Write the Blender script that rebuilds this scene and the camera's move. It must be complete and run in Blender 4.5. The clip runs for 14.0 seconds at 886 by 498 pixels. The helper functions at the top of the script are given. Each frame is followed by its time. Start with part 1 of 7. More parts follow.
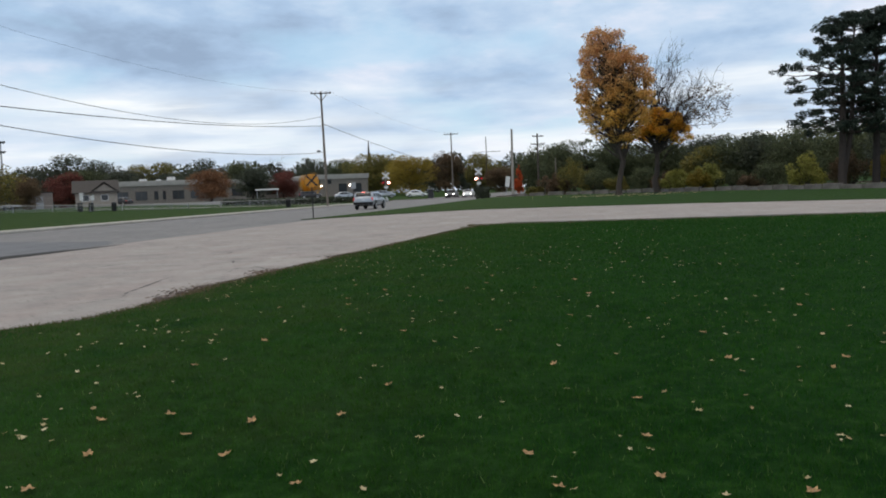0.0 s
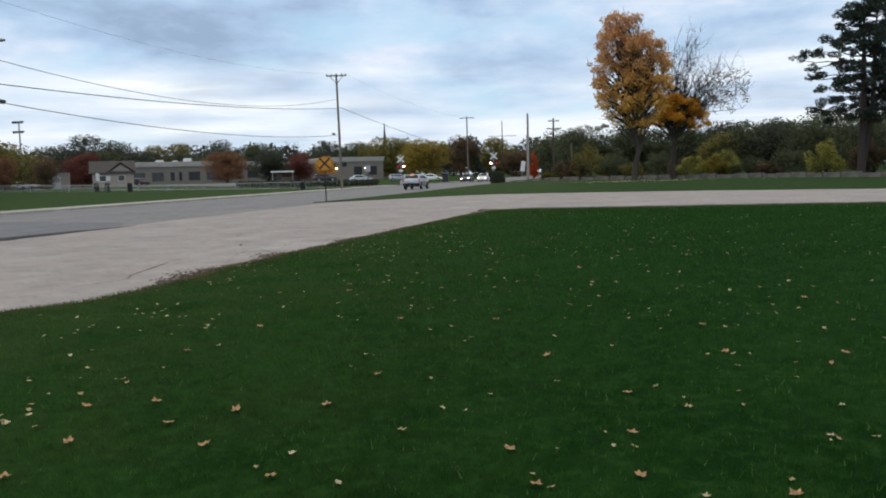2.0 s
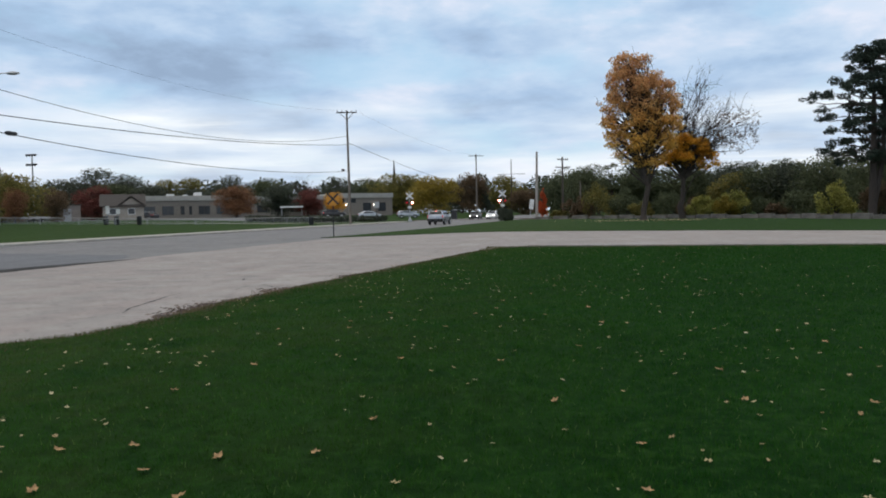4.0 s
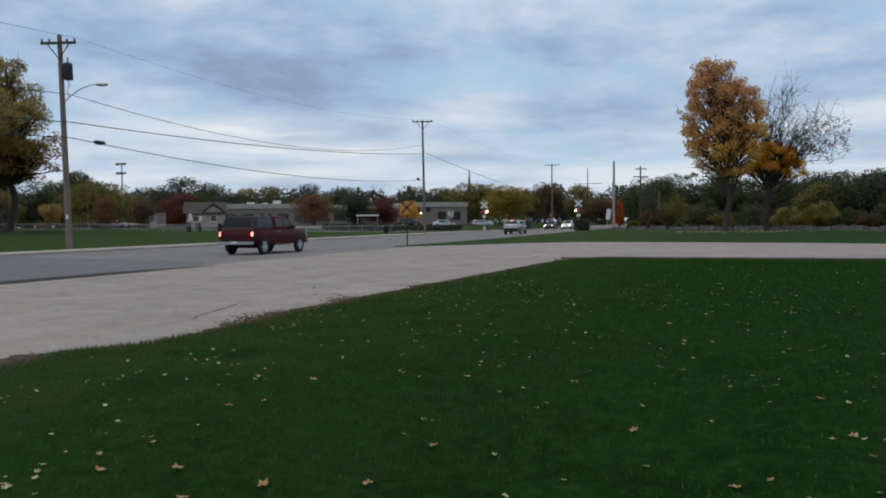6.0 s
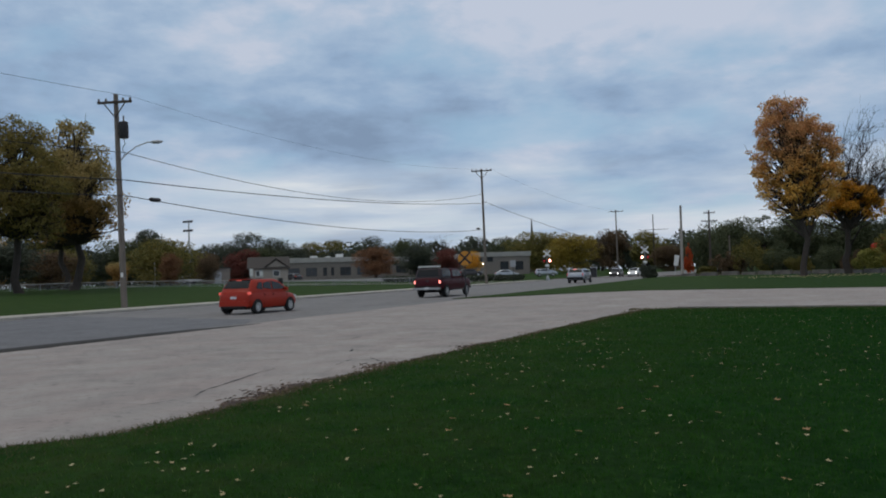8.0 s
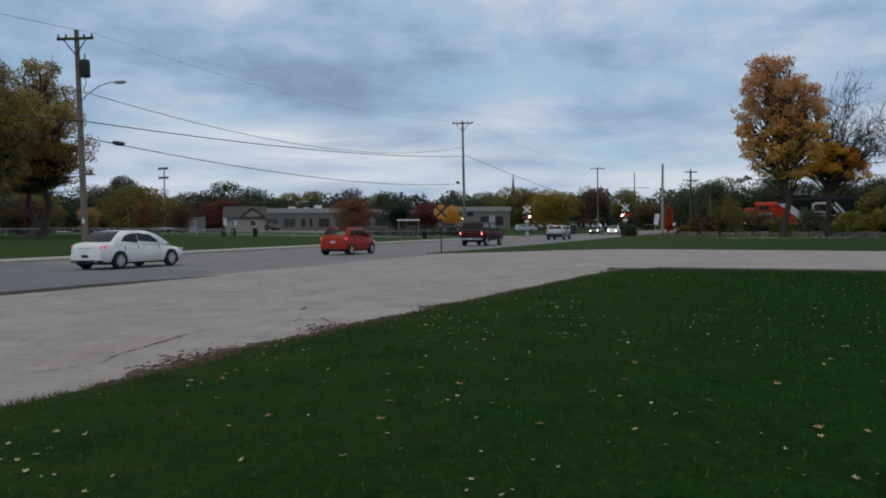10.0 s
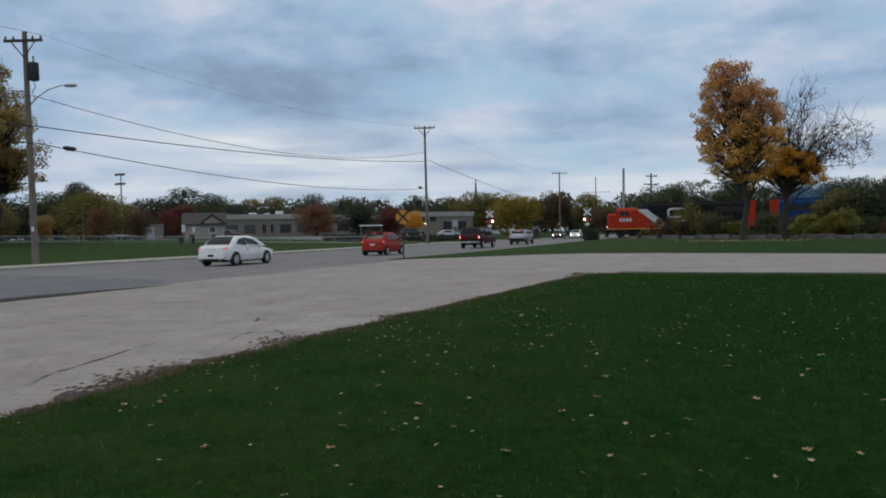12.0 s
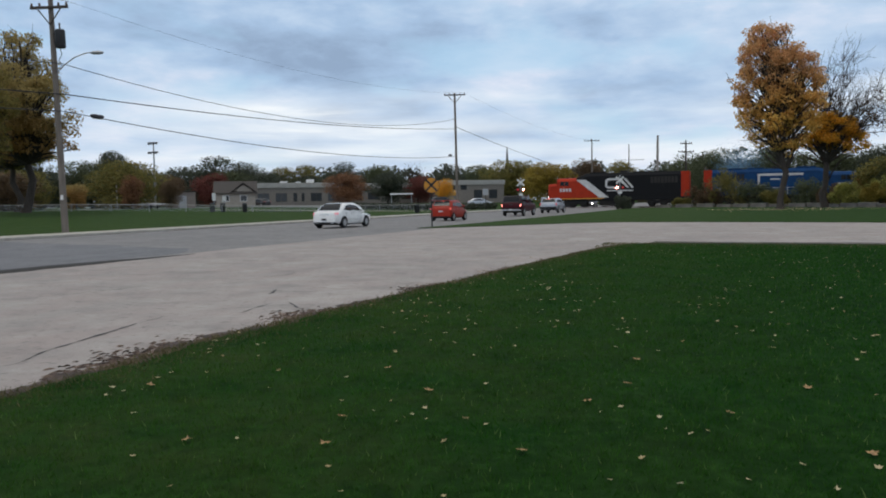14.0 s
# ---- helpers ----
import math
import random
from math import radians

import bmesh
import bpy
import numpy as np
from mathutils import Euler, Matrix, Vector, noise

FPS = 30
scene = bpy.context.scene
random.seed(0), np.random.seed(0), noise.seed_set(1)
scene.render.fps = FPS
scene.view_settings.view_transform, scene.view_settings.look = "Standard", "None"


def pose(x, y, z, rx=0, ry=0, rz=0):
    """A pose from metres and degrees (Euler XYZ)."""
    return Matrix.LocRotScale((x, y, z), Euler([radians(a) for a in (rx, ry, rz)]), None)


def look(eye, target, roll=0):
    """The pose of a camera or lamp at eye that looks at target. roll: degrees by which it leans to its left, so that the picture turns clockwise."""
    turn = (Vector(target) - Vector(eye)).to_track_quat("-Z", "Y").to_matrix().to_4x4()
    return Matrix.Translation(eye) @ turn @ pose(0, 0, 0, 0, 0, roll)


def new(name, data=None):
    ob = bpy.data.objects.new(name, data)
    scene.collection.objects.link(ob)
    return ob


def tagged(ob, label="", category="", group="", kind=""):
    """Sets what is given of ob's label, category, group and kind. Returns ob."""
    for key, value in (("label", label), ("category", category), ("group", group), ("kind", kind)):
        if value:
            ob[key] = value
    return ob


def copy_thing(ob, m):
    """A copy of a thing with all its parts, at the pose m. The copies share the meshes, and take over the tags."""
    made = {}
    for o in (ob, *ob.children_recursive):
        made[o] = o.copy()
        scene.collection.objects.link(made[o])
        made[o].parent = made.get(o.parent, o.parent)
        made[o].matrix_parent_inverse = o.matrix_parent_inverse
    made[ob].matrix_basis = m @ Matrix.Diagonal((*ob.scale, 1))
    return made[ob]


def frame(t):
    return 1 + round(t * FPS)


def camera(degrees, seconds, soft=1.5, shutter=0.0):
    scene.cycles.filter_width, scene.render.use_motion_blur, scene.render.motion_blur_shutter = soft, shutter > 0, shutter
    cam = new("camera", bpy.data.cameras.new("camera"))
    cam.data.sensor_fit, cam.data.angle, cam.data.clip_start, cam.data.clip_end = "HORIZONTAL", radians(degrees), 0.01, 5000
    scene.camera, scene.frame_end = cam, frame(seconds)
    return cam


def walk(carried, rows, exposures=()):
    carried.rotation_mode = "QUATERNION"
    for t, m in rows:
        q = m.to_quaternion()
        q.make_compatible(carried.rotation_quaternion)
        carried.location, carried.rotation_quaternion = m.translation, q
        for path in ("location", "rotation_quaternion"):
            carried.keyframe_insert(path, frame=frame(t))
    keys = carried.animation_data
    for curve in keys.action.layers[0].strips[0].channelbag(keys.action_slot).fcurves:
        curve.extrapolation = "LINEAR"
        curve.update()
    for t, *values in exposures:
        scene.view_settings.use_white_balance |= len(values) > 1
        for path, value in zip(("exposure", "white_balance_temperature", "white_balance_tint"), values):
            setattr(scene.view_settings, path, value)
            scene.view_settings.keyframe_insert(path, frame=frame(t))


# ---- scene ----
cam = camera(57.2, 14.0, 1.9)
PATH = [
    (0, (0.577, -2.175, 1.418), (0.191, -0.218, 1.274), -2.4),
    (0.5, (0.591, -2.177, 1.42), (0.207, -0.218, 1.303), -2.5),
    (1, (0.605, -2.169, 1.442), (0.248, -0.207, 1.288), -3.8),
    (1.5, (0.644, -2.126, 1.453), (0.261, -0.167, 1.331), -7.0),
    (2, (0.724, -2.057, 1.439), (0.301, -0.111, 1.257), -1.8),
    (2.2, (0.754, -2.03, 1.452), (0.291, -0.092, 1.285), -2.8),
    (4.3, (0.686, -1.678, 1.406), (0.256, 0.273, 1.314), -0.3),
    (4.5, (0.682, -1.65, 1.411), (0.246, 0.297, 1.278), 0.8),
    (5, (0.689, -1.626, 1.402), (0.204, 0.315, 1.392), -0.5),
    (5.5, (0.692, -1.535, 1.382), (0.2, 0.403, 1.37), -1.3),
    (6, (0.633, -1.28, 1.405), (0.015, 0.62, 1.34), -0.7),
    (6.5, (0.529, -0.833, 1.428), (-0.175, 1.039, 1.422), -1.0),
    (7, (0.443, -0.328, 1.442), (-0.268, 1.54, 1.512), -0.5),
    (7.5, (0.338, 0.21, 1.471), (-0.408, 2.064, 1.55), -0.8),
    (7.7, (0.294, 0.418, 1.451), (-0.468, 2.265, 1.528), -1.9),
    (9.8, (0.022, 2.035, 1.423), (-0.712, 3.895, 1.412), -0.3),
    (10, (-0.001, 2.145, 1.427), (-0.722, 4.01, 1.375), -0.6),
    (10.5, (-0.129, 2.453, 1.432), (-0.75, 4.354, 1.416), -0.4),
    (11, (-0.162, 2.597, 1.442), (-0.796, 4.494, 1.455), -1.4),
    (11.5, (-0.153, 2.674, 1.429), (-0.78, 4.574, 1.42), -0.8),
    (12, (-0.144, 2.666, 1.446), (-0.78, 4.562, 1.405), -1.0),
    (12.5, (-0.155, 2.664, 1.435), (-0.812, 4.552, 1.358), -0.4),
    (13, (-0.167, 2.771, 1.433), (-0.833, 4.655, 1.339), -2.0),
    (13.5, (-0.145, 3.031, 1.455), (-0.846, 4.904, 1.427), 0.5),
    (14, (-0.231, 3.335, 1.444), (-0.939, 5.201, 1.327), -1.0),
]
# exposure drifts as the phone meters the sky
EXPOSURES = [(0.0, 0.15, 6650, 10), (1.5, 0.17, 6650, 10), (2.0, 0.23, 6650, 10), (2.4, 0.23, 6650, 10), (4.5, 0.02, 6500, 10), (5.0, -0.23, 6450, 10), (5.5, -0.24, 6450, 10), (6.0, -0.14, 6450, 10), (6.5, -0.47, 6350, 10), (7.0, -0.53, 6350, 10), (7.5, -0.43, 6350, 10), (10.0, -0.33, 6350, 10), (11.0, -0.39, 6400, 10), (12.0, -0.28, 6400, 10), (12.5, -0.16, 6450, 10), (13.0, 0.03, 6500, 10), (13.5, -0.16, 6500, 10), (14.0, 0.06, 6500, 10)]
walk(cam, [(t, look(eye, target, roll)) for t, eye, target, roll in PATH], EXPOSURES)


# ---------------------------------------------------------------- world and sun
world = bpy.data.worlds.new("world")
scene.world = world
world.use_nodes = True
wn, wl = world.node_tree.nodes, world.node_tree.links
wn.clear()
w_out = wn.new("ShaderNodeOutputWorld")
w_bg = wn.new("ShaderNodeBackground")
w_sky = wn.new("ShaderNodeTexSky")
w_sky.sky_type = "NISHITA"
w_sky.sun_disc = False
w_sky.sun_elevation = radians(62)
w_sky.sun_rotation = radians(216)
w_co = wn.new("ShaderNodeTexCoord")


def wmath(op, a, b=None, c=None):
    n = wn.new("ShaderNodeMath")
    n.operation = op
    for i, v in enumerate((a, b, c)):
        if v is None:
            continue
        if isinstance(v, (int, float)):
            n.inputs[i].default_value = v
        else:
            wl.new(v, n.inputs[i])
    return n.outputs[0]


def wmix(fac, a, b):
    n = wn.new("ShaderNodeMix")
    n.data_type = "RGBA"
    for sock, v in ((n.inputs[0], fac), (n.inputs[6], a), (n.inputs[7], b)):
        if isinstance(v, tuple):
            sock.default_value = (*v, 1)
        elif isinstance(v, (int, float)):
            sock.default_value = v
        else:
            wl.new(v, sock)
    return n.outputs[2]


def wramp(fac, stops):
    n = wn.new("ShaderNodeValToRGB")
    n.color_ramp.elements.remove(n.color_ramp.elements[1])
    for i, (p, c) in enumerate(stops):
        e = n.color_ramp.elements[0] if i == 0 else n.color_ramp.elements.new(p)
        e.position, e.color = p, (c, c, c, 1) if isinstance(c, float) else (*c, 1)
    wl.new(fac, n.inputs[0])
    return n.outputs[0]


w_sep = wn.new("ShaderNodeSeparateXYZ")
wl.new(w_co.outputs["Generated"], w_sep.inputs[0])
up = wmath("MAXIMUM", w_sep.outputs[2], 0.0)
az = wmath("ARCTAN2", wmath("MULTIPLY", w_sep.outputs[0], -1.0), w_sep.outputs[1])      # to the left of north
w_com = wn.new("ShaderNodeCombineXYZ")          # layered cloud: wide and flat
wl.new(wmath("MULTIPLY", az, 3.0), w_com.inputs[0])
wl.new(wmath("MULTIPLY", wmath("POWER", wmath("ADD", up, 0.012), 0.55), 4.9), w_com.inputs[1])


def wnoise(scale, detail, rough, offset, stretch=(1, 1, 1), warp=0.3):
    m = wn.new("ShaderNodeMapping")
    m.inputs[1].default_value = offset
    m.inputs[3].default_value = stretch
    wl.new(w_com.outputs[0], m.inputs[0])
    n = wn.new("ShaderNodeTexNoise")
    n.inputs["Scale"].default_value = scale
    n.inputs["Detail"].default_value = detail
    n.inputs["Roughness"].default_value = rough
    n.inputs["Distortion"].default_value = warp
    wl.new(m.outputs[0], n.inputs["Vector"])
    return n.outputs["Fac"]


def wbank(a0, e0, wa, we):
    """A soft bank of cloud about an azimuth and a height."""
    p = wmath("POWER", wmath("DIVIDE", wmath("SUBTRACT", az, a0), wa), 2.0)
    q = wmath("POWER", wmath("DIVIDE", wmath("SUBTRACT", up, e0), we), 2.0)
    return wmath("EXPONENT", wmath("MULTIPLY", wmath("ADD", p, q), -1.0))


big = wnoise(0.9, 3, 0.5, (3.1, 1.7, 0))
mid = wnoise(2.3, 7, 0.56, (7.4, 2.2, 0), (0.85, 1.1, 1), 0.15)
puff = wnoise(6.0, 6, 0.6, (2.6, 6.1, 0), (0.7, 1.25, 1), 0.25)
thick = wmath("ADD", wmath("ADD", wmath("MULTIPLY", big, 0.42), wmath("MULTIPLY", mid, 0.43)), wmath("MULTIPLY", puff, 0.15))
# banks: a grey one over the bright streaks, paler ones higher up
for a0, e0, wa, we, amount in ((0.40, 0.195, 0.20, 0.022, -0.05), (0.52, 0.160, 0.17, 0.022, -0.08), (0.72, 0.23, 0.16, 0.06, -0.06), (0.55, 0.30, 0.22, 0.05, 0.07), (-0.08, 0.175, 0.07, 0.03, 0.10), (-0.06, 0.31, 0.11, 0.05, 0.22), (0.15, 0.30, 0.20, 0.05, 0.10), (0.05, 0.24, 0.14, 0.05, 0.07), (-0.36, 0.22, 0.12, 0.06, 0.12), (-0.25, 0.33, 0.20, 0.05, 0.08), (-0.22, 0.24, 0.25, 0.08, 0.07)):
    thick = wmath("ADD", thick, wmath("MULTIPLY", wbank(a0, e0, wa, we), amount))
deck = wramp(thick, [(0.375, (0.285, 0.39, 0.55)), (0.46, (0.385, 0.53, 0.73)), (0.52, (0.50, 0.635, 0.81)), (0.585, (0.68, 0.745, 0.875))])
# blue gaps between the cloud banks
gap_n = wnoise(1.9, 5, 0.5, (1.3, 9.2, 0), (1, 1.3, 1), 0.2)
for a0, e0, wa, we, amount in ((-0.17, 0.29, 0.05, 0.05, 0.16), (0.06, 0.235, 0.14, 0.035, 0.09), (-0.33, 0.30, 0.12, 0.05, 0.08), (0.25, 0.165, 0.10, 0.018, 0.10)):
    gap_n = wmath("ADD", gap_n, wmath("MULTIPLY", wbank(a0, e0, wa, we), amount))
gap = wramp(gap_n, [(0.52, 0.0), (0.66, 1.0)])
w_skym = wn.new("ShaderNodeMix")
w_skym.data_type, w_skym.blend_type = "RGBA", "MULTIPLY"
w_skym.inputs[0].default_value = 1.0
wl.new(w_sky.outputs[0], w_skym.inputs[6])
w_skym.inputs[7].default_value = (0.135, 0.135, 0.135, 1)
deck = wmix(wmath("MULTIPLY", gap, 0.6), deck, wmix(0.65, w_skym.outputs[2], (0.43, 0.68, 0.88)))
# the bright layers low over the horizon, in long bands
band = wramp(wnoise(2.6, 6, 0.55, (0.4, 5.1, 0), (0.5, 2.0, 1), 0.4), [(0.42, 0.0), (0.60, 1.0)])
low = wramp(up, [(0.0, 1.0), (0.06, 0.8), (0.10, 0.40), (0.15, 0.0)])
deck = wmix(wmath("MULTIPLY", low, wmath("MULTIPLY_ADD", band, 0.55, 0.06)), deck, (0.80, 0.855, 0.915))
streak = wramp(wnoise(3.4, 6, 0.6, (2.2, 3.3, 0), (0.55, 2.0, 1), 0.3), [(0.46, 0.0), (0.60, 1.0)])
for a0, e0, wa, we, amount in ((0.56, 0.112, 0.11, 0.014, 1.0), (0.50, 0.086, 0.20, 0.014, 1.0), (0.50, 0.058, 0.28, 0.012, 0.8), (0.33, 0.125, 0.12, 0.010, 0.5), (-0.19, 0.115, 0.09, 0.012, 1.0), (-0.40, 0.15, 0.10, 0.014, 0.9), (0.04, 0.054, 0.13, 0.012, 1.0), (-0.06, 0.10, 0.12, 0.010, 0.7), (-0.22, 0.052, 0.24, 0.014, 0.9)):
    deck = wmix(wmath("MULTIPLY", wmath("MULTIPLY_ADD", streak, 0.42 * amount, 0.56 * amount), wbank(a0, e0, wa, we)), deck, (0.885, 0.93, 0.965))
rim = wramp(up, [(0.0, 1.0), (0.03, 0.5), (0.06, 0.0)])
deck = wmix(wmath("MULTIPLY", rim, 0.4), deck, (0.86, 0.87, 0.88))
# overhead the deck is thicker and plain grey
deck = wmix(wramp(up, [(0.34, 0.0), (0.62, 1.0)]), deck, (0.60, 0.62, 0.64))
wl.new(deck, w_bg.inputs[0])
w_bg.inputs[1].default_value = 1.0
wl.new(w_bg.outputs[0], w_out.inputs[0])

sun = new("sun", bpy.data.lights.new("sun", "SUN"))
sun.data.energy = 0.7
sun.data.angle = radians(25)
sun.data.color = (1.0, 0.92, 0.82)
sun.matrix_world = look((0, 0, 60), (0.30 * 60, 0.42 * 60, 0))

# ---------------------------------------------------------------- materials


class Nodes:
    """Short writing for one material's node tree."""

    def __init__(self, name):
        self.mat = bpy.data.materials.new(name)
        self.mat.use_nodes = True
        self.t = self.mat.node_tree
        self.bsdf = self.t.nodes["Principled BSDF"]

    def add(self, kind, **inputs):
        n = self.t.nodes.new(kind)
        for k, v in inputs.items():
            self.put(n.inputs[k.replace("_", " ")], v)
        return n

    def put(self, sock, v):
        if isinstance(v, bpy.types.NodeSocket):
            self.t.links.new(v, sock)
        elif isinstance(v, tuple) and len(v) == 3 and sock.type == "RGBA":
            sock.default_value = (*v, 1)
        else:
            sock.default_value = v

    def coords(self, kind="Object", stretch=(1, 1, 1)):
        c = self.add("ShaderNodeTexCoord").outputs[kind]
        m = self.add("ShaderNodeMapping", Vector=c)
        m.inputs["Scale"].default_value = stretch
        return m.outputs[0]

    def noise(self, scale, detail=4, rough=0.55, stretch=(1, 1, 1), kind="Object"):
        return self.add("ShaderNodeTexNoise", Vector=self.coords(kind, stretch), Scale=scale, Detail=detail, Roughness=rough).outputs["Fac"]

    def ramp(self, fac, *stops):
        n = self.add("ShaderNodeValToRGB", Fac=fac)
        el = n.color_ramp.elements
        while len(el) < len(stops):
            el.new(0.5)
        for e, (p, c) in zip(el, stops):
            e.position, e.color = p, (c, c, c, 1) if isinstance(c, (int, float)) else (*c, 1)
        return n.outputs[0]

    def mix(self, fac, a, b, blend="MIX"):
        n = self.t.nodes.new("ShaderNodeMix")
        n.data_type, n.blend_type = "RGBA", blend
        self.put(n.inputs[0], fac)
        self.put(n.inputs[6], a)
        self.put(n.inputs[7], b)
        return n.outputs[2]

    def bump(self, height, strength=0.3, distance=0.02):
        n = self.add("ShaderNodeBump", Height=height, Strength=strength, Distance=distance)
        self.t.links.new(n.outputs[0], self.bsdf.inputs["Normal"])

    def set(self, **kw):
        for k, v in kw.items():
            self.put(self.bsdf.inputs[k.replace("_", " ")], v)
        return self.mat


def plain(name, colour, rough=0.6, metal=0.0, scale=6.0, vary=0.25, bump=0.15, coat=0.0, stretch=(1, 1, 1)):
    """A painted or bare surface with two scales of wear."""
    n = Nodes(name)
    dark = tuple(c * (1 - vary) for c in colour)
    light = tuple(min(1, c * (1 + vary * 0.6)) for c in colour)
    a = n.noise(scale, 5, 0.6, stretch)
    b = n.noise(scale * 9, 3, 0.5, stretch)
    col = n.mix(n.ramp(a, (0.3, 0.0), (0.7, 1.0)), dark, light)
    col = n.mix(n.ramp(b, (0.35, 0.35), (0.7, 0.0)), col, dark)
    n.bump(b, bump, 0.01)
    return n.set(Base_Color=col, Roughness=n.ramp(a, (0.2, max(0, rough - 0.08)), (0.8, min(1, rough + 0.1))), Metallic=metal, Coat_Weight=coat)


def glow(name, colour, strength, base=(0.3, 0.02, 0.02)):
    n = Nodes(name)
    return n.set(Base_Color=base, Emission_Color=colour, Emission_Strength=strength, Roughness=0.3)


def leafy(name, colours, rough=0.65, through_light=0.38, upper=None, span=(8, 17)):
    """Leaves: each one its own shade, clumps lighter and darker."""
    n = Nodes(name)
    isl = n.add("ShaderNodeNewGeometry").outputs["Random Per Island"]
    clump = n.noise(0.6, 3, 0.5)
    pick = n.add("ShaderNodeMath", Value=isl)
    pick.operation = "MULTIPLY_ADD"
    pick.inputs[1].default_value = 0.55
    n.put(pick.inputs[2], n.ramp(clump, (0.3, 0.0), (0.7, 0.45)))
    k = len(colours)
    col = n.ramp(pick.outputs[0], *[((i + 0.5) / k, c) for i, c in enumerate(colours)])
    if upper:
        turn = n.ramp(pick.outputs[0], *[((i + 0.5) / len(upper), c) for i, c in enumerate(upper)])
        z = n.add("ShaderNodeSeparateXYZ", Vector=n.coords()).outputs[2]
        rise_z = n.add("ShaderNodeMapRange", Value=z)
        rise_z.inputs[1].default_value, rise_z.inputs[2].default_value = span
        sway = n.add("ShaderNodeMath", Value=n.ramp(n.noise(0.35, 3, 0.5), (0.3, -0.3), (0.7, 0.3)))
        n.put(sway.inputs[1], rise_z.outputs[0])
        col = n.mix(n.ramp(sway.outputs[0], (0.15, 0.0), (0.85, 1.0)), col, turn)
    tr = n.add("ShaderNodeBsdfTranslucent", Color=col)
    mx = n.t.nodes.new("ShaderNodeMixShader")
    mx.inputs[0].default_value = through_light
    n.set(Base_Color=col, Roughness=rough, Specular_IOR_Level=0.25)
    n.t.links.new(n.bsdf.outputs[0], mx.inputs[1])
    n.t.links.new(tr.outputs[0], mx.inputs[2])
    n.t.links.new(mx.outputs[0], n.t.nodes["Material Output"].inputs[0])
    return n.mat


def grass_material(name, blades=False, dull=False):
    n = Nodes(name)
    far = n.noise(0.16, 4, 0.6)
    mott = n.noise(0.7, 5, 0.62)
    near = n.noise(3.5, 5, 0.6)
    fine = n.noise(42.0, 4, 0.7)
    col = n.mix(n.ramp(far, (0.35, 0.0), (0.68, 1.0)), (0.0045, 0.034, 0.0038), (0.0070, 0.047, 0.0050))
    sep = n.add("ShaderNodeSeparateXYZ", Vector=n.coords())
    dry = n.add("ShaderNodeMapRange", Value=sep.outputs[0])
    for k, v in ((1, -6.0), (2, 1.0), (3, 1.0), (4, 0.0)):
        dry.inputs[k].default_value = v
    worn = n.add("ShaderNodeMath", Value=n.ramp(n.noise(0.9, 5, 0.6), (0.32, 0.0), (0.56, 1.0)))
    worn.operation = "MULTIPLY"
    n.put(worn.inputs[1], dry.outputs[0])
    col = n.mix(worn.outputs[0], col, (0.054, 0.084, 0.021))
    col = n.mix(n.ramp(mott, (0.46, 0.0), (0.68, 0.75)), col, (0.015, 0.066, 0.009))
    col = n.mix(n.ramp(near, (0.44, 0.0), (0.70, 0.7)), col, (0.022, 0.074, 0.010))
    tuft = n.noise(11.0, 4, 0.62)
    col = n.mix(n.ramp(tuft, (0.30, 0.55), (0.46, 0.0)), col, (0.004, 0.022, 0.003))
    col = n.mix(n.ramp(tuft, (0.52, 0.0), (0.68, 0.65)), col, (0.036, 0.100, 0.018))
    if dull:
        col = n.mix(0.40, col, (0.058, 0.080, 0.030))
    if blades:
        isl = n.add("ShaderNodeNewGeometry").outputs["Random Per Island"]
        col = n.mix(n.ramp(isl, (0.0, 0.0), (0.8, 0.25), (0.97, 0.6)), col, (0.045, 0.082, 0.018))
        col = n.mix(n.ramp(isl, (0.955, 0.0), (0.985, 0.8)), col, (0.11, 0.15, 0.055))
        col = n.mix(1.0, col, (1.52, 1.56, 1.50), "MULTIPLY")
        n.set(Roughness=0.8, Specular_IOR_Level=0.04)
        tr = n.add("ShaderNodeBsdfTranslucent", Color=col)
        mx = n.t.nodes.new("ShaderNodeMixShader")
        mx.inputs[0].default_value = 0.45
        n.t.links.new(n.bsdf.outputs[0], mx.inputs[1])
        n.t.links.new(tr.outputs[0], mx.inputs[2])
        n.t.links.new(mx.outputs[0], n.t.nodes["Material Output"].inputs[0])
    else:
        col = n.mix(n.ramp(fine, (0.35, 0.4), (0.6, 0.0)), col, (0.007, 0.030, 0.004))
        if not dull:
            col = n.mix(1.0, col, (0.76, 0.76, 0.76), "MULTIPLY")
        n.bump(fine, 0.6, 0.04)
        n.set(Roughness=0.95, Specular_IOR_Level=0.05)
    return n.set(Base_Color=col)


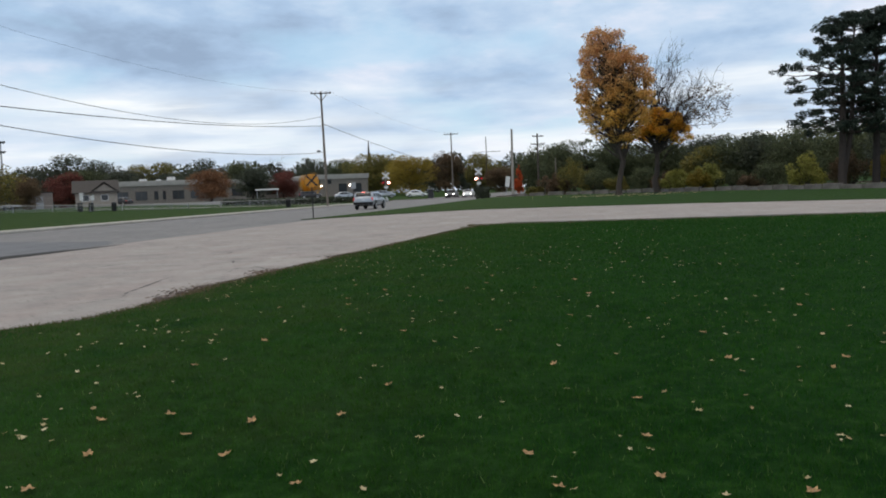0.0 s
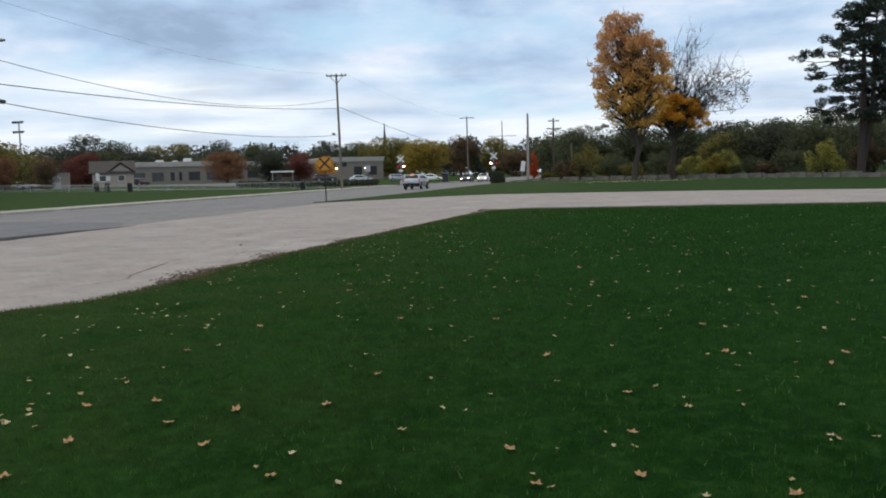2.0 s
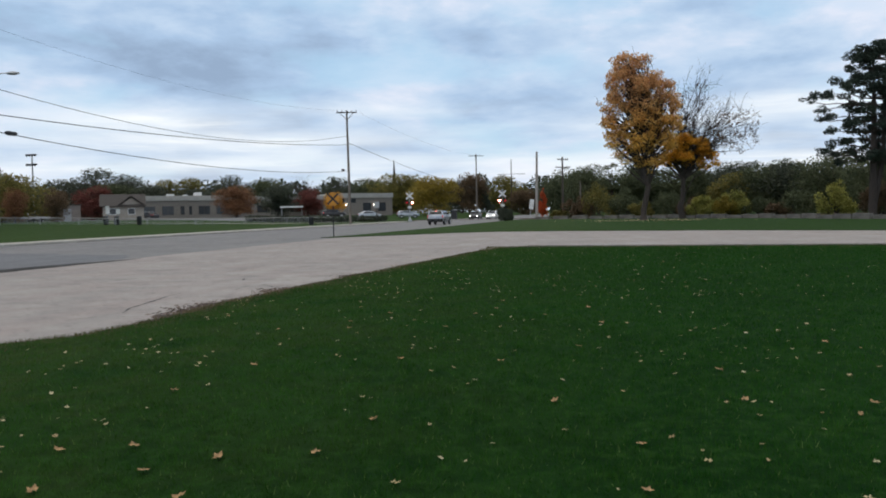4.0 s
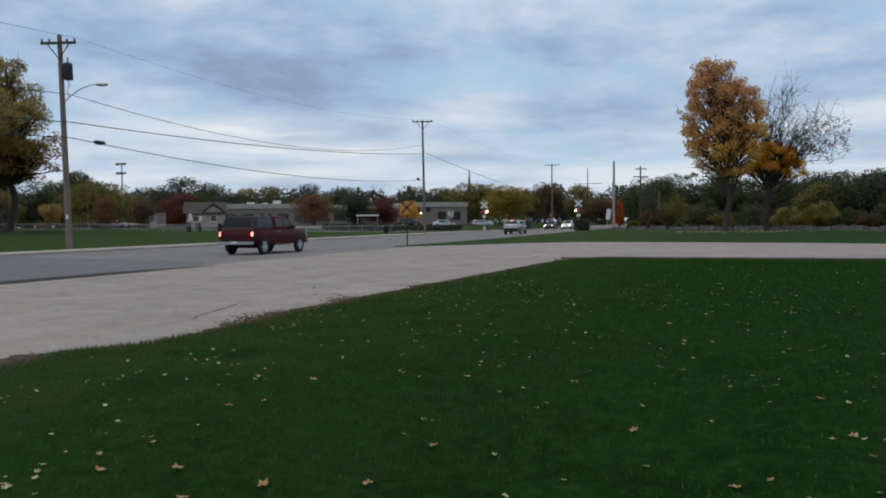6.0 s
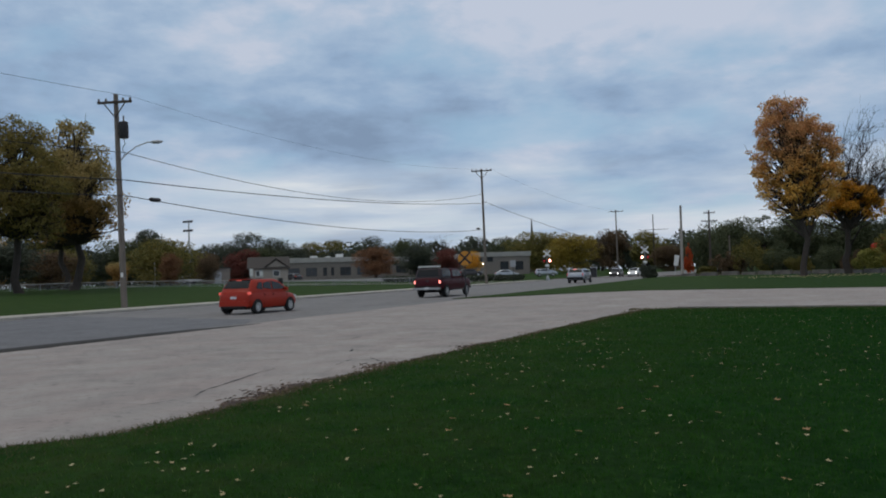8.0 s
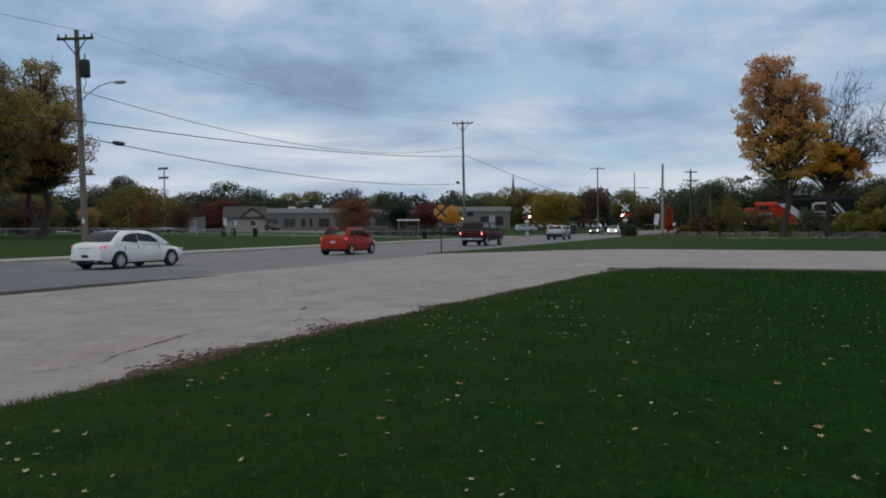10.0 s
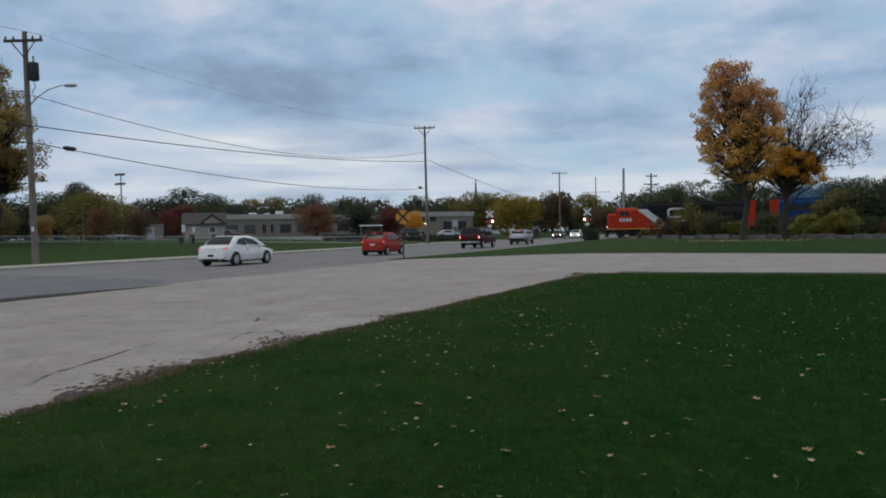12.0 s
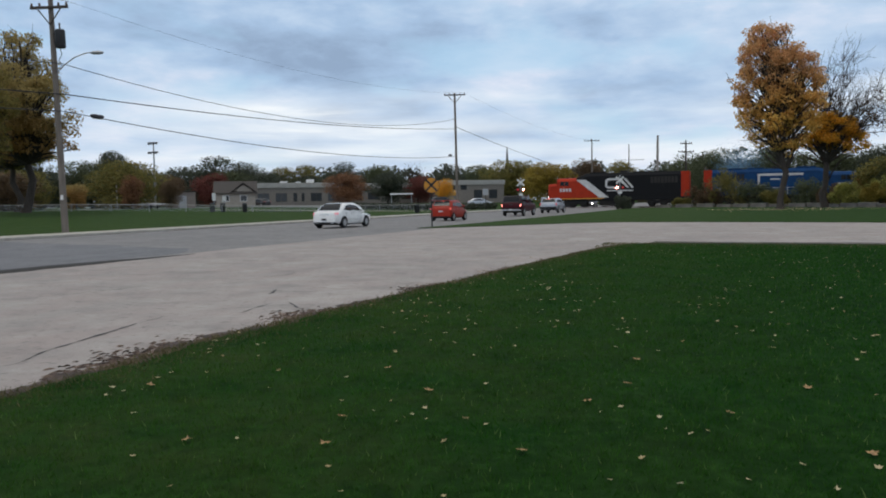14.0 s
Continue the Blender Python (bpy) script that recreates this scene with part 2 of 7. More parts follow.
def paving(name, light, dark, tint, streak, bump=0.35):
    """Old pavement: patches, worn streaks, stains, grit."""
    n = Nodes(name)
    patch = n.noise(0.25, 5, 0.62)
    blot = n.noise(1.1, 7, 0.68)
    spot = n.noise(4.5, 5, 0.65)
    along = n.noise(0.9, 6, 0.65, streak)
    fleck = n.noise(9.0, 4, 0.65)
    grit = n.noise(60.0, 3, 0.7)
    col = n.mix(n.ramp(patch, (0.36, 0.0), (0.64, 1.0)), dark, light)
    col = n.mix(n.ramp(along, (0.42, 0.0), (0.62, 0.7)), col, tint)
    col = n.mix(n.ramp(blot, (0.50, 0.0), (0.70, 0.75)), col, tuple(c * 0.72 for c in dark))
    col = n.mix(n.ramp(blot, (0.30, 0.6), (0.45, 0.0)), col, tuple(min(1, c * 1.18) for c in light))
    col = n.mix(n.ramp(spot, (0.57, 0.0), (0.68, 0.55)), col, tuple(c * 0.6 for c in dark))
    col = n.mix(n.ramp(grit, (0.35, 0.4), (0.6, 0.0)), col, tuple(c * 0.5 for c in dark))
    col = n.mix(n.ramp(fleck, (0.58, 0.0), (0.66, 0.6)), col, tuple(c * 0.55 for c in dark))
    n.bump(grit, bump, 0.006)
    return n.set(Base_Color=col, Roughness=0.9, Specular_IOR_Level=0.2)


M = {}
M["grass"] = grass_material("grass")
M["grass_far"] = grass_material("dull_grass", False, True)
M["blade"] = grass_material("grass_blades", True)
M["concrete"] = paving("worn_pavement", (0.430, 0.396, 0.368), (0.325, 0.298, 0.280), (0.385, 0.322, 0.298), (1.3, 0.7, 1))
M["asphalt"] = paving("asphalt", (0.275, 0.265, 0.260), (0.215, 0.21, 0.21), (0.25, 0.24, 0.235), (3.0, 0.06, 1))
M["new_asphalt"] = paving("dark_asphalt", (0.200, 0.202, 0.214), (0.165, 0.168, 0.182), (0.225, 0.225, 0.23), (3.0, 0.06, 1))
M["sidewalk"] = paving("sidewalk", (0.55, 0.52, 0.46), (0.43, 0.41, 0.36), (0.40, 0.36, 0.32), (1, 1, 1))
M["dirt"] = plain("bare_soil", (0.085, 0.058, 0.046), 0.97, scale=5, vary=0.85, bump=1.0)
M["tar"] = plain("crack_filler_and_shade", (0.035, 0.032, 0.03), 0.75, scale=9, vary=0.4)
M["wood"] = plain("weathered_pole", (0.20, 0.17, 0.145), 0.9, scale=2.5, vary=0.35, bump=0.5, stretch=(6, 6, 0.5))
M["palewood"] = plain("pale_timber", (0.36, 0.33, 0.30), 0.9, scale=2.5, vary=0.3, bump=0.5, stretch=(6, 6, 0.5))
M["soil_bits"] = leafy("soil_clods", [(0.032, 0.023, 0.019), (0.075, 0.052, 0.040), (0.19, 0.135, 0.105), (0.05, 0.035, 0.028)], 0.95, 0.0)
M["darkwood"] = plain("dark_wood", (0.075, 0.062, 0.052), 0.9, scale=3, vary=0.35, bump=0.4, stretch=(4, 4, 0.6))
M["galv"] = plain("galvanised_steel", (0.42, 0.43, 0.44), 0.5, 0.7, 8, 0.2)
M["darksteel"] = plain("dark_steel", (0.045, 0.046, 0.05), 0.55, 0.4, 6, 0.35)
M["wire"] = plain("wire", (0.03, 0.03, 0.033), 0.6, 0.0, 2, 0.2)
M["porcelain"] = plain("insulator", (0.16, 0.13, 0.12), 0.25, 0, 20, 0.2)
M["sign_yellow"] = plain("sign_yellow", (0.56, 0.24, 0.02), 0.55, 0, 5, 0.2)
M["black"] = plain("black_paint", (0.018, 0.018, 0.02), 0.5, 0, 8, 0.3)
M["white"] = plain("white_paint", (0.76, 0.76, 0.74), 0.5, 0, 6, 0.12)
M["rubber"] = plain("tyre_rubber", (0.02, 0.02, 0.021), 0.85, 0, 14, 0.3)
M["alloy"] = plain("alloy_wheel", (0.60, 0.61, 0.62), 0.4, 0.3, 12, 0.15)
M["chrome"] = plain("chrome_trim", (0.62, 0.62, 0.63), 0.2, 0.9, 8, 0.1)
M["glass"] = plain("car_glass", (0.012, 0.014, 0.016), 0.12, 0, 3, 0.2, bump=0.0)
M["glass"].node_tree.nodes["Principled BSDF"].inputs["Specular IOR Level"].default_value = 0.3
M["trim"] = plain("black_plastic", (0.022, 0.022, 0.023), 0.65, 0, 10, 0.3)
M["plate"] = plain("plate", (0.6, 0.6, 0.62), 0.5, 0, 20, 0.1)
M["maroon"] = plain("maroon_paint", (0.060, 0.005, 0.010), 0.45, 0.0, 2, 0.15, bump=0.02)
M["maroon"].node_tree.nodes["Principled BSDF"].inputs["Specular IOR Level"].default_value = 0.2
M["red"] = plain("red_orange_paint", (0.35, 0.024, 0.008), 0.42, 0.0, 2, 0.12, bump=0.02)
M["red"].node_tree.nodes["Principled BSDF"].inputs["Specular IOR Level"].default_value = 0.3
M["pearl"] = plain("white_car_paint", (0.84, 0.84, 0.83), 0.28, 0.0, 2, 0.06, bump=0.02, coat=0.6)
M["silver"] = plain("silver_car_paint", (0.42, 0.45, 0.49), 0.3, 0.5, 2, 0.08, bump=0.02, coat=0.5)
M["dark_car"] = plain("dark_car_paint", (0.035, 0.03, 0.03), 0.3, 0.2, 2, 0.1, bump=0.02, coat=0.5)
M["brake"] = glow("brake_light", (1.0, 0.24, 0.20), 4.0)
M["tail"] = glow("tail_light", (1.0, 0.05, 0.03), 0.3)
M["tail_bright"] = glow("tail_light_bright", (1.0, 0.16, 0.12), 0.7)
M["cap"] = plain("bed_cap", (0.026, 0.010, 0.013), 0.5, 0, 2, 0.2, bump=0.03)
M["head"] = glow("headlight", (1.0, 0.93, 0.86), 14.0, (0.8, 0.8, 0.8))
M["flash"] = glow("red_signal_lens", (1.0, 0.30, 0.24), 22.0)
M["tail_lit"] = glow("tail_light_pale", (1.0, 0.22, 0.28), 0.45, (0.45, 0.08, 0.10))
M["flash_dim"] = glow("red_signal_lens_dim", (1.0, 0.03, 0.02), 0.35)
M["lamp_lit"] = glow("yard_lamp", (1.0, 0.9, 0.75), 12.0, (0.8, 0.8, 0.7))
M["loco_red"] = plain("loco_red", (0.41, 0.034, 0.011), 0.65, 0, 1.2, 0.25)
M["loco_black"] = plain("loco_black", (0.010, 0.011, 0.013), 0.75, 0, 1.2, 0.3)
M["loco_blue"] = plain("loco_blue", (0.008, 0.052, 0.155), 0.7, 0, 1.2, 0.3)
M["loco_white"] = plain("loco_white", (0.60, 0.60, 0.60), 0.55, 0, 1.5, 0.2)
M["loco_yellow"] = plain("loco_sill_stripe", (0.75, 0.34, 0.03), 0.5, 0, 3, 0.2)
M["smoke"] = plain("diesel_haze", (0.16, 0.33, 0.50), 0.9, 0, 1, 0.2, bump=0.0)
M["grime"] = plain("underframe_grime", (0.03, 0.028, 0.026), 0.85, 0, 3, 0.4)
M["rail"] = plain("rail_steel", (0.20, 0.15, 0.12), 0.45, 0.8, 5, 0.3)
M["tie"] = plain("timber_tie", (0.06, 0.05, 0.042), 0.9, 0, 3, 0.4)
M["ballast"] = plain("ballast", (0.26, 0.245, 0.23), 0.95, 0, 5, 0.45, bump=0.9)
M["wall_stone"] = plain("weathered_wall", (0.18, 0.165, 0.15), 0.95, 0, 1.6, 0.5, bump=0.7)
M["brick"] = plain("grey_brown_brick", (0.26, 0.225, 0.20), 0.9, 0, 3, 0.3, bump=0.3)
M["fascia"] = plain("light_fascia", (0.42, 0.40, 0.37), 0.7, 0, 1, 0.2)
M["siding"] = plain("beige_siding", (0.40, 0.355, 0.30), 0.8, 0, 2, 0.2)
M["shingle"] = plain("dark_shingles", (0.075, 0.066, 0.060), 0.9, 0, 4, 0.4)
M["pane"] = plain("window_glass", (0.055, 0.060, 0.068), 0.1, 0, 1, 0.3, bump=0.0)
M["bark"] = plain("grey_bark", (0.065, 0.052, 0.044), 0.95, 0, 3, 0.45, bump=0.8, stretch=(4, 4, 0.8))
M["pine_bark"] = plain("pine_bark", (0.055, 0.042, 0.036), 0.95, 0, 3, 0.4, bump=0.8, stretch=(4, 4, 0.8))
M["l_orange"] = leafy("orange_leaves", [(0.60, 0.33, 0.075), (0.74, 0.45, 0.10), (0.82, 0.55, 0.14), (0.68, 0.39, 0.10)], 0.6, 0.5, [(0.55, 0.30, 0.14), (0.68, 0.39, 0.17), (0.76, 0.47, 0.22), (0.62, 0.33, 0.17)], (9, 17))
M["l_flame"] = leafy("flame_red_leaves", [(0.40, 0.060, 0.020), (0.55, 0.10, 0.03), (0.62, 0.16, 0.05)])
M["l_gold"] = leafy("golden_leaves", [(0.60, 0.290, 0.030), (0.74, 0.39, 0.045), (0.82, 0.48, 0.07)], 0.6, 0.5)
M["l_ochre"] = leafy("ochre_leaves", [(0.28, 0.17, 0.065), (0.36, 0.21, 0.075), (0.44, 0.25, 0.08), (0.30, 0.17, 0.065)], 0.65, 0.5, [(0.26, 0.21, 0.085), (0.38, 0.30, 0.12), (0.48, 0.37, 0.15), (0.33, 0.25, 0.10)], (6, 12))
M["l_gilt"] = leafy("olive_gold_leaves", [(0.17, 0.15, 0.048), (0.25, 0.205, 0.062), (0.32, 0.24, 0.072)], 0.65, 0.5)
M["l_olive"] = leafy("olive_leaves", [(0.115, 0.115, 0.034), (0.185, 0.165, 0.046), (0.26, 0.205, 0.055)])
M["l_yellow"] = leafy("yellow_leaves", [(0.19, 0.15, 0.026), (0.29, 0.215, 0.036), (0.38, 0.27, 0.05), (0.22, 0.175, 0.03)])
M["l_lime"] = leafy("yellow_green_leaves", [(0.15, 0.16, 0.035), (0.30, 0.29, 0.07), (0.46, 0.43, 0.12)])
# both greens are lightened and greyed: distance haze put into the leaf colour
M["l_green"] = leafy("green_leaves", [(0.062, 0.080, 0.042), (0.098, 0.116, 0.058), (0.140, 0.150, 0.078)])
M["l_dark"] = leafy("dark_green_leaves", [(0.046, 0.058, 0.042), (0.072, 0.084, 0.058), (0.104, 0.114, 0.078)], 0.7, 0.3)
M["l_pine"] = leafy("pine_needles", [(0.018, 0.030, 0.024), (0.030, 0.046, 0.033), (0.046, 0.064, 0.045)], 0.7, 0.15)
M["l_red"] = leafy("red_leaves", [(0.125, 0.042, 0.036), (0.18, 0.058, 0.048), (0.24, 0.085, 0.062)])
M["l_rust"] = leafy("rust_leaves", [(0.16, 0.082, 0.046), (0.24, 0.12, 0.062), (0.31, 0.16, 0.08)])
M["l_brown"] = leafy("brown_leaves", [(0.088, 0.061, 0.038), (0.136, 0.093, 0.054), (0.192, 0.120, 0.064)])
M["fallen"] = leafy("fallen_leaf", [(0.34, 0.24, 0.12), (0.46, 0.37, 0.20), (0.58, 0.50, 0.32), (0.38, 0.24, 0.11)], 0.7, 0.1)
M["straw"] = leafy("dry_grass_blades", [(0.05, 0.062, 0.020), (0.10, 0.092, 0.040), (0.17, 0.135, 0.070), (0.07, 0.072, 0.026)], 0.85, 0.2)
for dull_paint in ("loco_red", "loco_black", "loco_blue", "trim"):
    M[dull_paint].node_tree.nodes["Principled BSDF"].inputs["Specular IOR Level"].default_value = 0.2
M["fallen_brown"] = plain("brown_fallen_leaf", (0.50, 0.30, 0.14), 0.8, 0, 18, 0.6, bump=0.3)

# ---------------------------------------------------------------- mesh writing


class Mesh:
    """Collects corners and faces of one part."""

    def __init__(self):
        self.v, self.f = [], []

    def add(self, verts, faces):
        k = len(self.v)
        self.v += [tuple(p) for p in verts]
        self.f += [tuple(i + k for i in f) for f in faces]
        return self

    def box(self, x0, x1, y0, y1, z0, z1, m=None):
        vs = [(x, y, z) for z in (z0, z1) for x, y in ((x0, y0), (x1, y0), (x1, y1), (x0, y1))]
        if m is not None:
            vs = [m @ Vector(p) for p in vs]
        return self.add(vs, [(3, 2, 1, 0), (4, 5, 6, 7), (0, 1, 5, 4), (1, 2, 6, 5), (2, 3, 7, 6), (3, 0, 4, 7)])

    def tube(self, points, radii, sides=8, cap=True):
        """A round bar along the points, with a radius at each."""
        pts = [Vector(p) for p in points]
        if isinstance(radii, (int, float)):
            radii = [radii] * len(pts)
        rings, k = [], len(self.v)
        for i, p in enumerate(pts):
            d = (pts[min(i + 1, len(pts) - 1)] - pts[max(i - 1, 0)]).normalized()
            a = d.cross(Vector((0.31, 0.17, 1.0)) if abs(d.z) < 0.9 else Vector((1, 0.2, 0))).normalized()
            b = d.cross(a)
            for s in range(sides):
                t = 2 * math.pi * s / sides
                rings.append(p + (a * math.cos(t) + b * math.sin(t)) * radii[i])
        fs = []
        for i in range(len(pts) - 1):
            for s in range(sides):
                q = (s + 1) % sides
                fs.append((i * sides + s, i * sides + q, (i + 1) * sides + q, (i + 1) * sides + s))
        if cap:
            fs.append(tuple(range(sides - 1, -1, -1)))
            fs.append(tuple((len(pts) - 1) * sides + s for s in range(sides)))
        self.add(rings, fs)
        return self

    def loft(self, rings, cap=True, closed=True):
        n, m = len(rings[0]), len(rings)
        fs = [(i * n + s, i * n + (s + 1) % n, (i + 1) * n + (s + 1) % n, (i + 1) * n + s) for i in range(m - 1) for s in range(n if closed else n - 1)]
        if cap:
            fs += [tuple(range(n - 1, -1, -1)), tuple((m - 1) * n + s for s in range(n))]
        return self.add([p for r in rings for p in r], fs)

    def prism(self, outline, place, depth):
        """A flat outline [(u, v)] put into space by place(u, v, w), from w = 0 to depth."""
        n = len(outline)
        vs = [place(u, v, 0) for u, v in outline] + [place(u, v, depth) for u, v in outline]
        return self.add(vs, [tuple(range(n - 1, -1, -1)), tuple(range(n, 2 * n))] + [(i, (i + 1) % n, n + (i + 1) % n, n + i) for i in range(n)])

    def disc(self, centre, axis, radius, half, sides=20):
        c, a = Vector(centre), Vector(axis).normalized()
        return self.tube([c - a * half, c + a * half], radius, sides)

    def data(self, name, material, smooth=None, bevel=0.0, seg=2):
        me = bpy.data.meshes.new(name)
        me.from_pydata(self.v, [], self.f)
        bm = bmesh.new()
        bm.from_mesh(me)
        bmesh.ops.recalc_face_normals(bm, faces=bm.faces)
        if bevel:
            edges = [e for e in bm.edges if len(e.link_faces) == 2 and e.calc_face_angle(0) > 0.5]
            bmesh.ops.bevel(bm, geom=edges, offset=bevel, segments=seg, profile=0.6, affect="EDGES", clamp_overlap=True)
        bm.to_mesh(me)
        bm.free()
        if smooth is not None:
            me.shade_smooth()
            me.set_sharp_from_angle(angle=radians(smooth))
        me.materials.append(material)
        return me


def part(name, mesh, material, parent=None, label="", smooth=None, bevel=0.0, m=None):
    """One mesh object under a thing or a part."""
    ob = new(name, mesh.data(name, material, smooth, bevel) if isinstance(mesh, Mesh) else mesh)
    if parent is not None:
        ob.parent = parent
    if m is not None:
        ob.matrix_basis = m
    if label:
        tagged(ob, label)
    return ob


def thing(name, m, label, category, group="", kind=""):
    ob = new(name)
    ob.empty_display_size = 0.3
    ob.matrix_basis = m
    return tagged(ob, label, category, group, kind)


def solid(name, mesh, material, label, category, group="", kind="", smooth=None, bevel=0.0, m=None):
    return tagged(part(name, mesh, material, None, "", smooth, bevel, m), label, category, group, kind)


def raw(name, verts, faces, material):
    """A big mesh from arrays, with no clean-up."""
    me = bpy.data.meshes.new(name)
    me.from_pydata(verts, [], faces)
    me.materials.append(material)
    return me


def smoothstep(a, b, x):
    t = min(1, max(0, (x - a) / (b - a)))
    return t * t * (3 - 2 * t)


def ground_z(x, y):
    """The lie of the land: level, rising a metre behind the far kerb."""
    return 0.13 + 0.95 * smoothstep(-36, -72, x) if x < -32 else 0.0


rng = np.random.default_rng(7)
# ---------------------------------------------------------------- ground, road, pavements
xs = [-2600, -1200, -600, -300, -200, -150, -120, -100, -90] + list(range(-84, -34, 3)) + [-34.5, -32.0, -31.0, 0, 40, 100, 250, 600, 1200, 2600]
ys = [-600, -200, -60, -20, 0, 20, 40, 60, 80, 100, 115, 121, 124, 136, 140, 160, 200, 300, 600, 1200, 3000]
gv, gf = [], []
for yv in ys:
    for xv in xs:
        zz = -0.06 if xv > -32.5 else ground_z(xv, yv) - 0.004
        gv.append((xv, yv, zz))
nx = len(xs)
for j in range(len(ys) - 1):
    for i in range(nx - 1):
        gf.append((j * nx + i, j * nx + i + 1, (j + 1) * nx + i + 1, (j + 1) * nx + i))
ground = tagged(new("ground", raw("ground", gv, gf, M["grass_far"])), "dark green mown grass land reaching the horizon", "ground", kind="structure")


def rough_edge(points, step=0.35, wobble=0.08, seed=3):
    """A polyline resampled with an uneven, hand-worn line."""
    out = []
    for (x0, y0), (x1, y1) in zip(points, points[1:]):
        d = math.hypot(x1 - x0, y1 - y0)
        k = max(1, int(d / step))
        for i in range(k):
            t = i / k
            x, y = x0 + (x1 - x0) * t, y0 + (y1 - y0) * t
            q = noise.noise(Vector((x * 0.9, y * 0.9, seed))) + 0.6 * noise.noise(Vector((x * 3.1, y * 3.1, seed + 5)))
            out.append((x + wobble * q * (y1 - y0) / d, y - wobble * q * (x1 - x0) / d))
    return out + [points[-1]]


def slab(outline, z0, z1):
    return Mesh().prism(outline, lambda u, v, w: (u, v, z0 + w), z1 - z0)


# the lot between road and lawn, and the drive that leaves it
solid("pavement", slab([(-16.2, -60), (-4, -60), (-4, 20), (-3.2, 31), (40, 27), (75, 24), (75, 60), (40, 44), (-16.2, 66)], -0.04, 0.0), M["concrete"],
      "pale worn pavement of a lot entrance and drive", "pavement", kind="structure")
solid("road", slab([(-31.9, -90), (-16.2, -90), (-16.2, 700), (-31.9, 700)], -0.05, -0.002), M["asphalt"], "grey worn asphalt road running to a level crossing", "road", kind="structure")
patch_edge = rough_edge([(-31.6, 30), (-27, 28.5), (-23.5, 27.6), (-20.5, 26.6), (-17.4, 25.4), (-16.6, 23.5), (-16.6, 10), (-16.6, -20), (-16.5, -90)], 0.8, 0.5, 2)
solid("road_patch", slab(patch_edge + [(-31.7, -90)], -0.04, 0.003), M["new_asphalt"], "darker resurfaced stretch of asphalt on the road", "road", kind="structure")
walk_ob = solid("sidewalk", slab([(-35.0, -90), (-32.15, -90), (-32.15, 118), (-34.4, 118)], -0.05, 0.125), M["sidewalk"], "pale concrete sidewalk along the far side of the road", "sidewalk", kind="structure")
solid("kerb", slab([(-32.15, -90), (-31.9, -90), (-31.9, 118), (-32.15, 118)], -0.05, 0.13), M["sidewalk"], "low concrete kerb along the road", "kerb", kind="structure", bevel=0.02)

near_edge = [(-6.1, -30), (-6.0, 2.0), (-5.95, 4.8), (-6.15, 6.0), (-5.62, 6.8), (-5.45, 8.5), (-5.56, 10.2), (-5.40, 12.4), (-5.14, 16.0), (-4.86, 19.2), (-4.50, 23.5), (-4.26, 26.3), (-3.7, 29.3), (0, 29.2), (3.3, 28.7), (9.7, 27.9), (25, 26.4), (75, 22)]
lawn_outline = rough_edge(near_edge, 0.10, 0.19) + [(75, -30)]
lawn = solid("lawn", slab(lawn_outline, -0.03, 0.028), M["grass"], "dark green mown lawn strewn with fallen leaves", "lawn", kind="structure")
isl_edge = [(-17.2, 44.2), (-14.0, 47.2), (-10.6, 51.4), (-8.0, 53.0), (-3.6, 52.3), (5.4, 49.4), (14.7, 44.2), (30, 35.5), (75, 30)]
verge_outline = rough_edge(isl_edge, 0.5, 0.08, 9) + [(75, 122.5), (-16.3, 122.5), (-16.25, 66), (-16.6, 52)]
solid("lawn_2", slab(verge_outline, -0.03, 0.03), M["grass_far"], "grass verge between the drive and the railway", "lawn", kind="structure")

# bare soil, clods and grit where the lawn gives out
rs_ = np.random.default_rng(23)
sv, sf = [], []
fringe = rough_edge(near_edge[1:14], 0.05, 0.19)
for x, y in fringe:
    thick = max(0.0, 0.35 + 1.3 * noise.noise(Vector((x * 0.5, y * 0.5, 4.2)))) * (1.6 if 7.2 < y < 11 else 1.0 if 4 < y < 14 else 0.75)
    for k in range(int(rs_.poisson(34 * thick + 1.5))):
        d = abs(rs_.normal()) * (0.08 + 0.20 * thick) - 0.08
        size = rs_.uniform(0.005, 0.024) * (1 + 0.4 * thick)
        cx, cy, b0 = x - d, y + rs_.normal() * 0.08, len(sv)
        n_ = 7
        sv.append((cx, cy, 0.006 + size * rs_.uniform(0.1, 0.35)))
        for q in range(n_):
            a_ = 2 * math.pi * q / n_
            rr_ = size * rs_.uniform(0.6, 1.3)
            sv.append((cx + math.cos(a_) * rr_, cy + math.sin(a_) * rr_ * 1.8, 0.002))
        sf += [(b0, b0 + 1 + q, b0 + 1 + (q + 1) % n_) for q in range(n_)]
tagged(new("soil_clods", raw("soil_clods", sv, sf, M["soil_bits"])), "brown clods and grit along the lawn edge", "soil", kind="stuff")


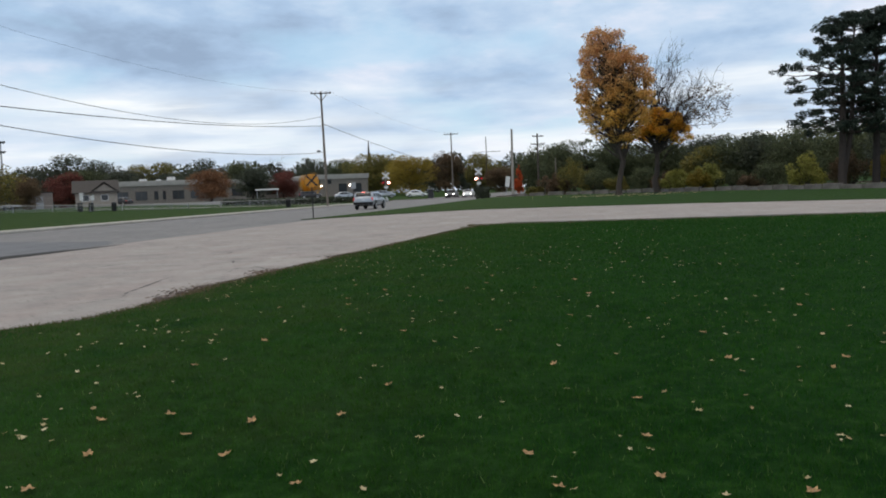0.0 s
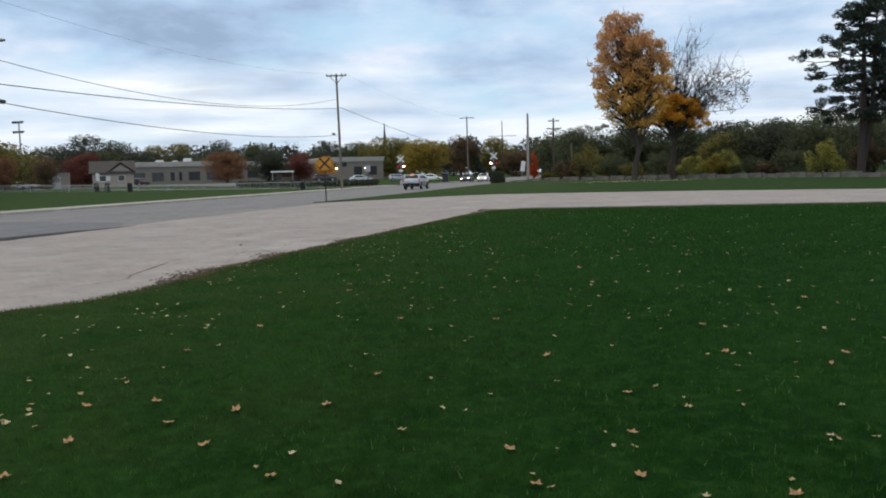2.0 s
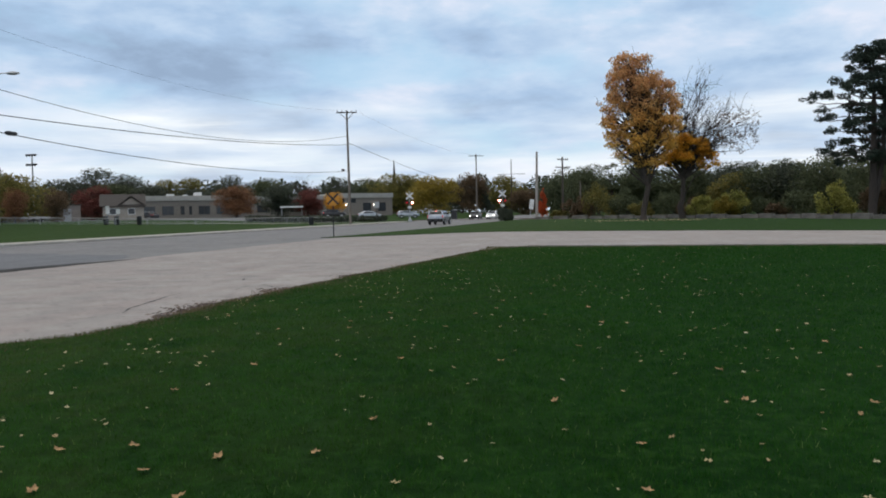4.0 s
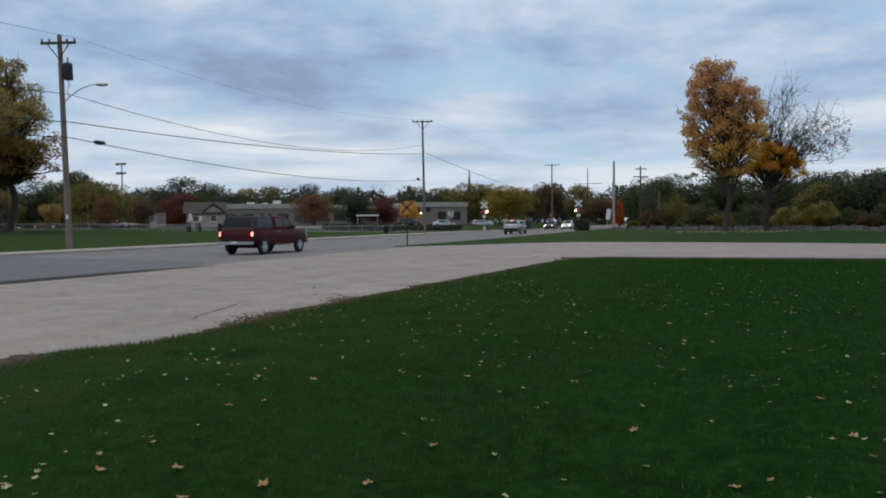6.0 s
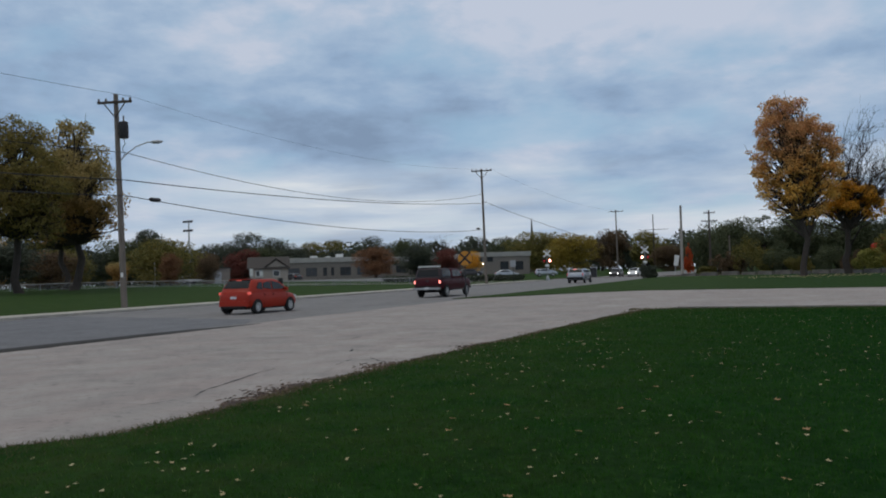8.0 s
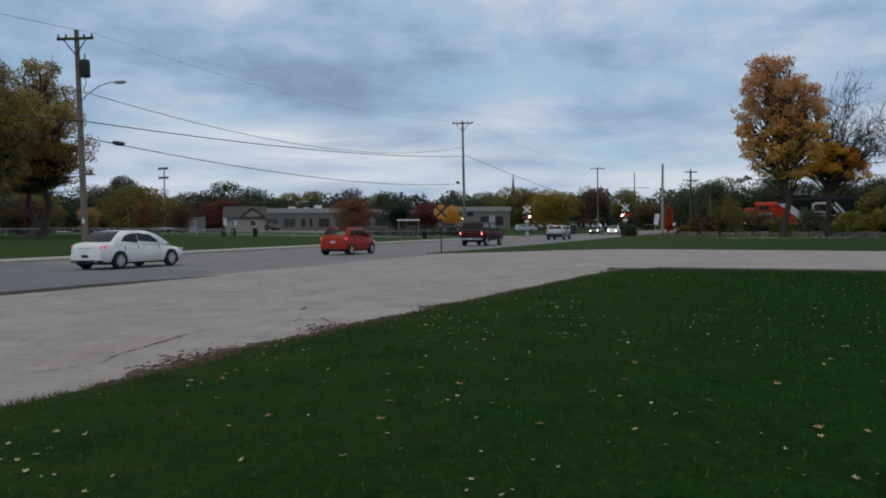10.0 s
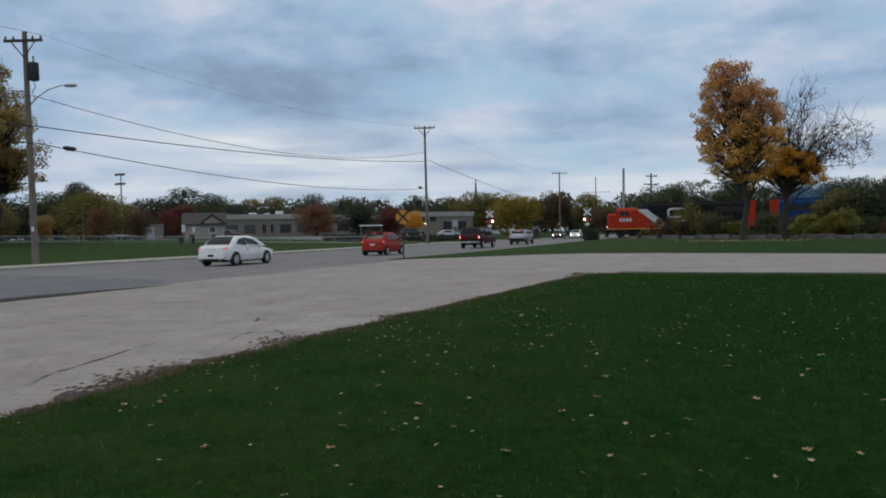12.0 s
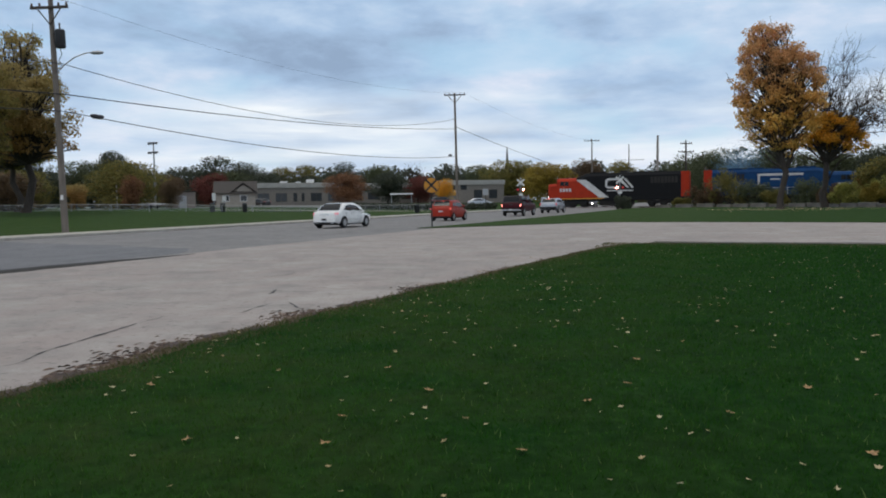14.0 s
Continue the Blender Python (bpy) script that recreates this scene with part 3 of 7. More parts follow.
# the ragged strip of bare soil itself
inner, crest, outer = [], [], []
for x, y in rough_edge(near_edge[1:13], 0.04, 0.19):
    n1 = noise.noise(Vector((x * 0.45, y * 0.45, 4.2)))
    n2 = noise.noise(Vector((x * 2.6, y * 2.6, 8.1))) + 0.7 * noise.noise(Vector((x * 7.0, y * 7.0, 1.7)))
    reach = (0.34 if 5 < y < 14 else 0.22) * max(0.12, 0.75 + 1.5 * n1) + 0.10 * n2
    if 7.6 < y < 10.8:
        reach += 0.10 + 0.10 * n2 * (n2 > 0)
    gate = noise.noise(Vector((y * 0.9, 2.2, 0))) + 0.5 * noise.noise(Vector((y * 2.6, 7.2, 0)))
    reach = max(-0.03, reach * smoothstep(-0.50, 0.15, gate))
    inner.append((x + 0.14, y, 0.010))
    crest.append((x - reach * 0.4, y, 0.008 + 0.02 * max(0, 0.4 + n2)))
    outer.append((x - reach - 0.01, y, 0.001))
n_ = len(inner)
strip = [(k + i, k + i + 1, k + n_ + i + 1, k + n_ + i) for k in (0, n_) for i in range(n_ - 1)]
tagged(new("bare_soil", raw("bare_soil", inner + crest + outer, strip, M["dirt"])), "bare brown soil washed over the pavement along the lawn", "soil", kind="structure")


def crack(points, width, seed):
    """A dark ragged crack, or a strip of painted edge shade, on the pavement."""
    ln = rough_edge(points, 0.05, 0.07, seed)
    m, a, b = Mesh(), [], []
    for i, (x, y) in enumerate(ln):
        t = i / (len(ln) - 1)
        x1, y1 = ln[min(i + 1, len(ln) - 1)]
        x0, y0 = ln[max(i - 1, 0)]
        d = math.hypot(x1 - x0, y1 - y0) or 1
        w = width * (min(1, 6 * (1 - t)) if width > 0.3 else 0.25 + 0.75 * math.sin(math.pi * min(1, max(0.02, t)))) * max(0.08, 0.6 + 1.3 * noise.noise(Vector((x * 7, y * 7, seed))))
        nx_, ny_ = -(y1 - y0) / d * w, (x1 - x0) / d * w
        a.append((x + nx_, y + ny_, 0.0045))
        b.append((x - nx_, y - ny_, 0.0045))
    n = len(a)
    m.add(a + b, [(i, n + i, n + i + 1, i + 1) for i in range(n - 1)])
    return m


# the 0.24 wide one is the verge edge's shadow, painted as a dark strip
cracks = [([(-6.62, 8.9), (-6.93, 9.65), (-7.14, 10.65), (-7.42, 11.93)], 0.026), ([(-6.6, 12.4), (-6.66, 12.9), (-6.76, 13.36)], 0.032), ([(-6.6, 13.7), (-6.2, 13.2), (-5.68, 12.6)], 0.022), ([(-7.49, 14.55), (-7.74, 15.13)], 0.03),
          ([(-6.9, 8.2), (-6.62, 8.9)], 0.012), ([(-17.6, 42.6), (-16.4, 44.4), (-14.2, 46.7), (-12.2, 49.2), (-10.4, 51.2)], 0.24), ([(-9.3, 16.9), (-9.1, 17.6), (-9.2, 18.4)], 0.022), ([(-11.2, 13.0), (-10.6, 14.6), (-10.4, 15.4)], 0.016), ([(-12.5, 20.5), (-11.3, 22.5), (-10.6, 24.6)], 0.02)]
for pts, wd in cracks:
    solid("pavement_crack_or_shade", crack(pts, wd, len(pts) + wd * 10), M["tar"], "dark crack in the pale pavement, or painted shade along the verge edge", "crack", "cracks in the pavement", kind="structure")

# a tarred lip where the road surface was laid over the lot
lip = Mesh()
rings = []
for x, y in rough_edge([(-16.35, -40), (-16.25, 6), (-16.2, 13.5), (-16.05, 18), (-15.85, 23.5)], 0.5, 0.06, 6):
    t = min(1.0, (23.5 - y) / 5.0)
    w = 0.05 + 0.24 * t * (0.8 + 0.5 * noise.noise(Vector((0, y * 1.3, 2))))
    h = 0.006 + 0.060 * t
    rings.append([(x - w, y, -0.01), (x - w * 0.4, y, h), (x + w * 0.5, y, h * 0.85), (x + w, y, -0.01)])
lip.loft(rings, closed=False, cap=False)
solid("tar_lip", lip, M["tar"], "dark tarred lip along the edge of the road surface", "road edge", kind="structure", smooth=60)

# ---------------------------------------------------------------- railway
TRACK_Y, RAIL_Z = 129.6, 0.14
bed = Mesh()
ring = lambda x: [(x, 123.2, -0.07), (x, 127.3, -0.02), (x, 132.0, -0.02), (x, 135.5, -0.07)]
bed.loft([ring(-140), ring(-33)], closed=False, cap=False).loft([ring(-15.6), ring(160)], closed=False, cap=False)
solid("railway_bed", bed, M["ballast"], "grey crushed-stone ballast under the track", "track bed", kind="structure")
panel = Mesh().loft([[(-33, 121.5, -0.03), (-33, 127.4, 0.10), (-33, 131.8, 0.10), (-33, 138, -0.03)], [(-15.6, 121.5, -0.03), (-15.6, 127.4, 0.10), (-15.6, 131.8, 0.10), (-15.6, 138, -0.03)]], closed=False, cap=False)
solid("crossing_panel", panel, M["asphalt"], "asphalt ramp over the rails at the level crossing", "level crossing", kind="structure")
track = thing("railway_track", pose(0, 0, 0), "single railway track on timber ties", "railway track", kind="structure")
for s in (-0.7175, 0.7175):
    part("rail", Mesh().box(-140, 160, TRACK_Y + s - 0.036, TRACK_Y + s + 0.036, RAIL_Z - 0.04, RAIL_Z).box(-140, 160, TRACK_Y + s - 0.012, TRACK_Y + s + 0.012, RAIL_Z - 0.15, RAIL_Z - 0.04), M["rail"], track)
ties = Mesh()
for i in range(430):
    xx = -135 + i * 0.68
    if not -33 < xx < -15.6:
        ties.box(xx - 0.11, xx + 0.11, TRACK_Y - 1.3, TRACK_Y + 1.3, -0.1, RAIL_Z - 0.14)
tagged(part("ties", ties, M["tie"], track), kind="stuff")

# low weathered wall behind the verge
wall_line = [(-13.0, 121.0), (-4.5, 117.0), (6.0, 107.5), (15.4, 95.5), (22.5, 79.0), (30, 64), (44, 50), (60, 40)]
low_wall = thing("garden_wall", pose(0, 0, 0), "low weathered grey block wall behind the verge", "wall", kind="structure")
blocks = rough_edge(wall_line, 2.4, 0.0)
blk = [Mesh().box(-1.19, 1.19, -0.22, 0.22, -0.05, h).data("block", M["wall_stone"], bevel=0.03, seg=1) for h in (0.42, 0.50, 0.55)]
for i, ((x0, y0), (x1, y1)) in enumerate(zip(blocks, blocks[1:])):
    part("block", blk[i * 7 % 3], None, low_wall, m=pose((x0 + x1) / 2, (y0 + y1) / 2, 0, 0, 0, math.degrees(math.atan2(y1 - y0, x1 - x0)) + rng.uniform(-1.5, 1.5)))

# ---------------------------------------------------------------- poles, wires, signs, signals


def utility_pole(x, y, z, height, r0, label, arms=(), arm_turn=0.0, lean=(0, 0), transformer=False, lamp=False, material="wood", group="utility poles"):
    """A timber pole; arms: (height, half length, brace)."""
    ob = thing("utility_pole", pose(x, y, z, lean[0], lean[1], arm_turn), label, "utility pole", group)
    part("pole", Mesh().tube([(0, 0, -0.3), (0, 0, height * 0.5), (0, 0, height)], [r0, r0 * 0.85, r0 * 0.68], 12), M[material], ob, smooth=40)
    for h, half, brace in arms:
        part("crossarm", Mesh().box(-half, half, -r0 - 0.06, -r0 + 0.06, h - 0.07, h + 0.07), M["darkwood"], ob, bevel=0.012)
        if brace:
            for s in (-1, 1):
                part("brace", Mesh().tube([(s * half * 0.62, -r0 - 0.03, h - 0.06), (0, -r0 + 0.01, h - brace)], 0.035, 6), M["darkwood"], ob)
        for q in (-0.92, -0.5, 0.5, 0.92):
            part("insulator", Mesh().tube([(half * q, -r0, h + 0.07), (half * q, -r0, h + 0.12), (half * q, -r0, h + 0.17), (half * q, -r0, h + 0.23)], [0.03, 0.075, 0.05, 0.06], 8), M["porcelain"], ob, smooth=40)
    if transformer:
        can = part("transformer", Mesh().tube([(0.42, -0.05, 9.75), (0.42, -0.05, 9.8), (0.42, -0.05, 10.65), (0.42, -0.05, 10.72)], [0.22, 0.26, 0.26, 0.2], 16), M["darksteel"], ob, "dark grey transformer can", smooth=40)
        part("bushing", Mesh().tube([(0.42, -0.05, 10.7), (0.42, -0.05, 10.85), (0.42, -0.05, 11.05)], [0.06, 0.04, 0.05], 8), M["porcelain"], can)
        for bz in (10.0, 10.45):
            part("bracket", Mesh().box(0.1, 0.3, -0.1, 0.0, bz, bz + 0.08), M["darksteel"], can)
        part("drop_cable", Mesh().tube([(0.42, -0.2, 9.8), (0.55, -0.25, 9.4), (0.35, -0.2, 9.1), (0.45, -0.15, 8.8), (0.12, -0.12, 8.5)], 0.02, 6), M["wire"], ob)
        part("tag", Mesh().box(-0.05, 0.09, -r0 - 0.012, -r0 + 0.02, 1.75, 2.0), M["white"], ob, "small pale tag")
    if lamp:
        arm = part("lamp_arm", Mesh().tube([(0.1, 0, 8.45), (0.5, 0, 8.85), (1.1, 0, 9.25), (1.75, 0, 9.45), (2.0, 0, 9.46)], 0.032, 8), M["galv"], ob, "curved steel street lamp arm", smooth=40)
        part("lamp_head", Mesh().loft([[(1.95 + d, w * math.cos(a), 9.44 + hh * math.sin(a)) for a in [k * math.pi / 5 for k in range(10)]] for d, w, hh in ((0, 0.05, 0.04), (0.15, 0.14, 0.09), (0.45, 0.16, 0.10), (0.68, 0.07, 0.05))]), M["galv"], arm, smooth=50)
    return ob


P1, P2 = (-34.6, 36.9, 0.13), (-32.9, 94.6, 0.1)
utility_pole(*P1, 12.35, 0.19, "weathered timber utility pole with transformer and street lamp", [(11.85, 1.0, 0.9)], arm_turn=20, lean=(0, -1.2), transformer=True, lamp=True)
utility_pole(*P2, 14.1, 0.17, "tall timber utility pole with a braced crossarm", [(13.85, 1.25, 1.0)], arm_turn=20, lean=(0.0, -0.6))
P3 = (-33.9, 188, 0.1)
utility_pole(*P3, 14.8, 0.19, "distant timber utility pole with crossarm", [(14.4, 1.7, 0)], arm_turn=16)
P4 = (-14.0, 134.6, 0.0)
utility_pole(*P4, 11.15, 0.24, "pale bare timber pole without arms", [], lean=(0, 0.6), material="palewood")
P5 = (-9.9, 138, 0.0)
utility_pole(*P5, 10.4, 0.19, "dark timber pole with two crossarms", [(9.9, 0.95, 0), (8.6, 1.3, 0)], arm_turn=25, material="darkwood")
utility_pole(-36.4, 266, 0.1, 18.3, 0.2, "distant pole with one wide crossarm", [(13.4, 4.6, 0)], arm_turn=12, material="darkwood")
utility_pole(-7.2, 143, 0.0, 6.3, 0.14, "short pale timber post among the trees", [], material="wood")

stad = thing("floodlight_mast", pose(-120.4, 145.7, 1.0), "steel sports field floodlight mast", "floodlight mast")
part("mast", Mesh().tube([(0, 0, -0.2), (0, 0, 14.2)], [0.24, 0.14], 10), M["galv"], stad, smooth=40)
for hz in (14.0, 12.0):
    part("crossbar", Mesh().box(-1.3, 1.3, -0.06, 0.06, hz - 0.05, hz + 0.05), M["galv"], stad)
    for q in (-1.0, -0.35, 0.35, 1.0):
        part("floodlight", Mesh().tube([(q, 0, hz + 0.1), (q, -0.45, hz - 0.1)], [0.16, 0.27], 10), M["darksteel"], stad, smooth=40)


def wire(name, a, b, sag, r, label):
    pts = []
    for i in range(25):
        t = i / 24
        p = Vector(a).lerp(Vector(b), t)
        pts.append((p.x, p.y, p.z - 4 * sag * t * (1 - t)))
    return solid(name, Mesh().tube(pts, r, 5), M["wire"], label, "overhead wire", "overhead wires", smooth=60)


def off(p, z, dx=0.0):
    return (p[0] + dx, p[1], p[2] + z)


P0 = (-37.0, -18.0, 0.1)
for za, zb, sag, r in ((8.95, 11.05, 1.8, 0.020), (7.35, 9.9, 0.6, 0.030), (6.45, 6.65, 1.0, 0.026)):
    wire("overhead_wire", off(P1, za, 0.2), off(P2, zb), sag, r, "dark overhead cable slung between two poles")
    wire("overhead_wire", off(P0, za), off(P1, za, 0.1), 0.7, r, "dark overhead cable slung between two poles")
for dx in (0.9,):
    wire("overhead_wire", off(P1, 12.1, dx), off(P2, 14.1, dx), 1.3, 0.006, "thin power line between the crossarms")
    wire("overhead_wire", off(P0, 12.6, dx), off(P1, 12.1, dx), 0.9, 0.011, "thin power line between the crossarms")
    wire("overhead_wire", off(P2, 14.1, dx), off(P3, 14.5, dx), 1.2, 0.008, "thin power line between the crossarms")
wire("overhead_wire", off(P2, 10.1), off(P3, 6.6), 0.5, 0.03, "dark overhead cable slung between two poles")
utility_pole(*P0, 12.6, 0.19, "weathered timber utility pole", [(12.3, 1.0, 0.9)], arm_turn=10)
for (px, py, pz), nm in (((-34.0, 38.9, 6.48), "dark splice case hung on a cable"), ((-33.0, 92.6, 6.82), "small dark splice case hung on a cable")):
    solid("cable_splice", Mesh().tube([(0, -0.5, 0.0), (0, -0.3, -0.04), (0, 0.3, -0.04), (0, 0.5, 0.0)], [0.03, 0.13, 0.13, 0.03], 10), M["wire"], nm, "splice case", smooth=40, m=pose(px, py, pz))

# railway advance sign at the tip of the verge
sg = thing("warning_sign", pose(-17.25, 46.5, 0, 0, 0, 18), "round yellow railway warning sign with a black cross", "road sign")
part("post", Mesh().box(-0.035, 0.035, -0.02, 0.05, -0.3, 2.75), M["darksteel"], sg)
plate = part("plate", Mesh().disc((0, -0.03, 2.37), (0, 1, 0), 0.42, 0.006, 40), M["sign_yellow"], sg)
for ang in (45, -45):
    part("cross_bar", Mesh().box(-0.46, 0.46, -0.041, -0.0365, -0.055, 0.055, pose(0, 0, 2.37, 0, ang, 0)), M["black"], plate, "black painted cross bar")
part("rim", Mesh().tube([(0.465 * math.cos(a), -0.037, 2.37 + 0.465 * math.sin(a)) for a in [k * math.pi / 24 for k in range(49)]], 0.012, 5, False), M["black"], plate)


def crossing_signal(x, y, lit, turn, label):
    """Mast with crossbuck, two flashing lamps, bell and base."""
    ob = thing("crossing_signal", pose(x, y, 0, 0, 0, turn), label, "railway signal", "crossing signals")
    part("mast", Mesh().tube([(0, 0, 0), (0, 0, 4.6)], 0.075, 10), M["galv"], ob, smooth=40)
    part("base", Mesh().tube([(0, 0, 0), (0, 0, 0.35), (0, 0, 0.7)], [0.3, 0.26, 0.1], 10), M["galv"], ob)
    for ang in (42, -42):
        part("crossbuck", Mesh().box(-0.72, 0.72, -0.10 - (0.012 if ang > 0 else 0), -0.09 - (0.012 if ang > 0 else 0), -0.125, 0.125, pose(0, 0, 4.05, 0, ang, 0)), M["white"], ob, "white crossbuck blade")
    part("lamp_bar", Mesh().tube([(-0.62, -0.05, 3.0), (0.62, -0.05, 3.0)], 0.035, 8), M["darksteel"], ob)
    for s in (-1, 1):
        disc = part("lamp_backing", Mesh().disc((s * 0.42, -0.08, 3.0), (0, 1, 0), 0.3, 0.012, 24), M["black"], ob)
        hood = Mesh()
        arc = [k * math.pi / 10 for k in range(11)]
        hood.loft([[(s * 0.42 + 0.17 * math.cos(a), yy, 3.0 + 0.17 * math.sin(a)) for a in arc] for yy in (-0.09, -0.38)], cap=False, closed=False)
        part("hood", hood, M["black"], disc)
        part("lens", Mesh().disc((s * 0.42, -0.12, 3.0), (0, 1, 0), 0.155, 0.02, 20), M["flash"] if s == lit else M["flash_dim"], disc, "lit red lens" if s == lit else "dim red lens")
    part("sign_plate", Mesh().box(-0.3, 0.3, -0.1, -0.085, 2.1, 2.45), M["white"], ob)
    part("bell", Mesh().tube([(0, 0, 4.6), (0, 0, 4.7), (0, 0, 4.78)], [0.16, 0.14, 0.03], 12), M["galv"], ob, smooth=40)
    return ob


crossing_signal(-17.9, 122.2, -1, 14, "railway crossing signal with white crossbuck and lit red lamp")
crossing_signal(-32.6, 122.0, 1, 16, "railway crossing signal with crossbuck and a glowing lamp")
cab = thing("signal_cabinet", pose(-29.6, 141.5, 0), "small grey steel railway signal cabinet", "cabinet")
part("body", Mesh().box(-0.5, 0.5, -0.4, 0.4, 0.1, 1.7), M["darksteel"], cab, bevel=0.03)
part("roof", Mesh().box(-0.56, 0.56, -0.46, 0.46, 1.7, 1.78), M["galv"], cab, bevel=0.02)

# street furniture on the far side
park_sign = thing("street_sign", pose(-32.4, 104, 0.1, 0, 0, 20), "narrow grey parking sign on a post seen from behind", "sign")
part("post", Mesh().tube([(0, 0, -0.2), (0, 0, 2.9)], 0.045, 8), M["darksteel"], park_sign)
part("plate", Mesh().box(-0.35, 0.35, -0.05, -0.03, 2.05, 2.88), M["galv"], park_sign, bevel=0.01)


def litter_bin(x, y, r, h, turn):
    """A ribbed drum with a rim and a domed lid."""
    ob = thing("litter_bin", pose(x, y, ground_z(x, y), 0, 0, turn), "dark ribbed litter bin on the far lawn", "bin", "litter bins")
    part("drum", Mesh().tube([(0, 0, -0.05), (0, 0, h * 0.3), (0, 0, h * 0.33), (0, 0, h * 0.62), (0, 0, h * 0.65), (0, 0, h * 0.9)], [r * 0.92, r, r * 1.05, r, r * 1.05, r], 16), M["darksteel"], ob, smooth=40)
    part("lid", Mesh().tube([(0, 0, h * 0.9), (0, 0, h * 0.93), (0, 0, h)], [r * 1.08, r * 1.06, r * 0.5], 16), M["darksteel"], ob, smooth=40)


litter_bin(-37.5, 93.1, 0.30, 1.0, 0)
litter_bin(-54.2, 82.1, 0.27, 1.05, 30)
for k, (bxx, byy) in enumerate(((-57.0, 79.9), (-56.1, 80.6))):
    litter_bin(bxx, byy, 0.28, 1.0, 20 * k)
    board = thing("notice_board", pose(bxx - 0.1, byy + 0.5, ground_z(bxx, byy), 0, 0, 32), "small pale board on a post behind a bin", "sign", "pale boards")
    part("post", Mesh().tube([(0, 0, -0.2), (0, 0, 2.0)], 0.05, 8), M["galv"], board)
    part("plate", Mesh().box(-0.2, 0.2, -0.08, -0.05, 1.25, 2.1 - 0.3 * k), M["white"], board, bevel=0.01)
tilt = thing("notice_board", pose(-15.2, 134.4, 0, 0, 9, 15), "tilted white notice board beside the railway", "sign")
part("post", Mesh().tube([(0, 0, -0.2), (0, 0, 3.2)], 0.05, 8), M["galv"], tilt)
part("plate", Mesh().box(-0.36, 0.36, -0.06, -0.03, 1.6, 3.3), M["white"], tilt, bevel=0.01)


# ---------------------------------------------------------------- road vehicles


def road_wheel(parent, x, y, r, width, side, rim="alloy", spokes=6):
    """Tyre, rim and spokes about the axle; turns about x."""
    w = part("wheel", Mesh().disc((0, 0, 0), (1, 0, 0), r * 0.35, width * 0.3, 12), M["darksteel"], parent, m=pose(x, y, r))
    o = side * width / 2
    prof = [(r * 0.66, -width / 2), (r * 0.93, -width / 2), (r, -width * 0.36), (r, width * 0.36), (r * 0.93, width / 2), (r * 0.66, width / 2)]
    n = 28
    rings = [[(px, pr * math.cos(2 * math.pi * k / n), pr * math.sin(2 * math.pi * k / n)) for pr, px in prof] for k in range(n)]
    part("tyre", Mesh().loft(rings + [rings[0]], cap=False), M["rubber"], w, smooth=40)
    part("rim", Mesh().tube([(o * -0.3, 0, 0), (o * 0.815, 0, 0)], [r * 0.64, r * 0.64], 24), M["darksteel"], w, smooth=40)
    sp = Mesh()
    for k in range(spokes):
        a = 360 * k / spokes
        sp.box(o * 0.80, o * 0.95, -r * 0.1, r * 0.1, r * 0.08, r * 0.66, pose(0, 0, 0, a))
    sp.tube([(o * 0.5, 0, 0), (o * 0.97, 0, 0)], [r * 0.2, r * 0.16], 12)
    ringp = [(r * 0.60, 0.75), (r * 0.70, 0.75), (r * 0.70, 0.95), (r * 0.60, 0.95)]
    rr = [[(o * q, pr * math.cos(2 * math.pi * k / n), pr * math.sin(2 * math.pi * k / n)) for pr, q in ringp] for k in range(n)]
    sp.loft(rr + [rr[0]], cap=False)
    part("hub", sp, M[rim], w, smooth=35)
    return w


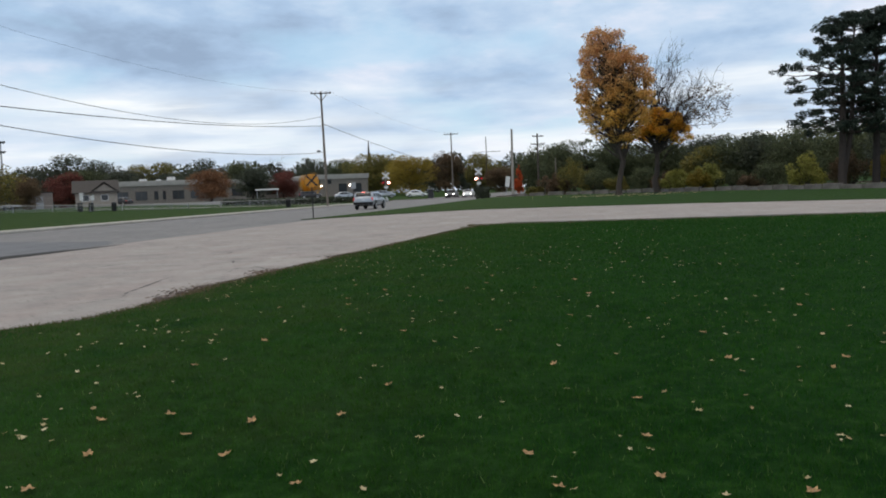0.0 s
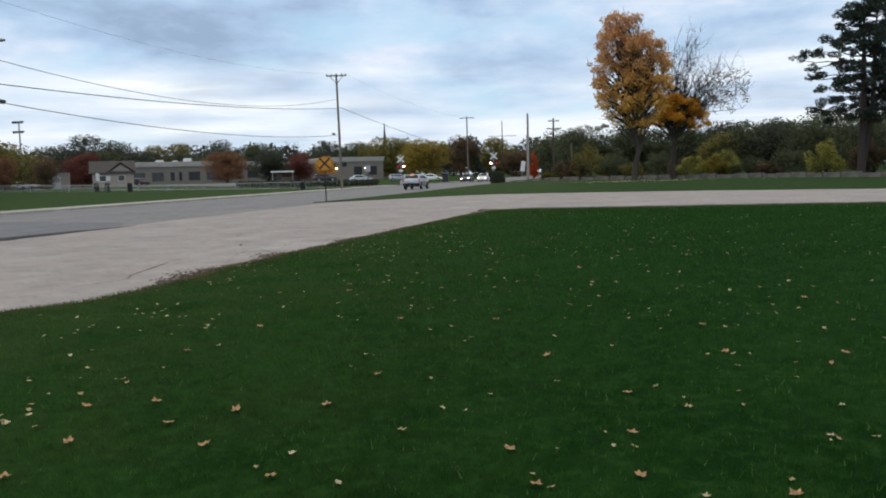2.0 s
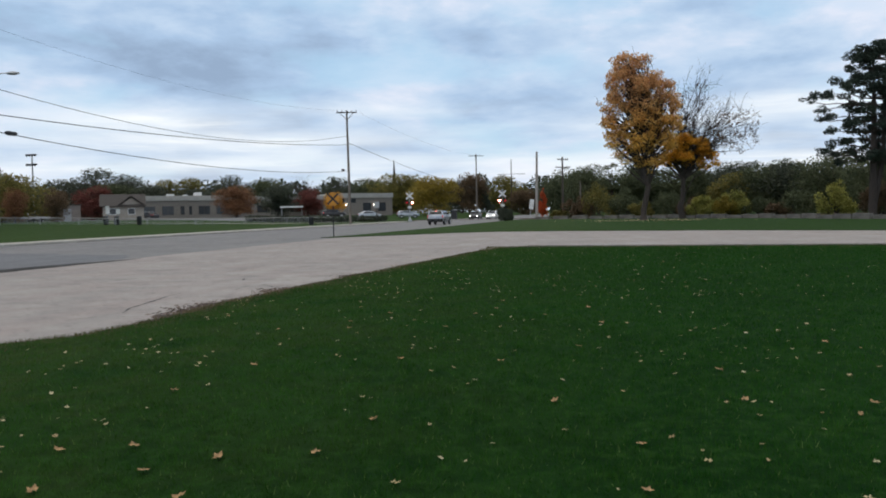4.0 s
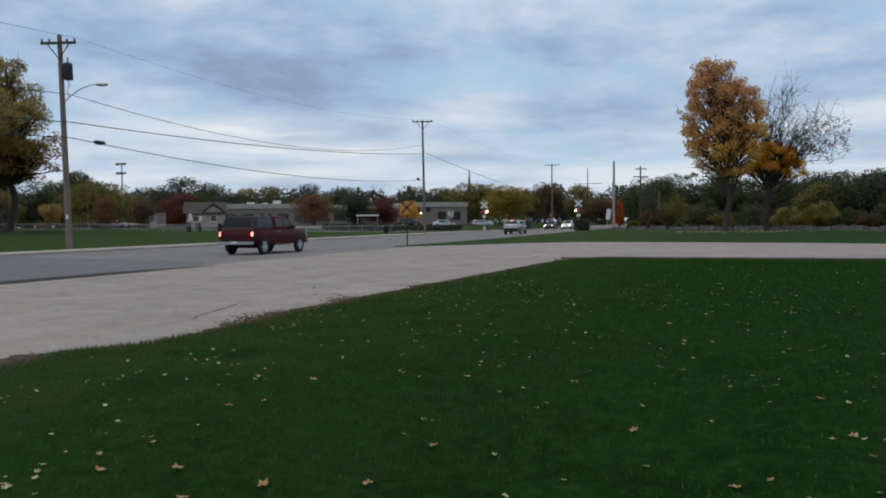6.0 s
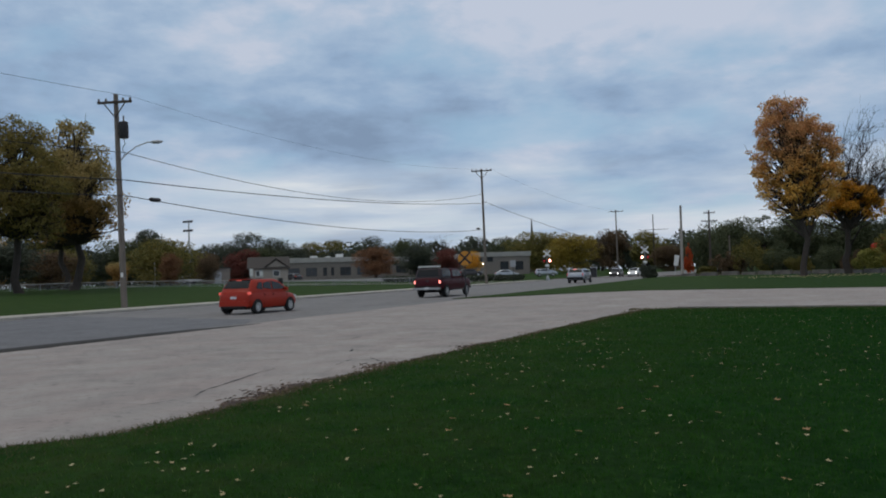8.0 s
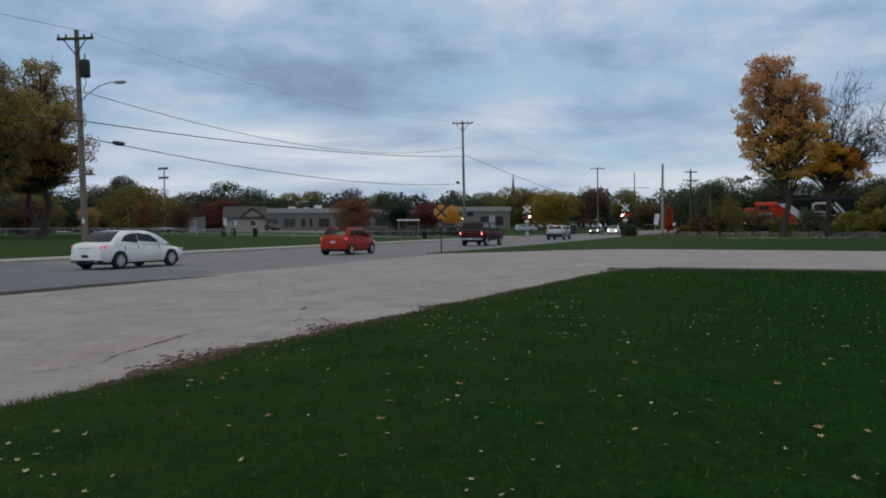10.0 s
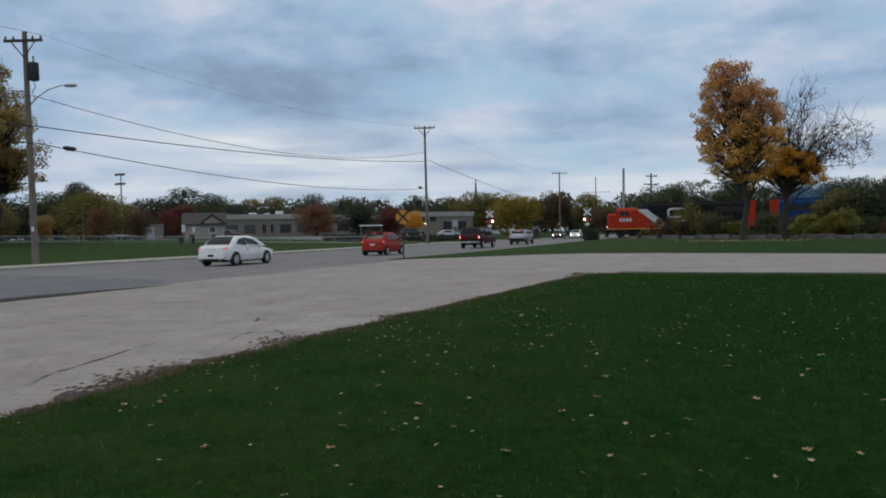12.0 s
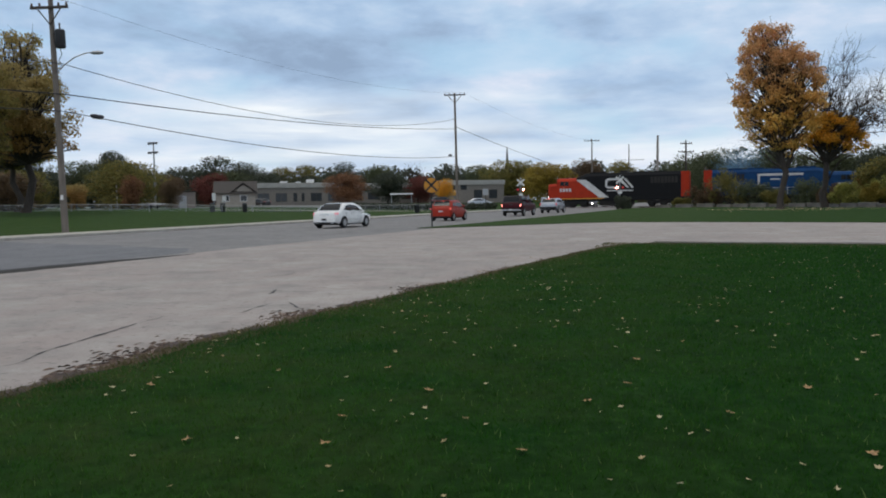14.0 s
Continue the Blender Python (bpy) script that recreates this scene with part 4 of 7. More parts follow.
def vehicle(name, label, spec, m, group="vehicles on the road"):
    """A car along +y from its tail at y = 0: lower body lofted over stations, cabin, glass, lights, wheels."""
    ob = thing(name, m, label, "car" if "truck" not in name else "pickup truck", group)
    W, paint = spec["w"], M[spec["paint"]]
    st = spec["stations"]            # y, half width, bottom z, top z
    rings = []
    for y, w, zb, zt in st:
        h = zt - zb
        rings.append([(-w * 0.90, y, zb), (-w * 0.985, y, zb + 0.16 * h), (-w, y, zb + 0.45 * h), (-w * 0.985, y, zb + 0.74 * h), (-w * 0.90, y, zt - 0.03), (-w * 0.6, y, zt + 0.012), (0, y, zt + 0.025),
                      (w * 0.6, y, zt + 0.012), (w * 0.90, y, zt - 0.03), (w * 0.985, y, zb + 0.74 * h), (w, y, zb + 0.45 * h), (w * 0.985, y, zb + 0.16 * h), (w * 0.90, y, zb)])
    body = part("body", Mesh().loft(rings), paint, ob, smooth=50)
    # cabin: base and roof outlines
    for c in spec["cabins"]:
        yb0, yb1, yt0, yt1, zb, zt, wb, wt = c["base"][0], c["base"][1], c["roof"][0], c["roof"][1], c["zb"], c["zt"], c["wb"], c["wt"]
        curve = c.get("curve", 0.5)

        def rise(t, curve=curve):
            return (1 - curve) * t + curve * math.sin(t * math.pi / 2)

        def back(z, c=c):
            """The inverse of rise, for a height inside the cabin."""
            k = min(1, max(0, (z - c["zb"]) / (c["zt"] - c["zb"])))
            lo, hi = 0.0, 1.0
            for _ in range(24):
                mid = (lo + hi) / 2
                lo, hi = (mid, hi) if rise(mid) < k else (lo, mid)
            return lo

        rr = []
        for t in (0, 0.2, 0.4, 0.6, 0.8, 0.92, 1.0):
            y0, y1 = yb0 + (yt0 - yb0) * t, yb1 + (yt1 - yb1) * t
            w = wb + (wt - wb) * t ** 1.5
            if t == 1.0:
                y0, y1, w = y0 + 0.12, y1 - 0.16, w - 0.12
            z = zb + (zt - zb) * rise(t)
            cx = 0.10
            rr.append([(-w + cx, y0, z), (-w, y0 + cx, z), (-w * 1.005, (y0 + y1) / 2, z), (-w, y1 - cx, z), (-w + cx * 1.6, y1, z), (0, y1 + 0.06, z), (w - cx * 1.6, y1, z), (w, y1 - cx, z), (w * 1.005, (y0 + y1) / 2, z), (w, y0 + cx, z), (w - cx, y0, z), (0, y0 - 0.04, z)])
        roofp = part("roof", Mesh().loft(rr), M[c.get("paint", spec["paint"])], ob, smooth=50)

        def side_x(y, z, c=c):
            return c["wb"] + (c["wt"] - c["wb"]) * back(z) ** 1.5

        for poly in c.get("side", ()):
            lo_z, hi_z = min(p[1] for p in poly), max(p[1] for p in poly)
            for s in (-1, 1):
                rows = []
                for q in range(6):
                    z = lo_z + (hi_z - lo_z) * q / 5
                    cut = []
                    for (u0, v0), (u1, v1) in zip(poly, poly[1:] + poly[:1]):
                        if abs(v1 - v0) > 1e-6 and min(v0, v1) - 1e-6 <= z <= max(v0, v1) + 1e-6:
                            cut.append(u0 + (u1 - u0) * (z - v0) / (v1 - v0))
                        elif abs(v1 - v0) <= 1e-6 and abs(z - v0) < 1e-6:
                            cut += [u0, u1]
                    x = s * (side_x(0, z) + 0.016)
                    rows.append([(x, min(cut), z), (x, max(cut), z), (x - s * 0.03, max(cut), z), (x - s * 0.03, min(cut), z)])
                part("window", Mesh().loft(rows), M["glass"], roofp)
        for end in c.get("ends", ()):
            y0, y1 = (yb0, yt0) if end == "rear" else (yb1, yt1)
            sgn = -1 if end == "rear" else 1
            off_y = 0.055 if end == "rear" else 0.075
            rows = []
            for q in range(7):
                t = (0.22 if end == "rear" and c.get("high") else 0.16) + (0.63 if end == "rear" and c.get("high") else 0.66) * q / 6
                hw = (wb + (wt - wb) * t ** 1.5) * 0.84
                yy, zz = y0 + (y1 - y0) * t + sgn * off_y, zb + (zt - zb) * rise(t) + 0.012
                rows.append([(-hw, yy - sgn * 0.045, zz), (0, yy, zz), (hw, yy - sgn * 0.045, zz), (hw, yy - sgn * 0.12, zz - 0.02), (-hw, yy - sgn * 0.12, zz - 0.02)])
            part("rear_window" if end == "rear" else "windshield", Mesh().loft(rows), M["glass"], roofp, smooth=40)
    r = spec["r"]
    for ay in spec["axles"]:
        for s in (-1, 1):
            # a flat black plate stands for the shade in the gap round the wheel
            arch = [((r + 0.05) * math.cos(a), (r + 0.05) * math.sin(a)) for a in [k * math.pi / 12 for k in range(-2, 15)]]
            part("wheel_gap_shade", Mesh().prism(arch, lambda u, v, w, s=s, ay=ay: (s * (W - 0.10 + w), ay + u, r + v), 0.104), M["trim"], body, "black plate for the shaded gap round the wheel")
            spec.setdefault("made", []).append((road_wheel(ob, s * (W - 0.08), ay, r, 0.21, s, spec.get("rim", "alloy"), spec.get("spokes", 7)), r))
    for nm, mt, boxes, lab in spec["bits"]:
        for bx in boxes:
            part(nm, Mesh().box(*bx), M[mt], body, lab, bevel=0.012)
    for y in spec.get("seams", ()):
        for s in (-1, 1):
            part("door_seam", Mesh().box(s * W * 0.975 - 0.004, s * W * 0.975 + 0.012, y - 0.008, y + 0.008, spec["sill"] + 0.1, spec["belt"] - 0.05), M["trim"], body)
    for y in spec.get("handles", ()):
        for s in (-1, 1):
            part("door_handle", Mesh().box(s * W * 0.985 - 0.01, s * W * 0.985 + 0.03, y - 0.11, y + 0.07, spec["belt"] - 0.17, spec["belt"] - 0.13), M[spec.get("handle_mat", spec["paint"])], body, bevel=0.008)
    my, mz = spec["mirror"]
    for s in (-1, 1):
        part("wing_mirror", Mesh().box(s * (W - 0.06), s * (W + spec.get("mirror_out", 0.11)), my - 0.05, my + 0.07, mz, mz + 0.12), M[spec.get("mirror_mat", spec["paint"])], body, bevel=0.04)
    return ob


PICKUP = dict(w=0.985, paint="maroon", r=0.40, axles=(1.18, 4.86), sill=0.55, belt=1.28, mirror=(4.02, 1.30), spokes=6, mirror_mat="trim", mirror_out=0.2,
              stations=[(0.16, 0.90, 0.62, 1.22), (0.22, 0.96, 0.56, 1.27), (1.2, 0.99, 0.52, 1.28), (2.15, 0.99, 0.50, 1.28), (4.1, 0.99, 0.50, 1.27), (4.4, 0.985, 0.50, 1.26), (5.3, 0.98, 0.50, 1.22), (5.72, 0.95, 0.52, 1.16), (5.86, 0.88, 0.56, 1.06)],
              cabins=[dict(base=(0.24, 2.18), roof=(0.50, 2.14), zb=1.24, zt=1.93, wb=0.93, wt=0.80, paint="cap", side=[[(0.55, 1.38), (2.08, 1.38), (2.06, 1.80), (0.74, 1.80)]], ends=("rear",)),
                      dict(base=(2.22, 4.55), roof=(2.32, 3.62), zb=1.24, zt=1.93, wb=0.92, wt=0.76, side=[[(2.42, 1.36), (3.22, 1.36), (3.20, 1.80), (2.48, 1.80)], [(3.30, 1.36), (4.14, 1.36), (3.66, 1.80), (3.28, 1.80)]], ends=("front",))],
              bits=[("taillight", "brake", [(-0.935, -0.85, 0.13, 0.24, 0.93, 1.13), (0.85, 0.935, 0.13, 0.24, 0.93, 1.13)], "glowing red brake light"), ("taillight_housing", "trim", [(-0.925, -0.84, 0.14, 0.25, 0.80, 1.20), (0.84, 0.925, 0.14, 0.25, 0.80, 1.20)], "dark red lamp housing"), ("tailgate_band", "trim", [(-0.80, 0.80, 0.142, 0.165, 0.70, 0.78)], "black tailgate band"),
                    ("bumper", "galv", [(-0.96, 0.96, 0.0, 0.2, 0.52, 0.66)], "grey steel rear bumper"), ("front_bumper", "chrome", [(-0.93, 0.93, 5.74, 5.92, 0.48, 0.70)], "chrome front bumper"),
                    ("number_plate", "plate", [(-0.16, 0.16, -0.012, 0.004, 0.55, 0.68)], "pale number plate"), ("tailgate_handle", "black", [(-0.12, 0.12, 0.145, 0.17, 1.06, 1.14)], ""),
                    ("running_board", "chrome", [(-1.02, -0.90, 2.2, 4.2, 0.42, 0.47), (0.90, 1.02, 2.2, 4.2, 0.42, 0.47)], ""), ("headlight", "plate", [(-0.9, -0.62, 5.74, 5.86, 0.82, 1.02), (0.62, 0.9, 5.74, 5.86, 0.82, 1.02)], ""),
                    ("tow_hitch", "trim", [(-0.06, 0.06, -0.06, 0.1, 0.42, 0.5)], ""), ("axle", "trim", [(-0.75, 0.75, 1.17, 1.33, 0.32, 0.48), (-0.6, 0.6, 2.0, 4.8, 0.40, 0.52)], ""), ("fuel_flap", "maroon", [(0.985, 0.998, 1.85, 2.02, 0.98, 1.12)], ""),
                    ("roof_lip", "trim", [(-0.7, 0.7, 0.52, 0.58, 1.93, 1.955)], "")],
              seams=(2.16, 3.24, 4.18), handles=(2.6, 3.5), handle_mat="chrome")
HATCH = dict(w=0.84, paint="red", r=0.30, axles=(0.58, 3.08), sill=0.32, belt=0.96, mirror=(2.72, 0.98), spokes=7,
             stations=[(0.0, 0.66, 0.44, 0.86), (0.06, 0.76, 0.34, 0.97), (0.3, 0.83, 0.28, 0.99), (1.4, 0.84, 0.26, 0.97), (2.5, 0.84, 0.26, 0.95), (2.9, 0.835, 0.26, 0.93), (3.45, 0.81, 0.27, 0.83), (3.72, 0.72, 0.30, 0.70), (3.82, 0.60, 0.36, 0.60)],
             cabins=[dict(high=True, base=(0.08, 3.20), roof=(0.60, 2.10), curve=0.75, zb=0.93, zt=1.50, wb=0.785, wt=0.60, side=[[(0.55, 1.08), (1.02, 1.04), (1.06, 1.36), (0.80, 1.36)], [(1.10, 1.04), (1.72, 1.03), (1.70, 1.40), (1.14, 1.38)], [(1.79, 1.03), (2.82, 1.03), (2.20, 1.39), (1.77, 1.40)]], ends=("rear", "front"))],
             bits=[("taillight", "tail_bright", [(-0.79, -0.69, 0.04, 0.20, 0.84, 0.96), (0.69, 0.79, 0.04, 0.20, 0.84, 0.96)], "glowing red taillight"), ("brake_light", "tail_bright", [(-0.12, 0.12, 0.42, 0.50, 1.44, 1.475)], "high brake light"),
                   ("spoiler", "red", [(-0.56, 0.56, 0.44, 0.72, 1.475, 1.51)], ""), ("bumper", "red", [(-0.74, 0.74, -0.03, 0.14, 0.34, 0.58)], ""), ("number_plate", "plate", [(-0.16, 0.16, -0.012, 0.012, 0.66, 0.77)], "pale number plate"),
                   ("headlight", "plate", [(-0.74, -0.5, 3.52, 3.72, 0.60, 0.74), (0.5, 0.74, 3.52, 3.72, 0.60, 0.74)], ""), ("lower_trim", "trim", [(-0.6, 0.6, -0.06, 0.1, 0.27, 0.36)], ""), ("floor_pan", "trim", [(-0.7, 0.7, 0.3, 3.4, 0.2, 0.3)], "")],
             seams=(1.08, 1.75, 2.86), handles=(1.25, 1.95))
SEDAN = dict(w=0.88, paint="pearl", r=0.325, axles=(0.82, 3.67), sill=0.32, belt=0.93, mirror=(2.92, 0.96), spokes=9,
             stations=[(0.0, 0.60, 0.46, 0.84), (0.05, 0.74, 0.36, 0.95), (0.22, 0.83, 0.29, 1.00), (0.7, 0.87, 0.26, 0.99), (1.8, 0.88, 0.25, 0.94), (3.0, 0.88, 0.25, 0.92), (3.4, 0.875, 0.25, 0.90), (4.1, 0.85, 0.27, 0.80), (4.5, 0.75, 0.30, 0.68), (4.63, 0.60, 0.36, 0.58)],
             cabins=[dict(base=(0.40, 3.72), roof=(1.30, 2.40), zb=0.90, zt=1.46, wb=0.82, wt=0.57, curve=0.80, side=[[(0.86, 1.01), (1.81, 0.98), (1.80, 1.365), (1.30, 1.33)], [(1.85, 0.98), (3.10, 0.97), (2.46, 1.33), (1.84, 1.37)]], ends=("rear", "front"))],
             bits=[("taillight", "tail_lit", [(-0.72, -0.44, 0.035, 0.2, 0.755, 0.89), (0.44, 0.72, 0.035, 0.2, 0.755, 0.89), (-0.80, -0.72, 0.12, 0.40, 0.775, 0.89), (0.72, 0.80, 0.12, 0.40, 0.775, 0.89)], "pale red taillight"), ("bumper", "pearl", [(-0.70, 0.70, -0.03, 0.16, 0.36, 0.58)], ""), ("number_plate", "darksteel", [(-0.16, 0.16, -0.05, -0.03, 0.46, 0.57)], "dark number plate"), ("lower_valance", "trim", [(-0.68, 0.68, -0.02, 0.2, 0.25, 0.37)], "black lower valance"),
                   ("boot_trim", "chrome", [(-0.34, 0.34, -0.004, 0.03, 0.78, 0.81)], "chrome boot trim"), ("side_moulding", "pearl", [(-0.895, -0.87, 1.3, 3.1, 0.52, 0.57), (0.87, 0.895, 1.3, 3.1, 0.52, 0.57)], ""), ("exhaust", "chrome", [(-0.58, -0.45, -0.03, 0.1, 0.28, 0.34), (0.45, 0.58, -0.03, 0.1, 0.28, 0.34)], ""),
                   ("headlight", "plate", [(-0.74, -0.5, 4.32, 4.54, 0.60, 0.73), (0.5, 0.74, 4.32, 4.54, 0.60, 0.73)], ""), ("floor_pan", "trim", [(-0.72, 0.72, 0.25, 4.3, 0.19, 0.3)], "")],
             seams=(1.10, 1.8, 2.98), handles=(1.42, 2.15))
SUV = dict(w=0.93, paint="silver", r=0.36, axles=(0.92, 3.62), sill=0.45, belt=1.08, mirror=(2.95, 1.1), spokes=6,
           stations=[(0.0, 0.80, 0.52, 0.98), (0.06, 0.89, 0.44, 1.08), (0.4, 0.93, 0.38, 1.10), (1.6, 0.93, 0.37, 1.09), (2.9, 0.93, 0.37, 1.08), (3.3, 0.92, 0.38, 1.06), (4.1, 0.90, 0.40, 0.98), (4.4, 0.82, 0.43, 0.86), (4.5, 0.7, 0.48, 0.76)],
           cabins=[dict(base=(0.10, 3.50), roof=(0.40, 2.45), curve=0.7, zb=1.05, zt=1.56, wb=0.87, wt=0.70, side=[[(0.42, 1.20), (1.10, 1.17), (1.10, 1.43), (0.60, 1.43)], [(1.17, 1.17), (1.98, 1.16), (1.96, 1.45), (1.18, 1.45)], [(2.05, 1.16), (3.02, 1.16), (2.50, 1.44), (2.03, 1.45)]], ends=("rear", "front"))],
           bits=[("taillight", "tail", [(-0.90, -0.76, 0.02, 0.14, 0.82, 1.06), (0.76, 0.90, 0.02, 0.14, 0.82, 1.06)], "glowing red taillight"), ("brake_light", "brake", [(-0.14, 0.14, 0.22, 0.32, 1.52, 1.55)], "high brake light"), ("bumper", "trim", [(-0.88, 0.88, -0.06, 0.14, 0.44, 0.66)], "dark bumper"),
                 ("number_plate", "plate", [(-0.16, 0.16, -0.012, 0.012, 0.80, 0.92)], "number plate"), ("roof_rail", "trim", [(-0.64, -0.60, 0.7, 2.5, 1.56, 1.60), (0.60, 0.64, 0.7, 2.5, 1.56, 1.60)], ""), ("headlight", "plate", [(-0.8, -0.55, 4.28, 4.44, 0.74, 0.90), (0.55, 0.8, 4.28, 4.44, 0.74, 0.90)], ""),
                 ("floor_pan", "trim", [(-0.75, 0.75, 0.3, 4.2, 0.3, 0.42)], "")], seams=(1.14, 2.02, 3.05), handles=(1.4, 2.25), mirror_mat="silver")


def oncoming(base, paint, strength_mat="head"):
    """The same kind of car with its headlights on and its taillights dark."""
    s = dict(base)
    s.pop("made", None)
    s["paint"] = paint
    bits = []
    for nm, mt, boxes, lab in base["bits"]:
        if nm == "headlight":
            boxes = [(b[0] + 0.06, b[1] - 0.06, b[2] + 0.03, b[3] + 0.03, b[4], b[5]) for b in boxes]
            mt, lab = strength_mat, "glowing headlight"
        elif nm in ("taillight", "brake_light"):
            mt, lab = "tail", ""
        elif mt == base["paint"]:
            mt = paint
        bits.append((nm, mt, boxes, lab))
    s["bits"] = bits
    return s


def glide(keys, t):
    """Distance along the road at a time, from (time, distance) pairs, with a smooth speed."""
    ts, ds = [k[0] for k in keys], [k[1] for k in keys]
    i = min(max(0, int(np.searchsorted(ts, t)) - 1), len(ts) - 2)

    def slope(j):
        if j == 0:
            return (ds[1] - ds[0]) / (ts[1] - ts[0])
        if j == len(ts) - 1:
            return (ds[-1] - ds[-2]) / (ts[-1] - ts[-2])
        return (ds[j + 1] - ds[j - 1]) / (ts[j + 1] - ts[j - 1])

    h = ts[i + 1] - ts[i]
    s = (t - ts[i]) / h
    return ((2 * s ** 3 - 3 * s * s + 1) * ds[i] + (s ** 3 - 2 * s * s + s) * h * slope(i) + (-2 * s ** 3 + 3 * s * s) * ds[i + 1] + (s ** 3 - s * s) * h * slope(i + 1))


PICKUP_RUN = [(0, -21.5), (2.2, -2.2), (4.3, 16.3), (5, 22.7), (5.5, 27.2), (6, 31.6), (6.5, 35.8), (7, 40.0), (7.7, 45.4), (9.8, 59.1), (10.5, 63.1), (11, 65.7), (11.5, 67.8), (12, 69.7), (12.5, 71.0), (13, 72.0), (13.5, 72.9), (14, 73.3)]
HATCH_RUN = [(0, -35.3), (4, -2.3), (6.5, 18.15), (7, 22.1), (7.7, 27.65), (9.8, 39.95), (10.5, 43.75), (11, 46.55), (11.5, 49.05), (12, 51.65), (12.5, 53.85), (13, 55.75), (13.5, 57.55), (14, 58.85)]
SEDAN_RUN = [(0, -45.8), (5, -6.3), (7.7, 11.8), (9.8, 24.2), (10.5, 28.3), (11, 31.1), (11.5, 33.7), (12, 36.15), (12.5, 38.5), (13, 40.7), (13.5, 42.8), (14, 44.6)]
SUV_RUN = [(0, 67.4), (0.5, 70.8), (1.0, 74.0), (1.5, 77.0), (2.2, 80.7), (3.2, 84.9), (4.3, 87.2), (5.0, 87.4), (14, 87.4)]
RUNS = []
for nm, lab, spec, run, lane in (("pickup_truck", "maroon pickup truck with a black bed cap, brake lights lit", PICKUP, PICKUP_RUN, -20.25), ("hatchback_car", "small bright red hatchback car, brake lights lit", HATCH, HATCH_RUN, -21.45),
                                 ("sedan_car", "white four-door sedan car with alloy wheels", SEDAN, SEDAN_RUN, -23.15), ("suv_car", "silver sport utility car waiting at the crossing", SUV, SUV_RUN, -20.2)):
    car = vehicle(nm, lab, spec, pose(lane, run[0][1], 0))
    if nm == "pickup_truck":
        car.scale = (0.95, 0.95, 0.95)
    RUNS.append((car, lane, run, spec["made"]))
vehicle("sedan_car", "dark sedan waiting beyond the crossing with headlights on", oncoming(SEDAN, "dark_car"), pose(-25.6, 143.5, 0, 0, 0, 180))
vehicle("sedan_car", "white sedan waiting beyond the crossing with headlights on", oncoming(SEDAN, "pearl"), pose(-22.4, 142.5, 0, 0, 0, 180))

# ---------------------------------------------------------------- the train


def truck_frame(parent, x, wheels):
    """A three-axle bogie centred at x; loco runs along -x."""
    tr = part("bogie", Mesh().box(x - 2.3, x + 2.3, -1.22, -1.0, 0.45, 0.95).box(x - 2.3, x + 2.3, 1.0, 1.22, 0.45, 0.95).box(x - 0.5, x + 0.5, -1.25, 1.25, 0.5, 1.05), M["grime"], parent, bevel=0.05)
    for dx in (-1.75, 0, 1.75):
        w = part("wheelset", Mesh().disc((0, -0.72, 0), (0, 1, 0), 0.51, 0.07, 24).disc((0, 0.72, 0), (0, 1, 0), 0.51, 0.07, 24).disc((0, 0, 0), (0, 1, 0), 0.09, 0.95, 10), M["grime"], parent, m=pose(x + dx, 0, 0.51), smooth=40)
        wheels.append((w, x + dx))
        part("axle_box", Mesh().box(x + dx - 0.2, x + dx + 0.2, -1.30, -1.05, 0.33, 0.68), M["grime"], tr, bevel=0.03)
        part("spring", Mesh().tube([(x + dx + 0.55, -1.12, 0.5), (x + dx + 0.55, -1.12, 0.95)], 0.11, 8), M["grime"], tr)


def ribbon(points, width, place, depth=0.012):
    """A flat painted stroke of even width along a polyline."""
    m = Mesh()
    P = [Vector((p[0], p[1])) for p in points]
    a, b = [], []
    for i, p in enumerate(P):
        d0 = (P[i] - P[i - 1]).normalized() if i else (P[1] - P[0]).normalized()
        d1 = (P[i + 1] - P[i]).normalized() if i < len(P) - 1 else d0
        t = (d0 + d1).normalized()
        nrm = Vector((-t.y, t.x)) * (width / 2 / max(0.45, t.dot(d0)))
        a.append(p + nrm)
        b.append(p - nrm)
    for i in range(len(P) - 1):
        m.prism([tuple(a[i]), tuple(a[i + 1]), tuple(b[i + 1]), tuple(b[i])], place, depth)
    return m


